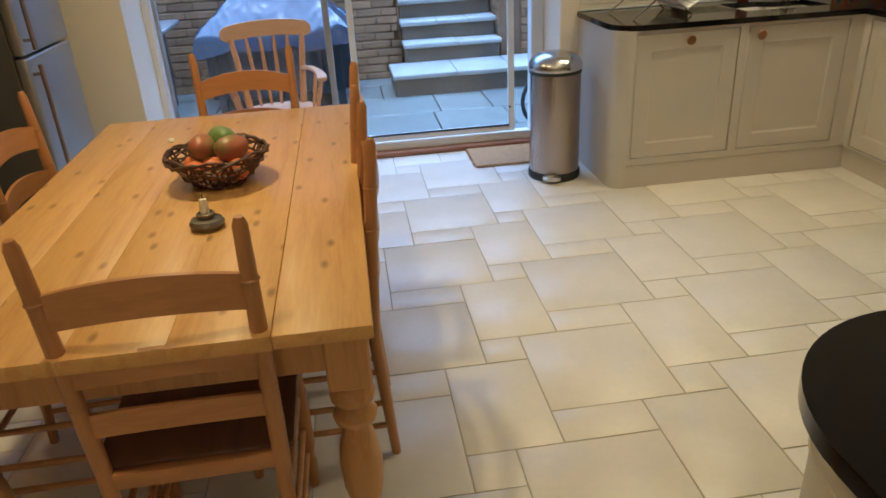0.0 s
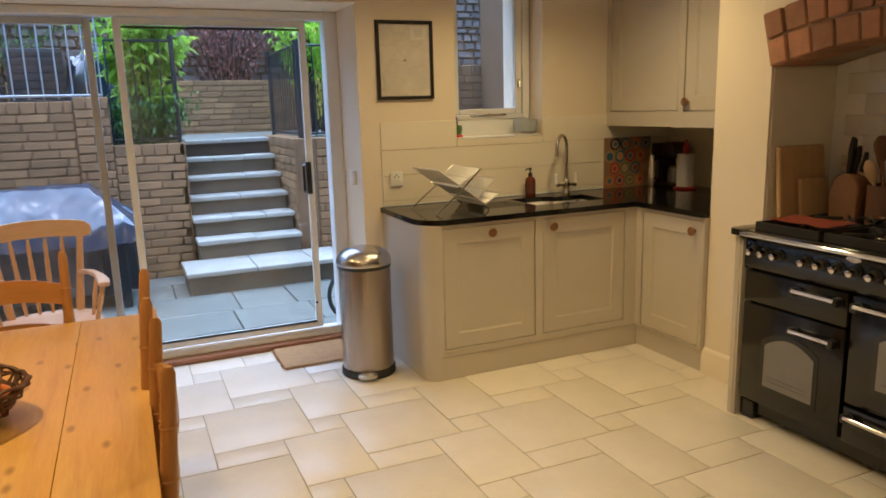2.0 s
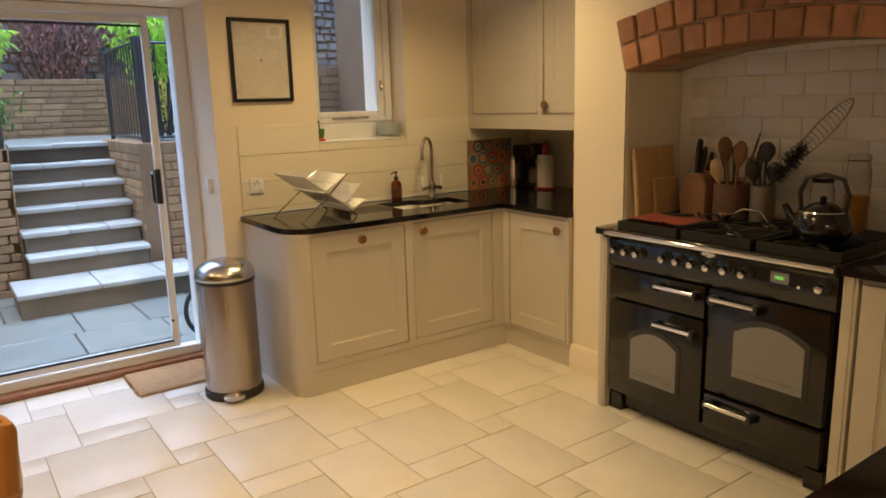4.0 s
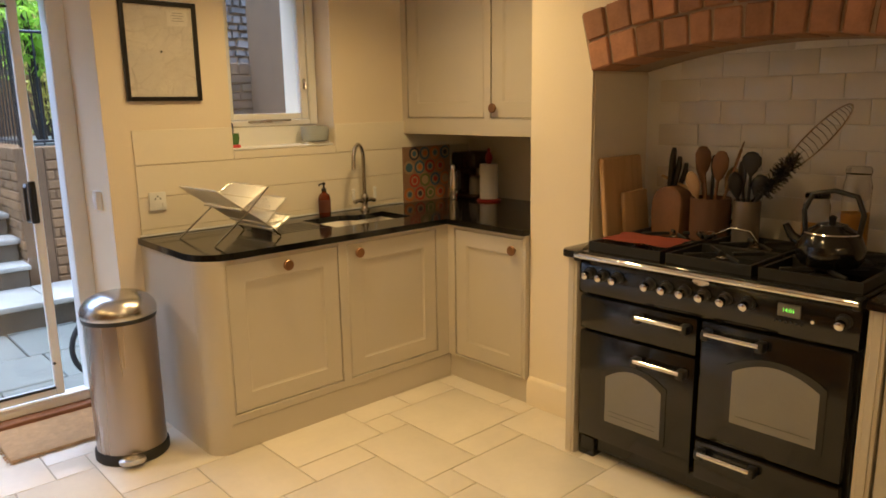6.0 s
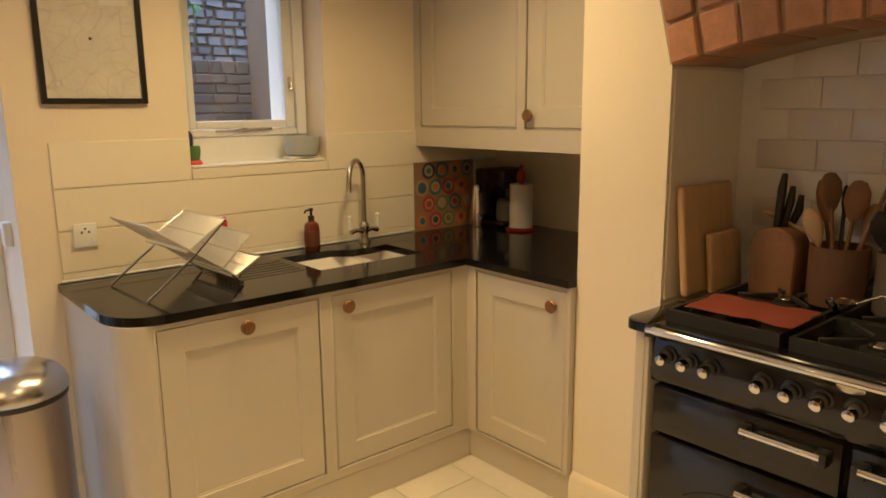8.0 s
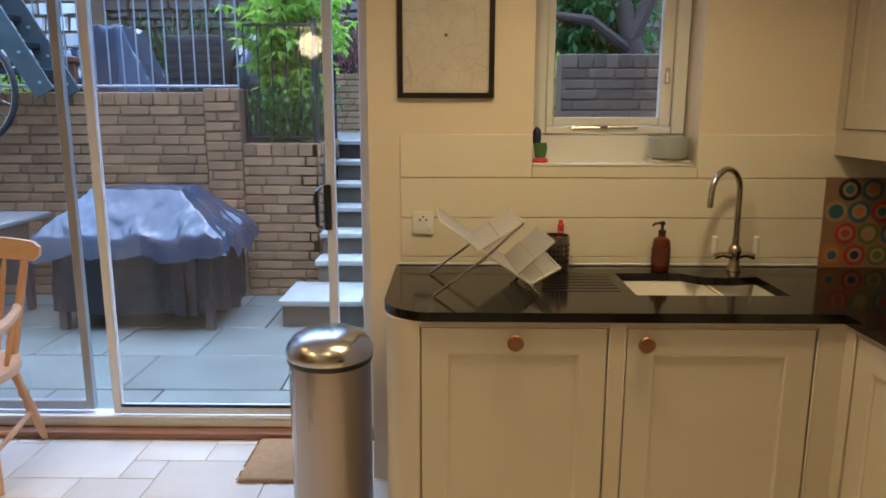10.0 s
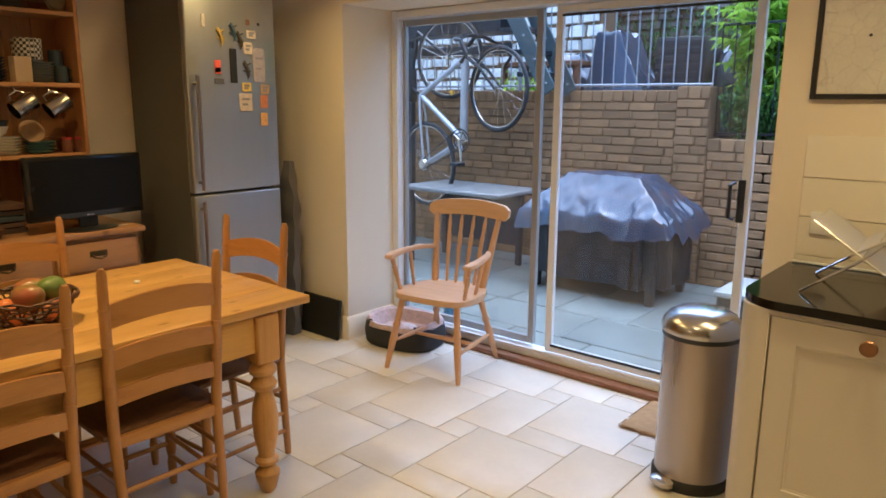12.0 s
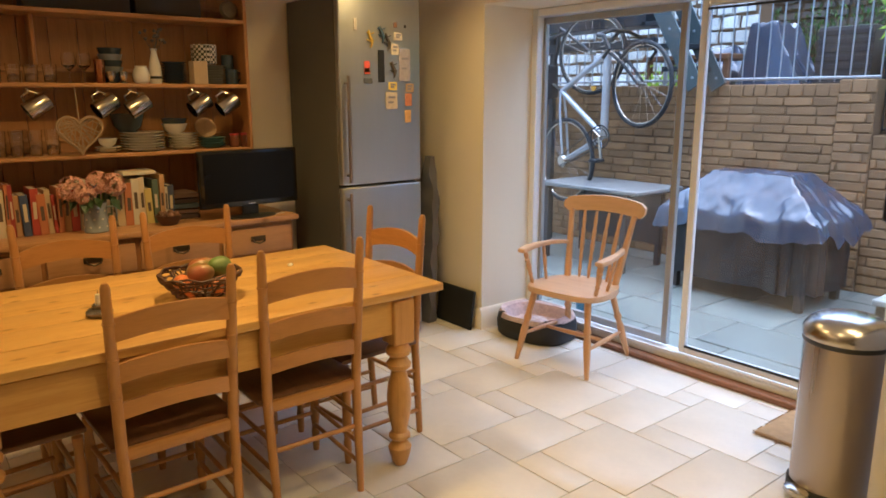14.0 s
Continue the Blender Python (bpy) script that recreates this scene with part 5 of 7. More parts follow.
solo("crumb_shell", lathe(B(), [(0.004, 0), (0.014, 0.004), (0.011, 0.011), (0.003, 0.014)], 10), plain("wax", (0.78, 0.72, 0.56), 0.45), "small white wax stub on the table", "candle", pose(-0.62, 2.82, TZ))

# ---- dog bed by the pier ----
bed = thing("pet_bed", "dark grey oval pet bed lined with pink fleece", "pet bed", pose(-0.83, 4.67, 0, 0, 0, 8))
bm = B()
n = 36
prof = [(0.92, 0.0), (1.0, 0.02), (1.03, 0.09), (0.98, 0.15), (0.90, 0.165), (0.80, 0.15), (0.74, 0.06)]
rows = []
for r, z in prof:
    row = []
    for i in range(n):
        a = 2 * math.pi * i / n
        dip = 0.75 if -2.2 < math.atan2(math.sin(a), math.cos(a)) < -0.9 and z > 0.08 else 1.0
        row.append(bm.verts.new((0.255 * r * math.copysign(abs(math.cos(a)) ** 0.7, math.cos(a)), 0.19 * r * math.copysign(abs(math.sin(a)) ** 0.7, math.sin(a)), z * dip + 0.006 * noise.noise(Vector((a * 3, z * 9, 1))))))
    rows.append(row)
for p, q in zip(rows, rows[1:]):
    for i in range(n):
        bm.faces.new((p[i], p[(i + 1) % n], q[(i + 1) % n], q[i]))
bm.faces.new(rows[0][::-1])
part("bolster", bm, plain("charcoal_fabric", (0.035, 0.034, 0.036), 0.9, bmp=0.4), bed)
bm = B()
rows = []
for r, z in ((0.99, 0.145), (0.92, 0.178), (0.82, 0.17), (0.72, 0.09), (0.5, 0.075), (0.25, 0.08), (0.02, 0.078)):
    rows.append([bm.verts.new((0.255 * r * math.copysign(abs(math.cos(a)) ** 0.7, math.cos(a)), 0.19 * r * math.copysign(abs(math.sin(a)) ** 0.7, math.sin(a)), z * (0.86 if r > 0.7 and -2.3 < math.atan2(math.sin(a), math.cos(a)) < -0.8 else 1) + 0.012 * noise.noise(Vector((math.cos(a) * r * 6, math.sin(a) * r * 6, 3))))) for a in (2 * math.pi * i / n for i in range(n))])
for p, q in zip(rows, rows[1:]):
    for i in range(n):
        bm.faces.new((p[i], p[(i + 1) % n], q[(i + 1) % n], q[i]))
part("fleece_lining", bm, plain("pink_fleece", (0.52, 0.40, 0.38), 0.95, var=0.25, scale=25, bmp=0.8), bed, "pale pink fleece lining")
bm = B()
bmesh.ops.create_icosphere(bm, subdivisions=3, radius=0.08)
for v in bm.verts:
    v.co *= 1 + 0.3 * noise.noise(v.co * 18)
    v.co.z *= 0.45
solo("crumpled_blanket", bm, plain("grey_pink_cloth", (0.46, 0.38, 0.38), 0.95, var=0.3, scale=30, bmp=0.6), "crumpled pink and grey blanket in the pet bed", "blanket", pose(-0.80, 4.62, 0.105))
lb = thing("black_board", "flat black board leaning on the wall", "board", pose(-1.36, 4.385, 0, -8, 0, 0))
part("board", box(B(), (-0.185, 0, 0), (0.185, 0.02, 0.265), 0.003), plain("matt_black_card", (0.008, 0.008, 0.008), 0.8), lb)
bg = thing("ironing_board", "folded ironing board in a grey quilted cover", "ironing board", pose(-1.55, 4.29, 0, -3, 0, 10))
bm = B()
N = 40
rows = []
for i in range(N + 1):
    z = 1.15 * i / N
    w = 0.075 * (1 if z < 0.75 else max(0.25, 1 - ((z - 0.75) / 0.40) ** 1.6 * 0.75)) + 0.006 * math.sin(z * 23)
    d = 0.03 + 0.009 * math.sin(z * 31 + 1)
    rows.append([bm.verts.new((-w, -d, z)), bm.verts.new((w, -d, z)), bm.verts.new((w * 1.02, d, z)), bm.verts.new((-w * 1.02, d, z))])
for p, q in zip(rows, rows[1:]):
    for k in range(4):
        bm.faces.new((p[k], p[(k + 1) % 4], q[(k + 1) % 4], q[k]))
bm.faces.new(rows[0][::-1])
bm.faces.new(rows[-1])
part("cover", bm, plain("grey_quilt", (0.15, 0.145, 0.15), 0.8, bmp=0.5, scale=14), bg)

# ---- fridge freezer ----
FX, FY0, FY1, FH = -1.33, 3.53, 4.105, 2.12
fr_ = thing("fridge_freezer", "tall stainless fridge freezer covered in magnets", "fridge")
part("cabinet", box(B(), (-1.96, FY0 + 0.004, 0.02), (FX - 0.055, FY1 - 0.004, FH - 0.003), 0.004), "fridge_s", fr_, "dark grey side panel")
up = part("door", box(B(), (FX - 0.05, FY0, 1.028), (FX, FY1, FH), 0.012, 3), "fridge", fr_)
lo_ = part("door", box(B(), (FX - 0.05, FY0, 0.08), (FX, FY1, 1.016), 0.012, 3), "fridge", fr_)
for d, z0, z1 in ((up, 1.05, 1.66), (lo_, 0.42, 0.985)):
    bm = B()
    tube(bm, [(FX + 0.04, FY0 + 0.035, z0), (FX + 0.04, FY0 + 0.035, z1)], 0.011, 10)
    for z in (z0 + 0.04, z1 - 0.04):
        tube(bm, [(FX, FY0 + 0.035, z), (FX + 0.04, FY0 + 0.035, z)], 0.008, 8)
    part("handle", bm, "steel", d, "long steel bar handle")
part("plinth", box(B(), (-1.9, FY0 + 0.01, 0), (FX - 0.06, FY1 - 0.01, 0.08)), "black", fr_)
magnets = [("red_card", 0.185, 1.68, 0.038, 0.075, (0.62, 0.10, 0.05)), ("photo_card", 0.185, 1.665, 0.034, 0.03, (0.75, 0.70, 0.6)), ("phone_holder", 0.285, 1.69, 0.044, 0.185, (0.015, 0.015, 0.015)), ("postcard", 0.455, 1.70, 0.082, 0.19, (0.36, 0.32, 0.36)), ("yellow_note", 0.365, 1.575, 0.06, 0.05, (0.70, 0.50, 0.06)), ("shopping_list", 0.355, 1.49, 0.085, 0.10, (0.52, 0.43, 0.33)), ("landscape_photo", 0.49, 1.565, 0.06, 0.055, (0.42, 0.28, 0.14)), ("sunset_photo", 0.48, 1.495, 0.05, 0.075, (0.52, 0.20, 0.07)), ("orange_card", 0.475, 1.395, 0.045, 0.075, (0.66, 0.36, 0.08)), ("small_photo", 0.385, 1.79, 0.055, 0.065, (0.60, 0.52, 0.42)), ("cottage_magnet", 0.41, 1.865, 0.06, 0.045, (0.62, 0.54, 0.44)), ("boat_magnet", 0.19, 1.605, 0.06, 0.03, (0.10, 0.10, 0.11)), ("top_magnet", 0.39, 1.93, 0.024, 0.03, (0.20, 0.10, 0.05)), ("dark_magnet", 0.46, 1.925, 0.016, 0.016, (0.03, 0.02, 0.02)), ("pale_magnet", 0.11, 1.92, 0.022, 0.065, (0.55, 0.50, 0.44))]
for nm, y, z, w, h, col in magnets:
    z += 0.03
    bm = box(B(), (FX + 0.0005, FY0 + y - w / 2, z - h / 2), (FX + 0.006, FY0 + y + w / 2, z + h / 2), 0.002)
    mg = thing("fridge_magnet", nm.replace("_", " ") + " held on the steel fridge door", "magnet", group="magnets on the fridge")
    part("card", bm, plain("mag_" + nm, col, 0.5, var=0.25, scale=40), mg)
    if w > 0.05 and h > 0.04:
        for k in range(2):
            zz = z + h * (0.2 - 0.3 * k)
            bm = box(B(), (FX + 0.006, FY0 + y - w * 0.3, zz - 0.006), (FX + 0.0066, FY0 + y + w * (0.3 - 0.15 * k), zz + 0.006))
            part("printed_bar", bm, plain("print_dark", (0.22, 0.20, 0.24), 0.6), mg)
for nm, y, z, col in (("gecko", 0.21, 1.84, (0.52, 0.36, 0.04)), ("gecko", 0.29, 1.87, (0.05, 0.09, 0.16)), ("lizard", 0.33, 1.83, (0.06, 0.05, 0.04)), ("lizard", 0.37, 1.67, (0.07, 0.06, 0.05))):
    z += 0.03
    g = thing("animal_magnet", nm + " shaped painted magnet on the fridge", "magnet", group="magnets on the fridge")
    bm = B()
    tube(bm, [(FX + 0.008, FY0 + y + 0.012 * math.sin(s * 5), z - 0.05 + 0.10 * s) for s in np.linspace(0, 1, 9)], [0.002, 0.004, 0.006, 0.008, 0.009, 0.009, 0.007, 0.008, 0.004], 8)
    for s in (0.35, 0.75):
        for d in (-1, 1):
            tube(bm, [(FX + 0.008, FY0 + y + 0.012 * math.sin(s * 5), z - 0.05 + 0.1 * s), (FX + 0.007, FY0 + y + d * 0.025, z - 0.045 + 0.1 * s + 0.008)], 0.0035, 6)
    part("body", bm, plain("lizard_%d" % int(col[0] * 100), col, 0.35), g)

# ---- pine dresser ----
DX, DY0, DY1, DZ = -1.50, 1.50, 3.315, 0.868
dr = thing("dresser", "old pine kitchen dresser with open plate shelves", "dresser")
part("worktop", box(B(), (-1.99, DY0 - 0.015, DZ - 0.03), (DX + 0.02, DY1, DZ), 0.008, 2), "dres_y", dr)
bm = B()
box(bm, (-1.99, DY0 + 0.01, 0.06), (DX - 0.02, DY1 - 0.03, DZ - 0.03))
box(bm, (-1.97, DY0 + 0.01, 0.0), (DX - 0.03, DY1 - 0.03, 0.07), 0.004)
part("carcass", bm, "dres", dr)
fw = (DY1 - DY0 - 0.06) / 4
for k in range(4):
    y = DY0 + 0.025 + fw * k
    d = part("drawer", box(B(), (DX - 0.022, y + 0.012, 0.665), (DX, y + fw - 0.012, 0.812), 0.006, 2), "dres_y", dr)
    bm = B()
    yc = y + fw / 2
    tube(bm, [(DX + 0.002, yc - 0.035, 0.745), (DX + 0.022, yc - 0.03, 0.735), (DX + 0.028, yc, 0.727), (DX + 0.022, yc + 0.03, 0.735), (DX + 0.002, yc + 0.035, 0.745)], 0.005, 8)
    box(bm, (DX, yc - 0.045, 0.735), (DX + 0.003, yc + 0.045, 0.765), 0.001)
    part("drop_handle", bm, plain("dark_brass", (0.10, 0.07, 0.035), 0.4, 0.8), d, "dark brass drop handle")
    c = part("cupboard_door", box(B(), (DX - 0.022, y + 0.012, 0.10), (DX - 0.004, y + fw - 0.012, 0.645), 0.004), "dres", dr)
    bm = B()
    r = 0.07
    for a, b in (((y + 0.012, 0.10), (y + 0.012 + r, 0.645)), ((y + fw - 0.012 - r, 0.10), (y + fw - 0.012, 0.645)), ((y + 0.012 + r, 0.10), (y + fw - 0.012 - r, 0.10 + r)), ((y + 0.012 + r, 0.645 - r), (y + fw - 0.012 - r, 0.645))):
        box(bm, (DX - 0.006, *a), (DX + 0.004, *b), 0.002)
    part("door_frame", bm, "dres", c)
RX, RY_0, RY_1 = -1.725, 1.62, 3.165
nb = 11
for k in range(nb):
    w = (RY_1 - RY_0) / nb
    part("back_board", box(B(), (-1.99, RY_0 + w * k + 0.001, DZ), (-1.975, RY_0 + w * (k + 1) - 0.001, 2.36), 0.002), "dres", dr)
for y in (RY_0, RY_1 - 0.022):
    bm = B()
    box(bm, (-1.975, y, 1.235), (RX, y + 0.022, 2.36), 0.004)
    box(bm, (-1.975, y, DZ), (RX - 0.09, y + 0.022, 1.236), 0.004)
    part("side_board", bm, "dres", dr)
SH = (1.255, 1.615, 1.970)
for z in SH:
    part("shelf", box(B(), (-1.975, RY_0 + 0.022, z - 0.022), (RX + 0.004, RY_1 - 0.022, z), 0.004), "dres_y", dr)
    part("plate_rail", box(B(), (-1.965, RY_0 + 0.03, z + 0.06), (-1.955, RY_1 - 0.03, z + 0.08), 0.002), "dres_y", dr)
part("cornice", box(box(B(), (-1.99, RY_0 - 0.03, 2.36), (RX + 0.04, RY_1 + 0.03, 2.40), 0.01, 2), (-1.99, RY_0 - 0.01, 2.33), (RX + 0.015, RY_1 + 0.01, 2.365), 0.006), "dres_y", dr)
part("bracket", box(B(), (-1.97, 2.08, 1.70), (RX - 0.12, 2.10, 1.96), 0.008, 2), "dres", dr)

blue = plain("dark_blue_glaze", (0.045, 0.065, 0.095), 0.25)
grey_g = plain("grey_glaze", (0.22, 0.24, 0.25), 0.3)
white_g = plain("white_glaze", (0.68, 0.64, 0.56), 0.2)
teal_g = plain("teal_glaze", (0.10, 0.20, 0.21), 0.25)
pewter2 = plain("polished_pewter", (0.42, 0.37, 0.30), 0.22, 1.0)
PLATE = lambda r: [(r * 0.55, 0), (r * 0.6, 0.003), (r * 0.97, 0.014), (r, 0.017), (r * 0.96, 0.018), (r * 0.6, 0.007), (0.002, 0.006)]


def plates(y, z, r, n, mat, label, x=-1.83):
    for k in range(n):
        solo("plate", lathe(B(), PLATE(r), 36), mat, label, "plate", pose(x, y, z + 0.0145 * k), "stacked plates on the dresser")
    return z + 0.0145 * n


def bowl(y, z, r, h, mat, label, x=-1.83):
    solo("bowl", lathe(B(), [(r * 0.45, 0), (r * 0.5, 0.004), (r * 0.8, h * 0.35), (r, h), (r * 0.96, h), (r * 0.74, h * 0.38), (0.002, 0.012)], 32), mat, label, "bowl", pose(x, y, z))


def mug(y, z, r, h, mat, label, x=-1.81, m=None, group=""):
    c = thing("mug", label, "mug", m if m is not None else pose(x, y, z), group)
    part("cup", lathe(B(), [(r * 0.9, 0), (r, 0.006), (r, h), (r * 0.92, h), (r * 0.9, 0.008), (0.002, 0.008)], 24), mat, c)
    part("handle", tube(B(), [(0, r * 0.97, h * 0.82), (0, r * 1.55, h * 0.78), (0, r * 1.6, h * 0.4), (0, r * 0.97, h * 0.2)], 0.0055, 8), mat, c)
    return c


z1, z2, z3 = SH[0], SH[1], SH[2]
t_ = plates(2.565, z1, 0.118, 7, white_g, "white dinner plate in a stack of seven")
bowl(2.50, t_, 0.09, 0.10, blue, "large dark blue bowl on the plates", -1.85)
t_ = plates(2.785, z1, 0.085, 6, white_g, "white side plate in a stack of six")
bowl(2.745, t_ + 0.002, 0.07, 0.055, white_g, "white bowl on the side plates")
bowl(2.745, t_ + 0.03, 0.072, 0.055, blue, "dark blue bowl nested in a white bowl")
t_ = plates(2.955, z1, 0.08, 4, teal_g, "teal glazed plate in a stack of four")
solo("bread_board", lathe(B(), [(0.06, 0), (0.062, 0.005), (0.062, 0.018), (0.002, 0.018)], 24), "board", "small round wooden board on the plates", "board", pose(-1.86, 2.93, t_ + 0.05, 0, 62, 0))
for y in (3.075, 3.14):
    j = thing("jam_jar", "small jam jar with a red lid", "jar", pose(-1.79, y, z1), "jam jars on the dresser")
    part("glass", lathe(B(), [(0.024, 0), (0.027, 0.005), (0.027, 0.06), (0.024, 0.068)], 18), plain("preserve", (0.16, 0.06, 0.025), 0.12), j)
    part("lid", lathe(B(), [(0.027, 0.068), (0.028, 0.08), (0.002, 0.082)], 18), red, j, "red lid")
t_ = plates(2.385, z1, 0.07, 2, white_g, "white saucer beside the plates")
bowl(2.385, t_, 0.05, 0.045, white_g, "small white bowl on a saucer")
for k, y in enumerate((1.80, 1.88, 1.96, 2.04, 2.12)):
    solo("tumbler", lathe(B(), [(0.026, 0), (0.028, 0.004), (0.033, 0.13), (0.031, 0.13), (0.026, 0.01), (0.002, 0.01)], 18), "clear", "clear tall drinking glass", "glass", pose(-1.82 + 0.02 * (k % 2), y, z1), "glasses on the dresser")
    solo("tumbler", lathe(B(), [(0.026, 0), (0.028, 0.004), (0.033, 0.09), (0.031, 0.09), (0.026, 0.01), (0.002, 0.01)], 18), "clear", "clear short drinking glass", "glass", pose(-1.80 - 0.02 * (k % 2), y + 0.02, z2), "glasses on the dresser")
for y in (2.23, 2.30):
    solo("wine_glass", lathe(B(), [(0.03, 0), (0.03, 0.003), (0.005, 0.006), (0.004, 0.06), (0.012, 0.068), (0.033, 0.09), (0.034, 0.12), (0.03, 0.15), (0.029, 0.15), (0.032, 0.12), (0.03, 0.09), (0.002, 0.072)], 20), "clear", "clear stemmed wine glass", "glass", pose(-1.80, y, z2), "glasses on the dresser")
solo("copper_beaker", lathe(B(), [(0.02, 0), (0.022, 0.004), (0.028, 0.12), (0.026, 0.12), (0.02, 0.008), (0.002, 0.008)], 20), plain("copper", (0.50, 0.22, 0.09), 0.25, 1.0), "tall copper beaker on the dresser shelf", "cup", pose(-1.80, 2.375, z2))
for k in range(5):
    bowl(2.445, z2 + 0.032 * k, 0.062, 0.055, blue if k % 2 == 0 else grey_g, "blue glazed bowl in a tall stack", -1.86)
for y in (2.415, 2.475):
    solo("egg_cup", lathe(B(), [(0.02, 0), (0.02, 0.004), (0.01, 0.012), (0.021, 0.035), (0.022, 0.06), (0.019, 0.06), (0.002, 0.03)], 18), pewter2, "small pewter cup on the dresser shelf", "cup", pose(-1.755, y, z2))
solo("ginger_jar", lathe(B(), [(0.03, 0), (0.042, 0.012), (0.046, 0.045), (0.036, 0.075), (0.03, 0.085), (0.032, 0.092), (0.002, 0.094)], 24), white_g, "squat cream stoneware jar", "jar", pose(-1.78, 2.575, z2))
vs = thing("bud_vase", "slim white vase with dried grey flowers", "vase", pose(-1.80, 2.655, z2))
part("vase", lathe(B(), [(0.03, 0), (0.034, 0.02), (0.032, 0.09), (0.02, 0.14), (0.014, 0.17), (0.018, 0.185), (0.012, 0.182)], 24), white_g, vs)
part("band", lathe(B(), [(0.0335, 0.022), (0.0342, 0.03), (0.0338, 0.04)], 24, None, False), "black", vs, "black painted band")
bm = B()
rr = random.Random(12)
for k in range(14):
    a = rr.uniform(0, 6.3)
    e = Vector((0.07 * math.cos(a) * rr.random(), 0.09 * math.sin(a) * rr.uniform(0.3, 1), rr.uniform(0.22, 0.29)))
    tube(bm, [(0, 0, 0.16), e * 0.8 + Vector((0, 0, 0.03)), e], 0.0012, 4)
    bmesh.ops.create_icosphere(bm, subdivisions=1, radius=0.010, matrix=Matrix.Translation(e))
part("dried_flowers", bm, plain("dried_flower", (0.17, 0.15, 0.11), 0.9), vs)
plates(2.765, z2, 0.068, 8, blue, "dark blue plate in a stack of eight")
solo("card_box", box(B(), (-0.03, -0.042, 0), (0.03, 0.042, 0.125), 0.002), plain("kraft_card", (0.48, 0.36, 0.22), 0.8), "upright cream card box", "box", pose(-1.78, 2.885, z2, 0, 0, 8))
t_ = plates(2.985, z2, 0.08, 7, grey_g, "grey glazed plate in a stack of seven", -1.84)
m, tn, bn_ = nodes_of("black_white_pattern")
ch = tn.nodes.new("ShaderNodeTexChecker")
tn.links.new(coords(tn, (1, 1, 1), False, (0, 0, 0.78)), ch.inputs["Vector"])
ch.inputs["Scale"].default_value = 70
ch.inputs["Color1"].default_value, ch.inputs["Color2"].default_value = (0.62, 0.58, 0.5, 1), (0.02, 0.02, 0.02, 1)
tn.links.new(ch.outputs[0], bn_.inputs["Base Color"])
bn_.inputs["Roughness"].default_value = 0.3
solo("patterned_pot", lathe(B(), [(0.066, 0), (0.07, 0.006), (0.07, 0.105), (0.066, 0.105), (0.064, 0.01), (0.002, 0.01)], 32), m, "black and white patterned ceramic pot", "pot", pose(-1.84, 2.945, t_ + 0.012))
mug(3.09, z2, 0.036, 0.085, blue, "dark blue mug on the dresser shelf")
mug(3.13, z2, 0.036, 0.085, grey_g, "grey mug on the dresser shelf", -1.87)
solo("mug_stack", lathe(B(), [(0.034, 0), (0.036, 0.005), (0.036, 0.08), (0.033, 0.08), (0.03, 0.01), (0.002, 0.01)], 22), blue, "dark blue beaker resting on the mugs", "cup", pose(-1.85, 3.085, z2 + 0.087))
for k, y in enumerate((1.965, 2.275, 2.435, 2.765, 2.925)):
    mug(y, 0, 0.047, 0.115, pewter2, "pewter tankard hanging from the shelf edge", m=Matrix.Translation((RX + 0.03, y + 0.06, SH[1] - 0.055)) @ pose(0, 0, 0, 122, 0, (0, 8, -6, 4, 0)[k]) @ Matrix.Translation((0, -0.062, -0.05)), group="hanging tankards")
    tube(bm := B(), [(RX - 0.01, y + 0.05, SH[1] - 0.02), (RX + 0.02, y + 0.05, SH[1] - 0.03), (RX + 0.03, y + 0.055, SH[1] - 0.052), (RX + 0.02, y + 0.055, SH[1] - 0.06)], 0.003, 6)
    part("cup_hook", bm, "nickel", dr)
ht = thing("wicker_heart", "white wicker heart hanging on a cord", "decoration", pose(RX + 0.05, 2.225, 1.37))
hp = lambda a, s: (0.0, s * 0.0068 * 16 * math.sin(a) ** 3, s * 0.0068 * (13 * math.cos(a) - 5 * math.cos(2 * a) - 2 * math.cos(3 * a) - math.cos(4 * a)))
bm = B()
rr = random.Random(5)
for s, dx in ((1.0, 0), (0.93, 0.012), (0.95, -0.012)):
    tube(bm, [Vector(hp(a, s)) + Vector((dx, 0, 0)) for a in np.linspace(0, 2 * math.pi, 37)[:-1]], 0.004, 6, True)
for k in range(44):
    a, b = rr.uniform(0, 6.28), rr.uniform(0, 6.28)
    p, q = Vector(hp(a, 0.95)), Vector(hp(b, 0.95))
    dx = rr.choice((-0.015, 0.015))
    tube(bm, [p, (p + q) / 2 + Vector((dx, 0, 0)), q], 0.0026, 5)
part("wickerwork", bm, plain("pale_wicker", (0.36, 0.25, 0.14), 0.7), ht)
part("cord", tube(B(), [(0, 0, 0.03), (-0.02, 0, 0.15), (-0.045, 0, 0.235)], 0.002, 5), plain("string", (0.4, 0.32, 0.22), 0.9), ht)
for y, w, h in ((2.3, 0.5, 0.11), (2.75, 0.35, 0.13)):
    solo("dark_box", box(B(), (-0.08, -w / 2, 0), (0.08, w / 2, h), 0.006), plain("dark_brown_box", (0.03, 0.02, 0.014), 0.6), "dark storage box on the top shelf", "box", pose(-1.86, y, z3))
solo("round_plaque", lathe(B(), [(0.05, 0), (0.055, 0.006), (0.04, 0.016), (0.02, 0.012), (0.002, 0.02)], 24, pose(0, 0, 0.055, 0, 80, 0)), plain("bronze_plaque", (0.16, 0.12, 0.06), 0.5, 0.5), "round bronze ornament on the top shelf", "ornament", pose(-1.80, 3.09, z3))

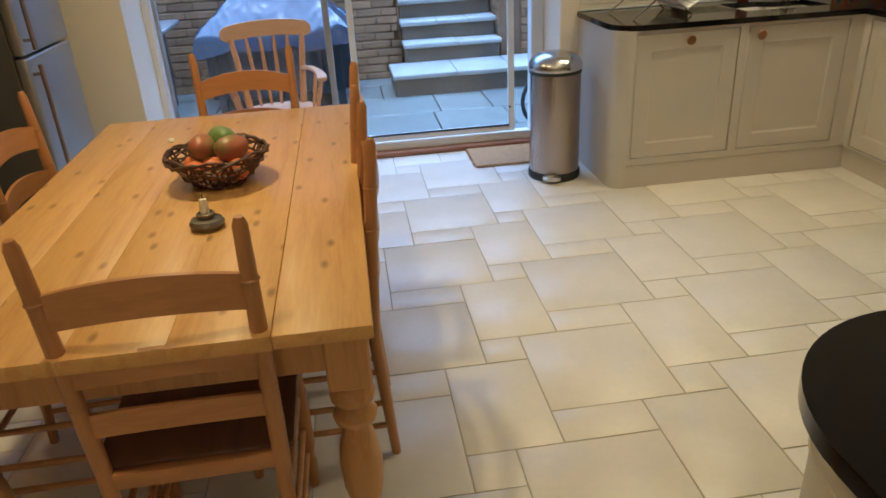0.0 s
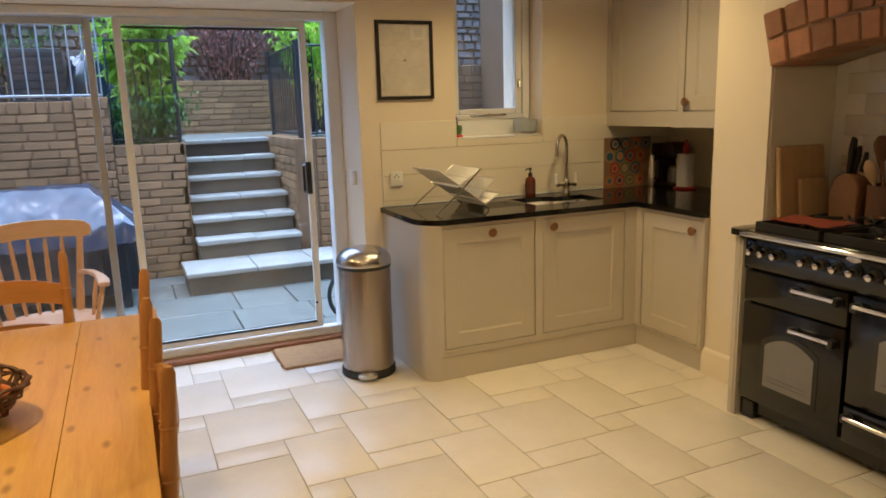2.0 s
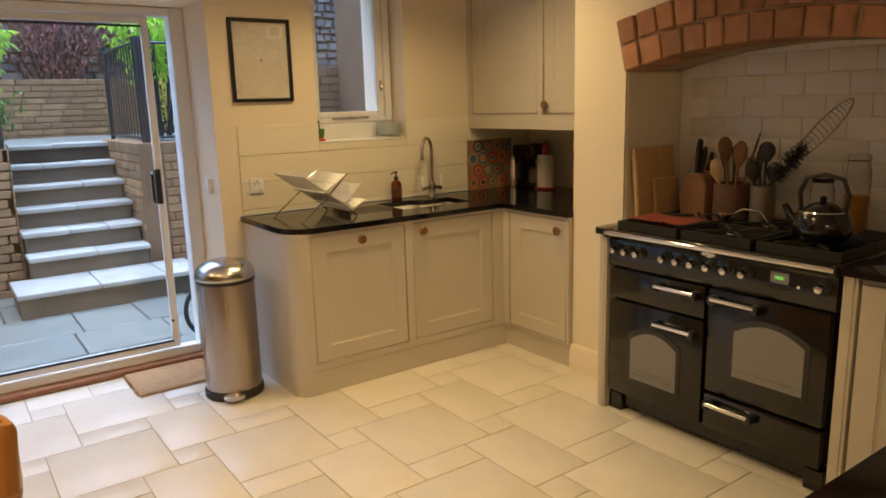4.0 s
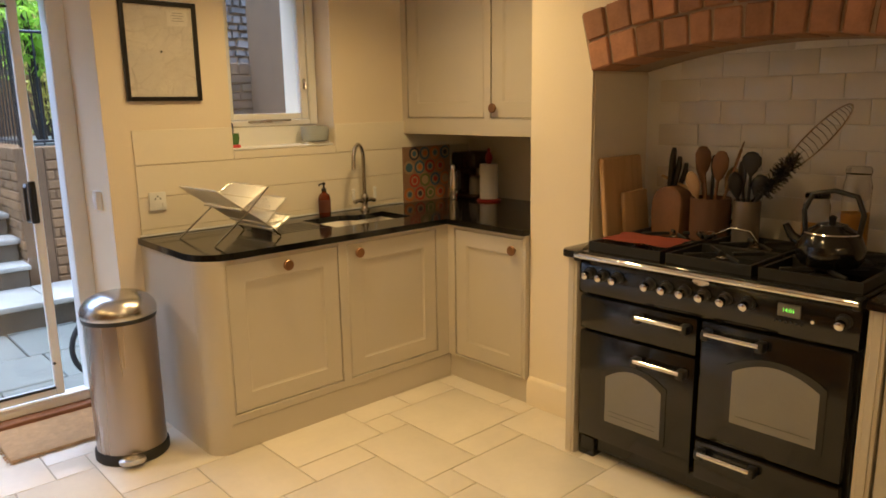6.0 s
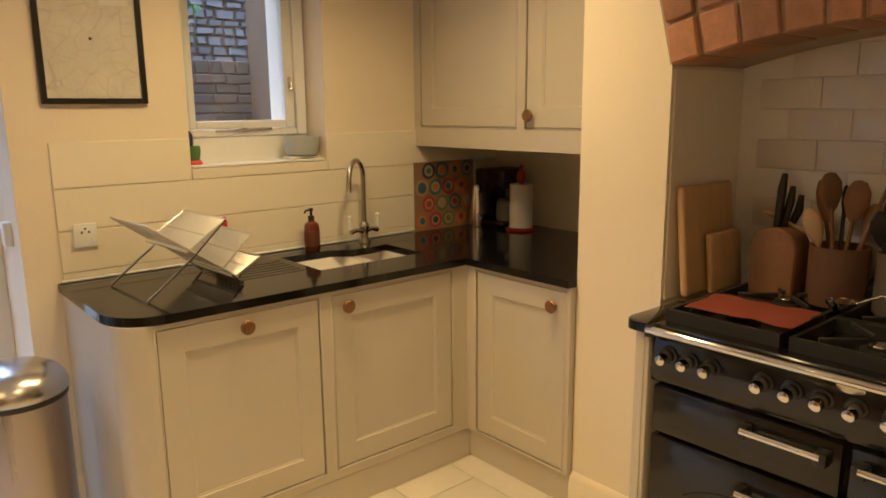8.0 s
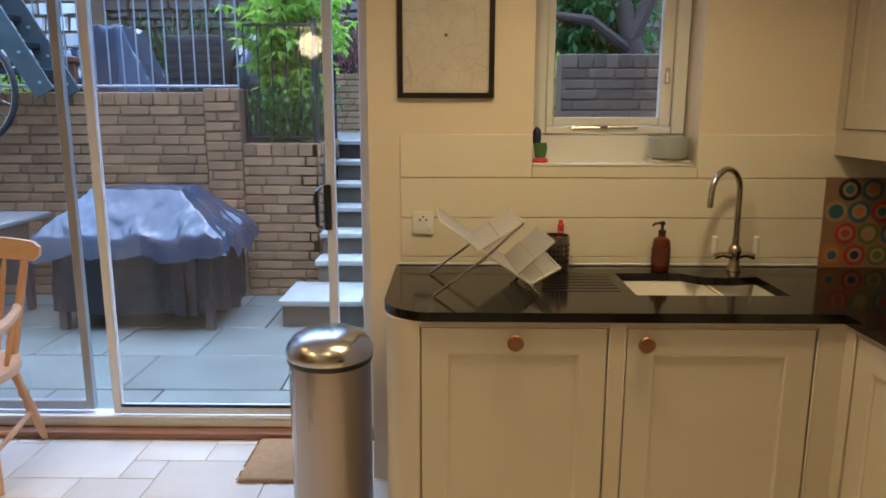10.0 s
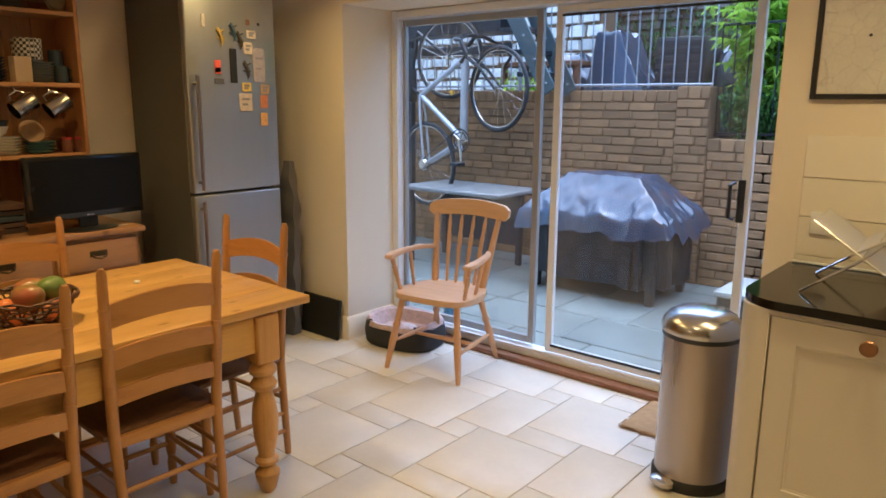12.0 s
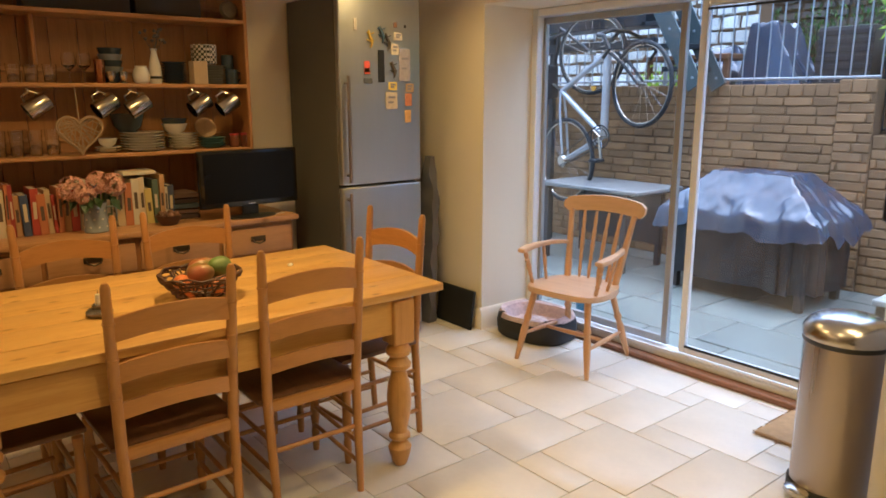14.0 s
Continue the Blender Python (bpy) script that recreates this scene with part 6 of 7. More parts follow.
# books on the dresser top
rr = random.Random(21)
cols = [(0.42, 0.06, 0.03), (0.50, 0.18, 0.06), (0.06, 0.08, 0.18), (0.55, 0.42, 0.24), (0.34, 0.05, 0.04), (0.62, 0.52, 0.36), (0.58, 0.46, 0.12), (0.10, 0.14, 0.10), (0.64, 0.58, 0.46), (0.52, 0.30, 0.12), (0.06, 0.24, 0.06), (0.05, 0.05, 0.07)]
y = 1.72
k = 0
while y < 2.66:
    w = rr.uniform(0.016, 0.042)
    h, dpt = rr.uniform(0.19, 0.265), rr.uniform(0.14, 0.18)
    col = cols[(0, 1, 9, 0, 5, 1, 4, 9, 2, 0, 1, 3)[k % 12]] if y < 2.2 else cols[(8, 5, 6, 7, 9, 8, 2, 10, 7, 5, 3, 1)[k % 12]]
    bk = thing("book", "upright cookery book on the dresser top", "book", pose(-1.79, y + w / 2, DZ, rr.uniform(-2, 2), 0, 0), "row of books")
    part("cover", box(box(box(B(), (-dpt / 2, -w / 2, 0), (dpt / 2, -w / 2 + 0.002, h)), (-dpt / 2, w / 2 - 0.002, 0), (dpt / 2, w / 2, h)), (dpt / 2 - 0.003, -w / 2, 0), (dpt / 2, w / 2, h), 0.001), plain("book_%d_%d_%d" % tuple(int(c * 99) for c in col), col, 0.55), bk)
    part("pages", box(B(), (-dpt / 2 + 0.004, -w / 2 + 0.002, 0.004), (dpt / 2 - 0.004, w / 2 - 0.002, h - 0.004)), plain("page_edges", (0.6, 0.53, 0.4), 0.9), bk)
    part("title_bar", box(B(), (dpt / 2, -w * 0.22, h * 0.35), (dpt / 2 + 0.0006, w * 0.22, h * rr.uniform(0.6, 0.85))), plain("title_pale" if sum(col) < 0.7 else "title_dark", (0.6, 0.5, 0.34) if sum(col) < 0.7 else (0.10, 0.07, 0.06), 0.6), bk, "bar of unreadable lettering")
    y += w + 0.001
    k += 1
solo("flat_book", box(B(), (-0.08, -0.085, 0), (0.08, 0.085, 0.02), 0.002), plain("book_pale", (0.66, 0.58, 0.44), 0.6), "pale book lying across the upright ones", "book", pose(-1.79, 2.50, DZ + 0.267))
stk = thing("paper_stack", "stack of dark folders beside the books", "papers", pose(-1.82, 2.74, DZ))
for k in range(5):
    part("folder", box(B(), (-0.10, -0.075, 0.03 * k), (0.10 - 0.01 * (k % 2), 0.075, 0.03 * k + 0.026), 0.003), plain("folder_%d" % (k % 3), ((0.05, 0.03, 0.025), (0.12, 0.07, 0.05), (0.05, 0.07, 0.10))[k % 3], 0.6), stk)

jug = thing("flower_jug", "grey spotted enamel jug of pink hydrangeas", "flowers", pose(-1.63, 2.245, DZ))
part("jug", lathe(B(), [(0.058, 0), (0.062, 0.005), (0.055, 0.09), (0.052, 0.125), (0.06, 0.15), (0.056, 0.15), (0.048, 0.12), (0.002, 0.01)], 32), plain("grey_enamel", (0.27, 0.30, 0.33), 0.25), jug)
part("handle", tube(B(), [(0.0, 0.053, 0.125), (0, 0.10, 0.12), (0, 0.10, 0.05), (0, 0.058, 0.03)], 0.006, 8), plain("grey_enamel", (0.27, 0.30, 0.33), 0.25), jug)
bm = B()
for i in range(3):
    for j in range(9):
        a = 2 * math.pi * (j + 0.5 * (i % 2)) / 9
        z = 0.03 + 0.04 * i
        r = 0.0615 - 0.075 * z * 1.0 * 0.9 + 0.0006
        lathe(bm, [(0.005, 0), (0.005, 0.0012)], 8, Matrix.Translation((r * math.cos(a), r * math.sin(a), z)) @ pose(0, 0, 0, 0, 90, math.degrees(a)))
part("spots", bm, white_g, jug, "white painted spots")
rr = random.Random(31)
for c, r in (((0.01, -0.10, 0.23), 0.062), ((0.03, 0.02, 0.255), 0.055), ((0.0, 0.10, 0.235), 0.058), ((0.05, -0.05, 0.20), 0.05)):
    bm = B()
    for k in range(95):
        d = Vector((rr.gauss(0, 1), rr.gauss(0, 1), rr.gauss(0, 1))).normalized()
        q = d.to_track_quat("Z", "Y").to_matrix().to_4x4()
        for p in range(4):
            mm = Matrix.Translation(Vector(c) + d * r) @ q @ pose(0, 0, 0, 0, 0, 90 * p + rr.uniform(-20, 20))
            vs_ = [bm.verts.new(mm @ Vector(v)) for v in ((0, 0, -0.004), (0.007, -0.006, 0.001), (0.015, 0, 0.003), (0.007, 0.006, 0.001))]
            bm.faces.new(vs_)
    part("flower_head", bm, plain("peach_petal", (0.66, 0.36, 0.27), 0.7, var=0.2, scale=40), jug, "pink hydrangea head")
bm = B()
for k in range(16):
    a = rr.uniform(0, 6.3)
    mm = Matrix.Translation((0.02 + 0.05 * math.cos(a), 0.08 * math.sin(a), rr.uniform(0.15, 0.2))) @ pose(0, 0, 0, rr.uniform(-40, 40), rr.uniform(10, 60), math.degrees(a))
    L, w = rr.uniform(0.06, 0.09), 0.026
    v = [bm.verts.new(mm @ Vector(p)) for p in ((0, 0, 0), (L * 0.4, -w, 0.008), (L, 0, -0.012), (L * 0.4, w, 0.008), (L * 0.45, 0, -0.004))]
    bm.faces.new((v[0], v[1], v[4]))
    bm.faces.new((v[1], v[2], v[4]))
    bm.faces.new((v[2], v[3], v[4]))
    bm.faces.new((v[3], v[0], v[4]))
part("leaves", bm, plain("hydrangea_leaf", (0.035, 0.07, 0.025), 0.5, var=0.25), jug)
pb = thing("pine_cone_bowl", "small dark bowl of pine cones and shells", "bowl", pose(-1.60, 2.60, DZ))
part("bowl", lathe(B(), [(0.04, 0), (0.045, 0.005), (0.065, 0.04), (0.07, 0.055), (0.066, 0.055), (0.06, 0.03), (0.002, 0.012)], 24), twig, pb)
bm = B()
for k in range(12):
    bmesh.ops.create_icosphere(bm, subdivisions=2, radius=rr.uniform(0.012, 0.02), matrix=Matrix.Translation((rr.uniform(-0.04, 0.04), rr.uniform(-0.04, 0.04), rr.uniform(0.045, 0.065))))
part("cones", bm, plain("nut_brown", (0.16, 0.075, 0.04), 0.6, var=0.4, scale=40), pb)

tv = thing("television", "small black flat television on its stand", "television", pose(-1.585, 3.065, DZ, 0, 0, 3))
part("screen_case", box(B(), (-0.025, -0.30, 0.065), (0.018, 0.30, 0.385), 0.008, 2), plain("gloss_black", (0.010, 0.010, 0.011), 0.14), tv)
part("screen", box(B(), (0.018, -0.278, 0.095), (0.0192, 0.278, 0.368)), plain("dark_screen", (0.005, 0.005, 0.006), 0.2, spec=0.2), tv, "switched-off dark screen")
part("badge", box(B(), (0.018, -0.02, 0.075), (0.0195, 0.02, 0.082)), "nickel", tv, "small pale badge")
part("neck", box(B(), (-0.02, -0.05, 0.012), (0.0, 0.05, 0.08), 0.005), "black", tv)
part("foot", lathe(B(), [(0.12, 0), (0.12, 0.006), (0.08, 0.012), (0.002, 0.014)], 32, Matrix.Diagonal((0.75, 1.25, 1, 1))), "black", tv)
solo("remote_cable", tube(B(), [(0, 0, 0.004), (0.03, 0.04, 0.004), (0.02, 0.09, 0.004), (-0.03, 0.12, 0.004)], 0.003, 6), white_g, "white cable behind the television", "cable", pose(-1.58, 3.17, DZ))

# pendant globe over the far end of the room, seen in the door glass
pl = thing("pendant_light", "round glass pendant light on a short cord", "lamp", pose(-0.11, -1.18, 0))
part("cord", tube(B(), [(0, 0, 2.40), (0, 0, 2.5)], 0.004, 6), "black", pl)
part("globe", lathe(B(), [(0.02, 2.44), (0.10, 2.415), (0.145, 2.36), (0.155, 2.30), (0.14, 2.23), (0.09, 2.17), (0.003, 2.145)], 28, None, False), glow("lamp_glass", (1.0, 0.62, 0.26), 8.0), pl, "glowing opal globe")

# ---- garden ----
GZ, TERR = -0.03, 1.22
struct("ground", box(B(), (-40, YO, -0.6), (40, 60, GZ - 0.03)), "soil", "dark ground beneath the patio")
patio = tagged(new("patio"), "wet grey flagstone patio", "patio", "", "structure")
rr = random.Random(3)
y = YO + 0.005
while y < 7.6:
    d = rr.uniform(0.42, 0.62)
    x = -3.64 + rr.uniform(0, 0.2)
    while x < 3.4:
        w = rr.choice((0.45, 0.6, 0.75, 0.9))
        part("flagstone", box(B(), (x + 0.005, y + 0.005, GZ - 0.03), (x + w - 0.005, min(y + d, 7.62) - 0.005, GZ + rr.uniform(-0.003, 0.003)), 0.006), "flag", patio)
        x += w
    y += d
struct("ground_terrace_left", box(B(), (-8, 7.66, GZ), (0.6, 11.0, TERR - 0.04)), "soil", "raised garden terrace")
struct("ground_terrace_right", box(B(), (1.68, 7.66, GZ), (8, 11.0, TERR - 0.04)), "soil", "raised garden terrace")
struct("ground_terrace_back", box(B(), (0.6, 8.62, GZ), (1.68, 11.0, TERR - 0.04)), "soil", "raised garden terrace")
struct("ground_bank", box(B(), (-12, 11.12, GZ), (12, 11.75, 1.9)), "soil", "planted bank behind the terrace")
pav = tagged(new("pavement_terrace"), "worn paving of the upper terrace", "pavement", "", "structure")
for i in range(5):
    for j in range(4):
        part("flagstone", box(B(), (-1.2 + 0.8 * i + 0.005, 8.65 + 0.58 * j + 0.005, TERR - 0.04), (-0.4 + 0.8 * i - 0.005, 9.23 + 0.58 * j - 0.005, TERR), 0.006), "flag", pav)

steps = tagged(new("garden_steps"), "sandstone garden steps with dark brown risers", "steps", "", "structure")
SY = (6.66, 7.22, 7.47, 7.75, 8.03, 8.32, 8.60)
for k, y in enumerate(SY):
    z = 0.17 + 0.175 * k
    x0, x1 = (0.44, 1.86) if k == 0 else (0.60, 1.575)
    y1 = SY[k + 1] + 0.02 if k < 6 else 8.95
    # risers are a much darker brown than the treads
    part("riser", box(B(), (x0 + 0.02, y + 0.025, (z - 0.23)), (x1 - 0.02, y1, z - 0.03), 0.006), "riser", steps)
    cut = sorted([x0, x1] + [x0 + (x1 - x0) * f for f in ((0.42, 0.78), (0.55,), (0.38, 0.7), (0.5,), (0.62,), (0.33, 0.66), (0.48,))[k]])
    for a, b in zip(cut, cut[1:]):
        part("tread", box(B(), (a + 0.003, y - 0.012 + rr.uniform(-0.006, 0.006), z - 0.042), (b - 0.003, y1, z + rr.uniform(-0.004, 0.004)), 0.01, 2), "step", steps)

# covered barbecue table
rr = random.Random(9)
cov = thing("covered_table", "garden table under a shiny crumpled blue tarpaulin", "table", pose(-0.545, 6.9, GZ))
NX, NY = 120, 76


def ridge(x, y, z):
    return 0.55 - 1.9 * abs(noise.noise(Vector((x, y, z))))


def cover_point(u, v):
    """A sheet flung over a lump: flat crown, sloping shoulders, creases that run to a ragged hem."""
    e = max(abs(u) ** 1.15, abs(v))
    a = math.atan2(v, u)
    drop = max(0.0, e - 0.40) / 0.60
    z = 0.98 - 0.36 * drop ** 0.9
    z += (0.034 * ridge(u * 2.9 + 1.3, v * 2.4, 1.7) + 0.014 * ridge(u * 7.5, v * 6.0, 4.1)) * (0.5 + 0.6 * drop)
    z += 0.030 * ridge(math.cos(a) * 4.2, math.sin(a) * 4.2, 7.0 + e * 0.6) * drop + 0.0035 * noise.noise(Vector((u * 19, v * 15, 2)))
    x, y = u * 0.715, v * 0.46
    if e > 0.9:
        k = (e - 0.9) / 0.1
        z -= k * (0.05 + 0.10 * max(0.0, 0.4 + noise.noise(Vector((math.cos(a) * 2.2, math.sin(a) * 2.2, 3)))))
        x, y = x * (1 - 0.03 * k), y * (1 - 0.04 * k)
    return x, y, z


bm = B()
grid = [[bm.verts.new(cover_point(2 * i / NX - 1, 2 * j / NY - 1)) for j in range(NY + 1)] for i in range(NX + 1)]
for i in range(NX):
    for j in range(NY):
        bm.faces.new((grid[i][j], grid[i + 1][j], grid[i + 1][j + 1], grid[i][j + 1]))
part("cover", bm, "tarp", cov)
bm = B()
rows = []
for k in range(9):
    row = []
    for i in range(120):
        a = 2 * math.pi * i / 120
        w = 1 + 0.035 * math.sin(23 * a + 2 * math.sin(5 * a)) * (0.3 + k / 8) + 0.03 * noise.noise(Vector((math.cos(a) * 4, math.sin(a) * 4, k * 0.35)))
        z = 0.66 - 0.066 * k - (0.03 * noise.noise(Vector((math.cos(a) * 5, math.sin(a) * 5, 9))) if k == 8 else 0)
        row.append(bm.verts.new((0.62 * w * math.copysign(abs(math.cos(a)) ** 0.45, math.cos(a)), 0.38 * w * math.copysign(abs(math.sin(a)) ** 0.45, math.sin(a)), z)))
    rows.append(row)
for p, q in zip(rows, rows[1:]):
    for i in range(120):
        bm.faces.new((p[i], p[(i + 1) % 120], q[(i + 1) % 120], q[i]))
# far darker than the sheet: shade of the hanging sides is in the colour
part("skirt", bm, plain("tarp_skirt_shade", (0.010, 0.011, 0.015), 0.38, bmp=0.3), cov, "lower cover hanging in pleats, side shade put into its dark colour")
dkw = plain("weathered_dark_wood", (0.045, 0.038, 0.034), 0.7)
for x in (-0.52, 0.52):
    for y in (-0.30, 0.30):
        part("leg", box(B(), (x - 0.03, y - 0.03, 0), (x + 0.03, y + 0.03, 0.62), 0.004), dkw, cov)

side = thing("side_table", "grey garden side table below the bicycle", "table", pose(-1.95, 6.85, GZ))
part("top", box(B(), (-0.65, -0.35, 0.72), (0.52, 0.35, 0.76), 0.01), plain("grey_slate_top", (0.20, 0.20, 0.19), 0.45), side)
for x in (-0.58, 0.35):
    for y in (-0.28, 0.25):
        part("leg", box(B(), (x - 0.025, y - 0.025, 0), (x + 0.025, y + 0.025, 0.72), 0.003), dkw, side)
part("shelf_panel", box(B(), (-0.62, 0.24, 0.2), (0.39, 0.26, 0.72)), dkw, side)
solo("water_bottle", lathe(B(), [(0.05, 0), (0.055, 0.01), (0.055, 0.2), (0.03, 0.24), (0.02, 0.26)], 20), plain("blue_plastic", (0.03, 0.16, 0.30), 0.3), "blue plastic container on the patio", "bottle", pose(-0.92, 5.25, GZ))


# ---- bicycles hung on the wall of the yard ----
def wheel(parent, c, r, tilt=0, rim="nickel"):
    w = part("wheel", tube(B(), [(r * math.cos(a), 0, r * math.sin(a)) for a in np.linspace(0, 2 * math.pi, 49)[:-1]], 0.016, 8, True), "rubber", parent, "", pose(*c, 0, 0, tilt))
    part("rim", tube(B(), [(0.945 * r * math.cos(a), 0, 0.945 * r * math.sin(a)) for a in np.linspace(0, 2 * math.pi, 49)[:-1]], 0.007, 6, True), rim, w)
    bm = B()
    for k in range(20):
        a = 2 * math.pi * k / 20
        tube(bm, [(0.02 * math.cos(a + 1.2), 0.015 * (-1) ** k, 0.02 * math.sin(a + 1.2)), (0.94 * r * math.cos(a), 0, 0.94 * r * math.sin(a))], 0.0012, 3)
    part("spokes", bm, "nickel", w)
    part("hub", tube(B(), [(0, -0.04, 0), (0, 0.04, 0)], 0.016, 10), "nickel", w)
    return w


silver = plain("silver_paint", (0.50, 0.51, 0.53), 0.3, 0.6)
bk = thing("bicycle", "silver bicycle hung upright below the steel stair", "bicycle", pose(-0.518, 6.948, -0.423) @ Matrix.Scale(1.277, 4))
wheel(bk, (-0.985, 0.0, 1.62), 0.292, -11)
wheel(bk, (-1.676, 0.0, 1.037), 0.32, -8)
P_ = {"bb": (-1.30, 0, 1.24), "head": (-1.295, 0, 1.85), "headt": (-1.275, 0, 1.93), "seat": (-1.736, 0, 1.577), "rear": (-1.676, 0, 1.037), "front": (-0.985, 0, 1.62)}
for a, b, r in (("bb", "head", 0.03), ("head", "seat", 0.02), ("seat", "bb", 0.021)):
    part("frame_tube", tube(B(), [P_[a], P_[b]], r, 12), silver, bk)
for a, r in (("bb", 0.012), ("seat", 0.009)):
    for y in (-0.035, 0.035):
        p, q = Vector(P_[a]), Vector(P_["rear"])
        part("stay", tube(B(), [p + Vector((0, y * 0.5, 0)), p.lerp(q, 0.3) + Vector((0, y, 0)), q + Vector((0, y, 0))], r, 8), silver, bk)
for y in (-0.045, 0.045):
    part("fork", tube(B(), [(-1.255, y, 1.86), (-1.12, y, 1.765), P_["front"][:1] + (y,) + P_["front"][2:]], [0.015, 0.013, 0.009], 8), "black", bk)
part("chainring", tube(B(), [(-1.30 + 0.085 * math.cos(a), -0.045, 1.24 + 0.085 * math.sin(a)) for a in np.linspace(0, 2 * math.pi, 29)[:-1]], 0.006, 6, True), "black", bk)
part("chainring", tube(B(), [(-1.30 + 0.06 * math.cos(a), -0.04, 1.24 + 0.06 * math.sin(a)) for a in np.linspace(0, 2 * math.pi, 25)[:-1]], 0.005, 6, True), "black", bk)
bm = B()
for k in range(5):
    a = 2 * math.pi * k / 5
    tube(bm, [(-1.30, -0.045, 1.24), (-1.30 + 0.08 * math.cos(a), -0.045, 1.24 + 0.08 * math.sin(a))], 0.006, 5)
tube(bm, [(-1.30, -0.055, 1.24), (-1.27, -0.06, 1.07)], [0.013, 0.010], 8)
part("crank", bm, "nickel", bk)
part("pedal", box(B(), (-1.31, -0.16, 1.055), (-1.23, -0.06, 1.08), 0.006), "black", bk)
part("chain", tube(B(), [(-1.33, -0.045, 1.16), (-1.50, -0.045, 1.07), (-1.676, -0.045, 1.0), (-1.71, -0.045, 1.037), (-1.68, -0.045, 1.075), (-1.50, -0.045, 1.20), (-1.34, -0.045, 1.315)], 0.005, 6), "iron", bk)
part("sprocket", lathe(B(), [(0.045, -0.01), (0.05, 0.0), (0.03, 0.02)], 20, pose(-1.676, -0.04, 1.037, 90)), "nickel", bk)
bm = B()
tube(bm, [(-1.736, 0, 1.577), (-1.83, 0, 1.63)], 0.013, 8)
box(bm, (-1.88, -0.065, 1.52), (-1.83, 0.065, 1.78), 0.02, 2)
part("saddle", bm, "black", bk)
bm = B()
tube(bm, [(-1.275, 0, 1.93), (-1.20, 0, 2.0)], 0.015, 8)
tube(bm, [(-1.19, -0.25, 1.96), (-1.19, -0.1, 2.0), (-1.19, 0.1, 2.0), (-1.19, 0.25, 1.96)], 0.014, 8)
for sgn in (-1, 1):
    tube(bm, [(-1.19, 0.25 * sgn, 1.96), (-1.12, 0.27 * sgn, 1.95), (-1.07, 0.27 * sgn, 1.86), (-1.12, 0.27 * sgn, 1.80)], 0.014, 8)
part("handlebar", bm, "black", bk)
part("cable", tube(B(), [(-1.19, -0.2, 1.98), (-1.05, -0.16, 2.04), (-1.02, -0.1, 1.90), (-1.2, -0.03, 1.84)], 0.004, 6), "black", bk)
bk2 = thing("bicycle", "dark bicycle hung behind the silver one", "bicycle", pose(-0.51, 7.06, -0.42) @ Matrix.Scale(1.25, 4))
wheel(bk2, (-1.56, 0, 1.90), 0.305, 4)
wheel(bk2, (-2.35, 0, 1.55), 0.305, 4)
for a, b, r in (((-1.56, 0, 1.90), (-1.90, 0, 2.11), 0.014), ((-1.90, 0, 2.11), (-2.0, 0, 1.58), 0.018), ((-2.0, 0, 1.58), (-2.35, 0, 1.55), 0.014), ((-1.84, 0, 2.07), (-2.28, 0, 1.98), 0.018)):
    part("frame_tube", tube(B(), [a, b], r, 8), "black", bk2)
part("reflector", lathe(B(), [(0.022, 0), (0.022, 0.012), (0.003, 0.013)], 14, pose(-1.5, -0.03, 1.63, 90)), plain("amber_reflector", (0.55, 0.30, 0.03), 0.25), bk2, "amber wheel reflector")
for x, y0, y1, z0, z1, lab in ((-1.775, 7.10, 6.948, 2.02, 1.99, "silver"), (-2.46, 7.12, 7.06, 2.24, 2.32, "dark")):
    hook = thing("bike_hook", "black steel hook holding the %s bicycle wheel" % lab, "hook")
    part("shank", tube(B(), [(x, y0 + 0.04, z0), (x, y0, z0 + 0.02), (x, y1, z1 + 0.03), (x, y1 - 0.03, z1 + 0.01)], 0.010, 8), "rail", hook)
    part("plate", box(B(), (x - 0.03, y0 - 0.012, z0 - 0.03), (x + 0.03, y0, z0 + 0.05), 0.003), "rail", hook)
w3 = thing("loose_wheel", "small bicycle wheel leaning beside the door", "wheel", pose(1.50, 5.35, GZ + 0.205, 0, 0, 12))
wheel(w3, (0, 0, 0), 0.19)

# ---- steel stair to the floor above ----
fs = thing("fire_stair", "dark steel outside stair with grey stringers", "stair", pose(0, 7.15, 0))
grey_s = plain("grey_green_steel", (0.08, 0.10, 0.10), 0.5, 0.3)
for y in (-0.04, 0.34):
    bm = B()
    prism(bm, [(-1.27, 1.66), (-1.40, 1.58), (-2.35, 3.2), (-2.20, 3.3)], y, y + 0.02, Matrix(((1, 0, 0, 0), (0, 0, 1, 0), (0, 1, 0, 0), (0, 0, 0, 1))))
    s = part("stringer", bm, grey_s, fs)
    bm = B()
    for k in range(6):
        lathe(bm, [(0.012, 0), (0.012, 0.012), (0.004, 0.014)], 8, pose(-1.36 - 0.13 * k, y, 1.70 + 0.215 * k, 90))
    part("bolts", bm, "galv", s)
for k in range(8):
    x, z = -1.42 - 0.125 * k, 1.76 + 0.205 * k
    part("tread", box(B(), (x - 0.28, -0.02, z), (x, 0.34, z + 0.045), 0.004), "rail", fs)
part("landing", box(B(), (-3.3, -0.02, 2.18), (-1.9, 0.34, 2.30), 0.005), "rail", fs)
part("landing_edge", box(B(), (-3.3, -0.06, 1.98), (-1.75, -0.02, 2.06), 0.005), "rail", fs)
part("support_post", box(B(), (-3.2, 0.1, GZ), (-3.14, 0.16, 2.2), 0.003), "rail", fs)


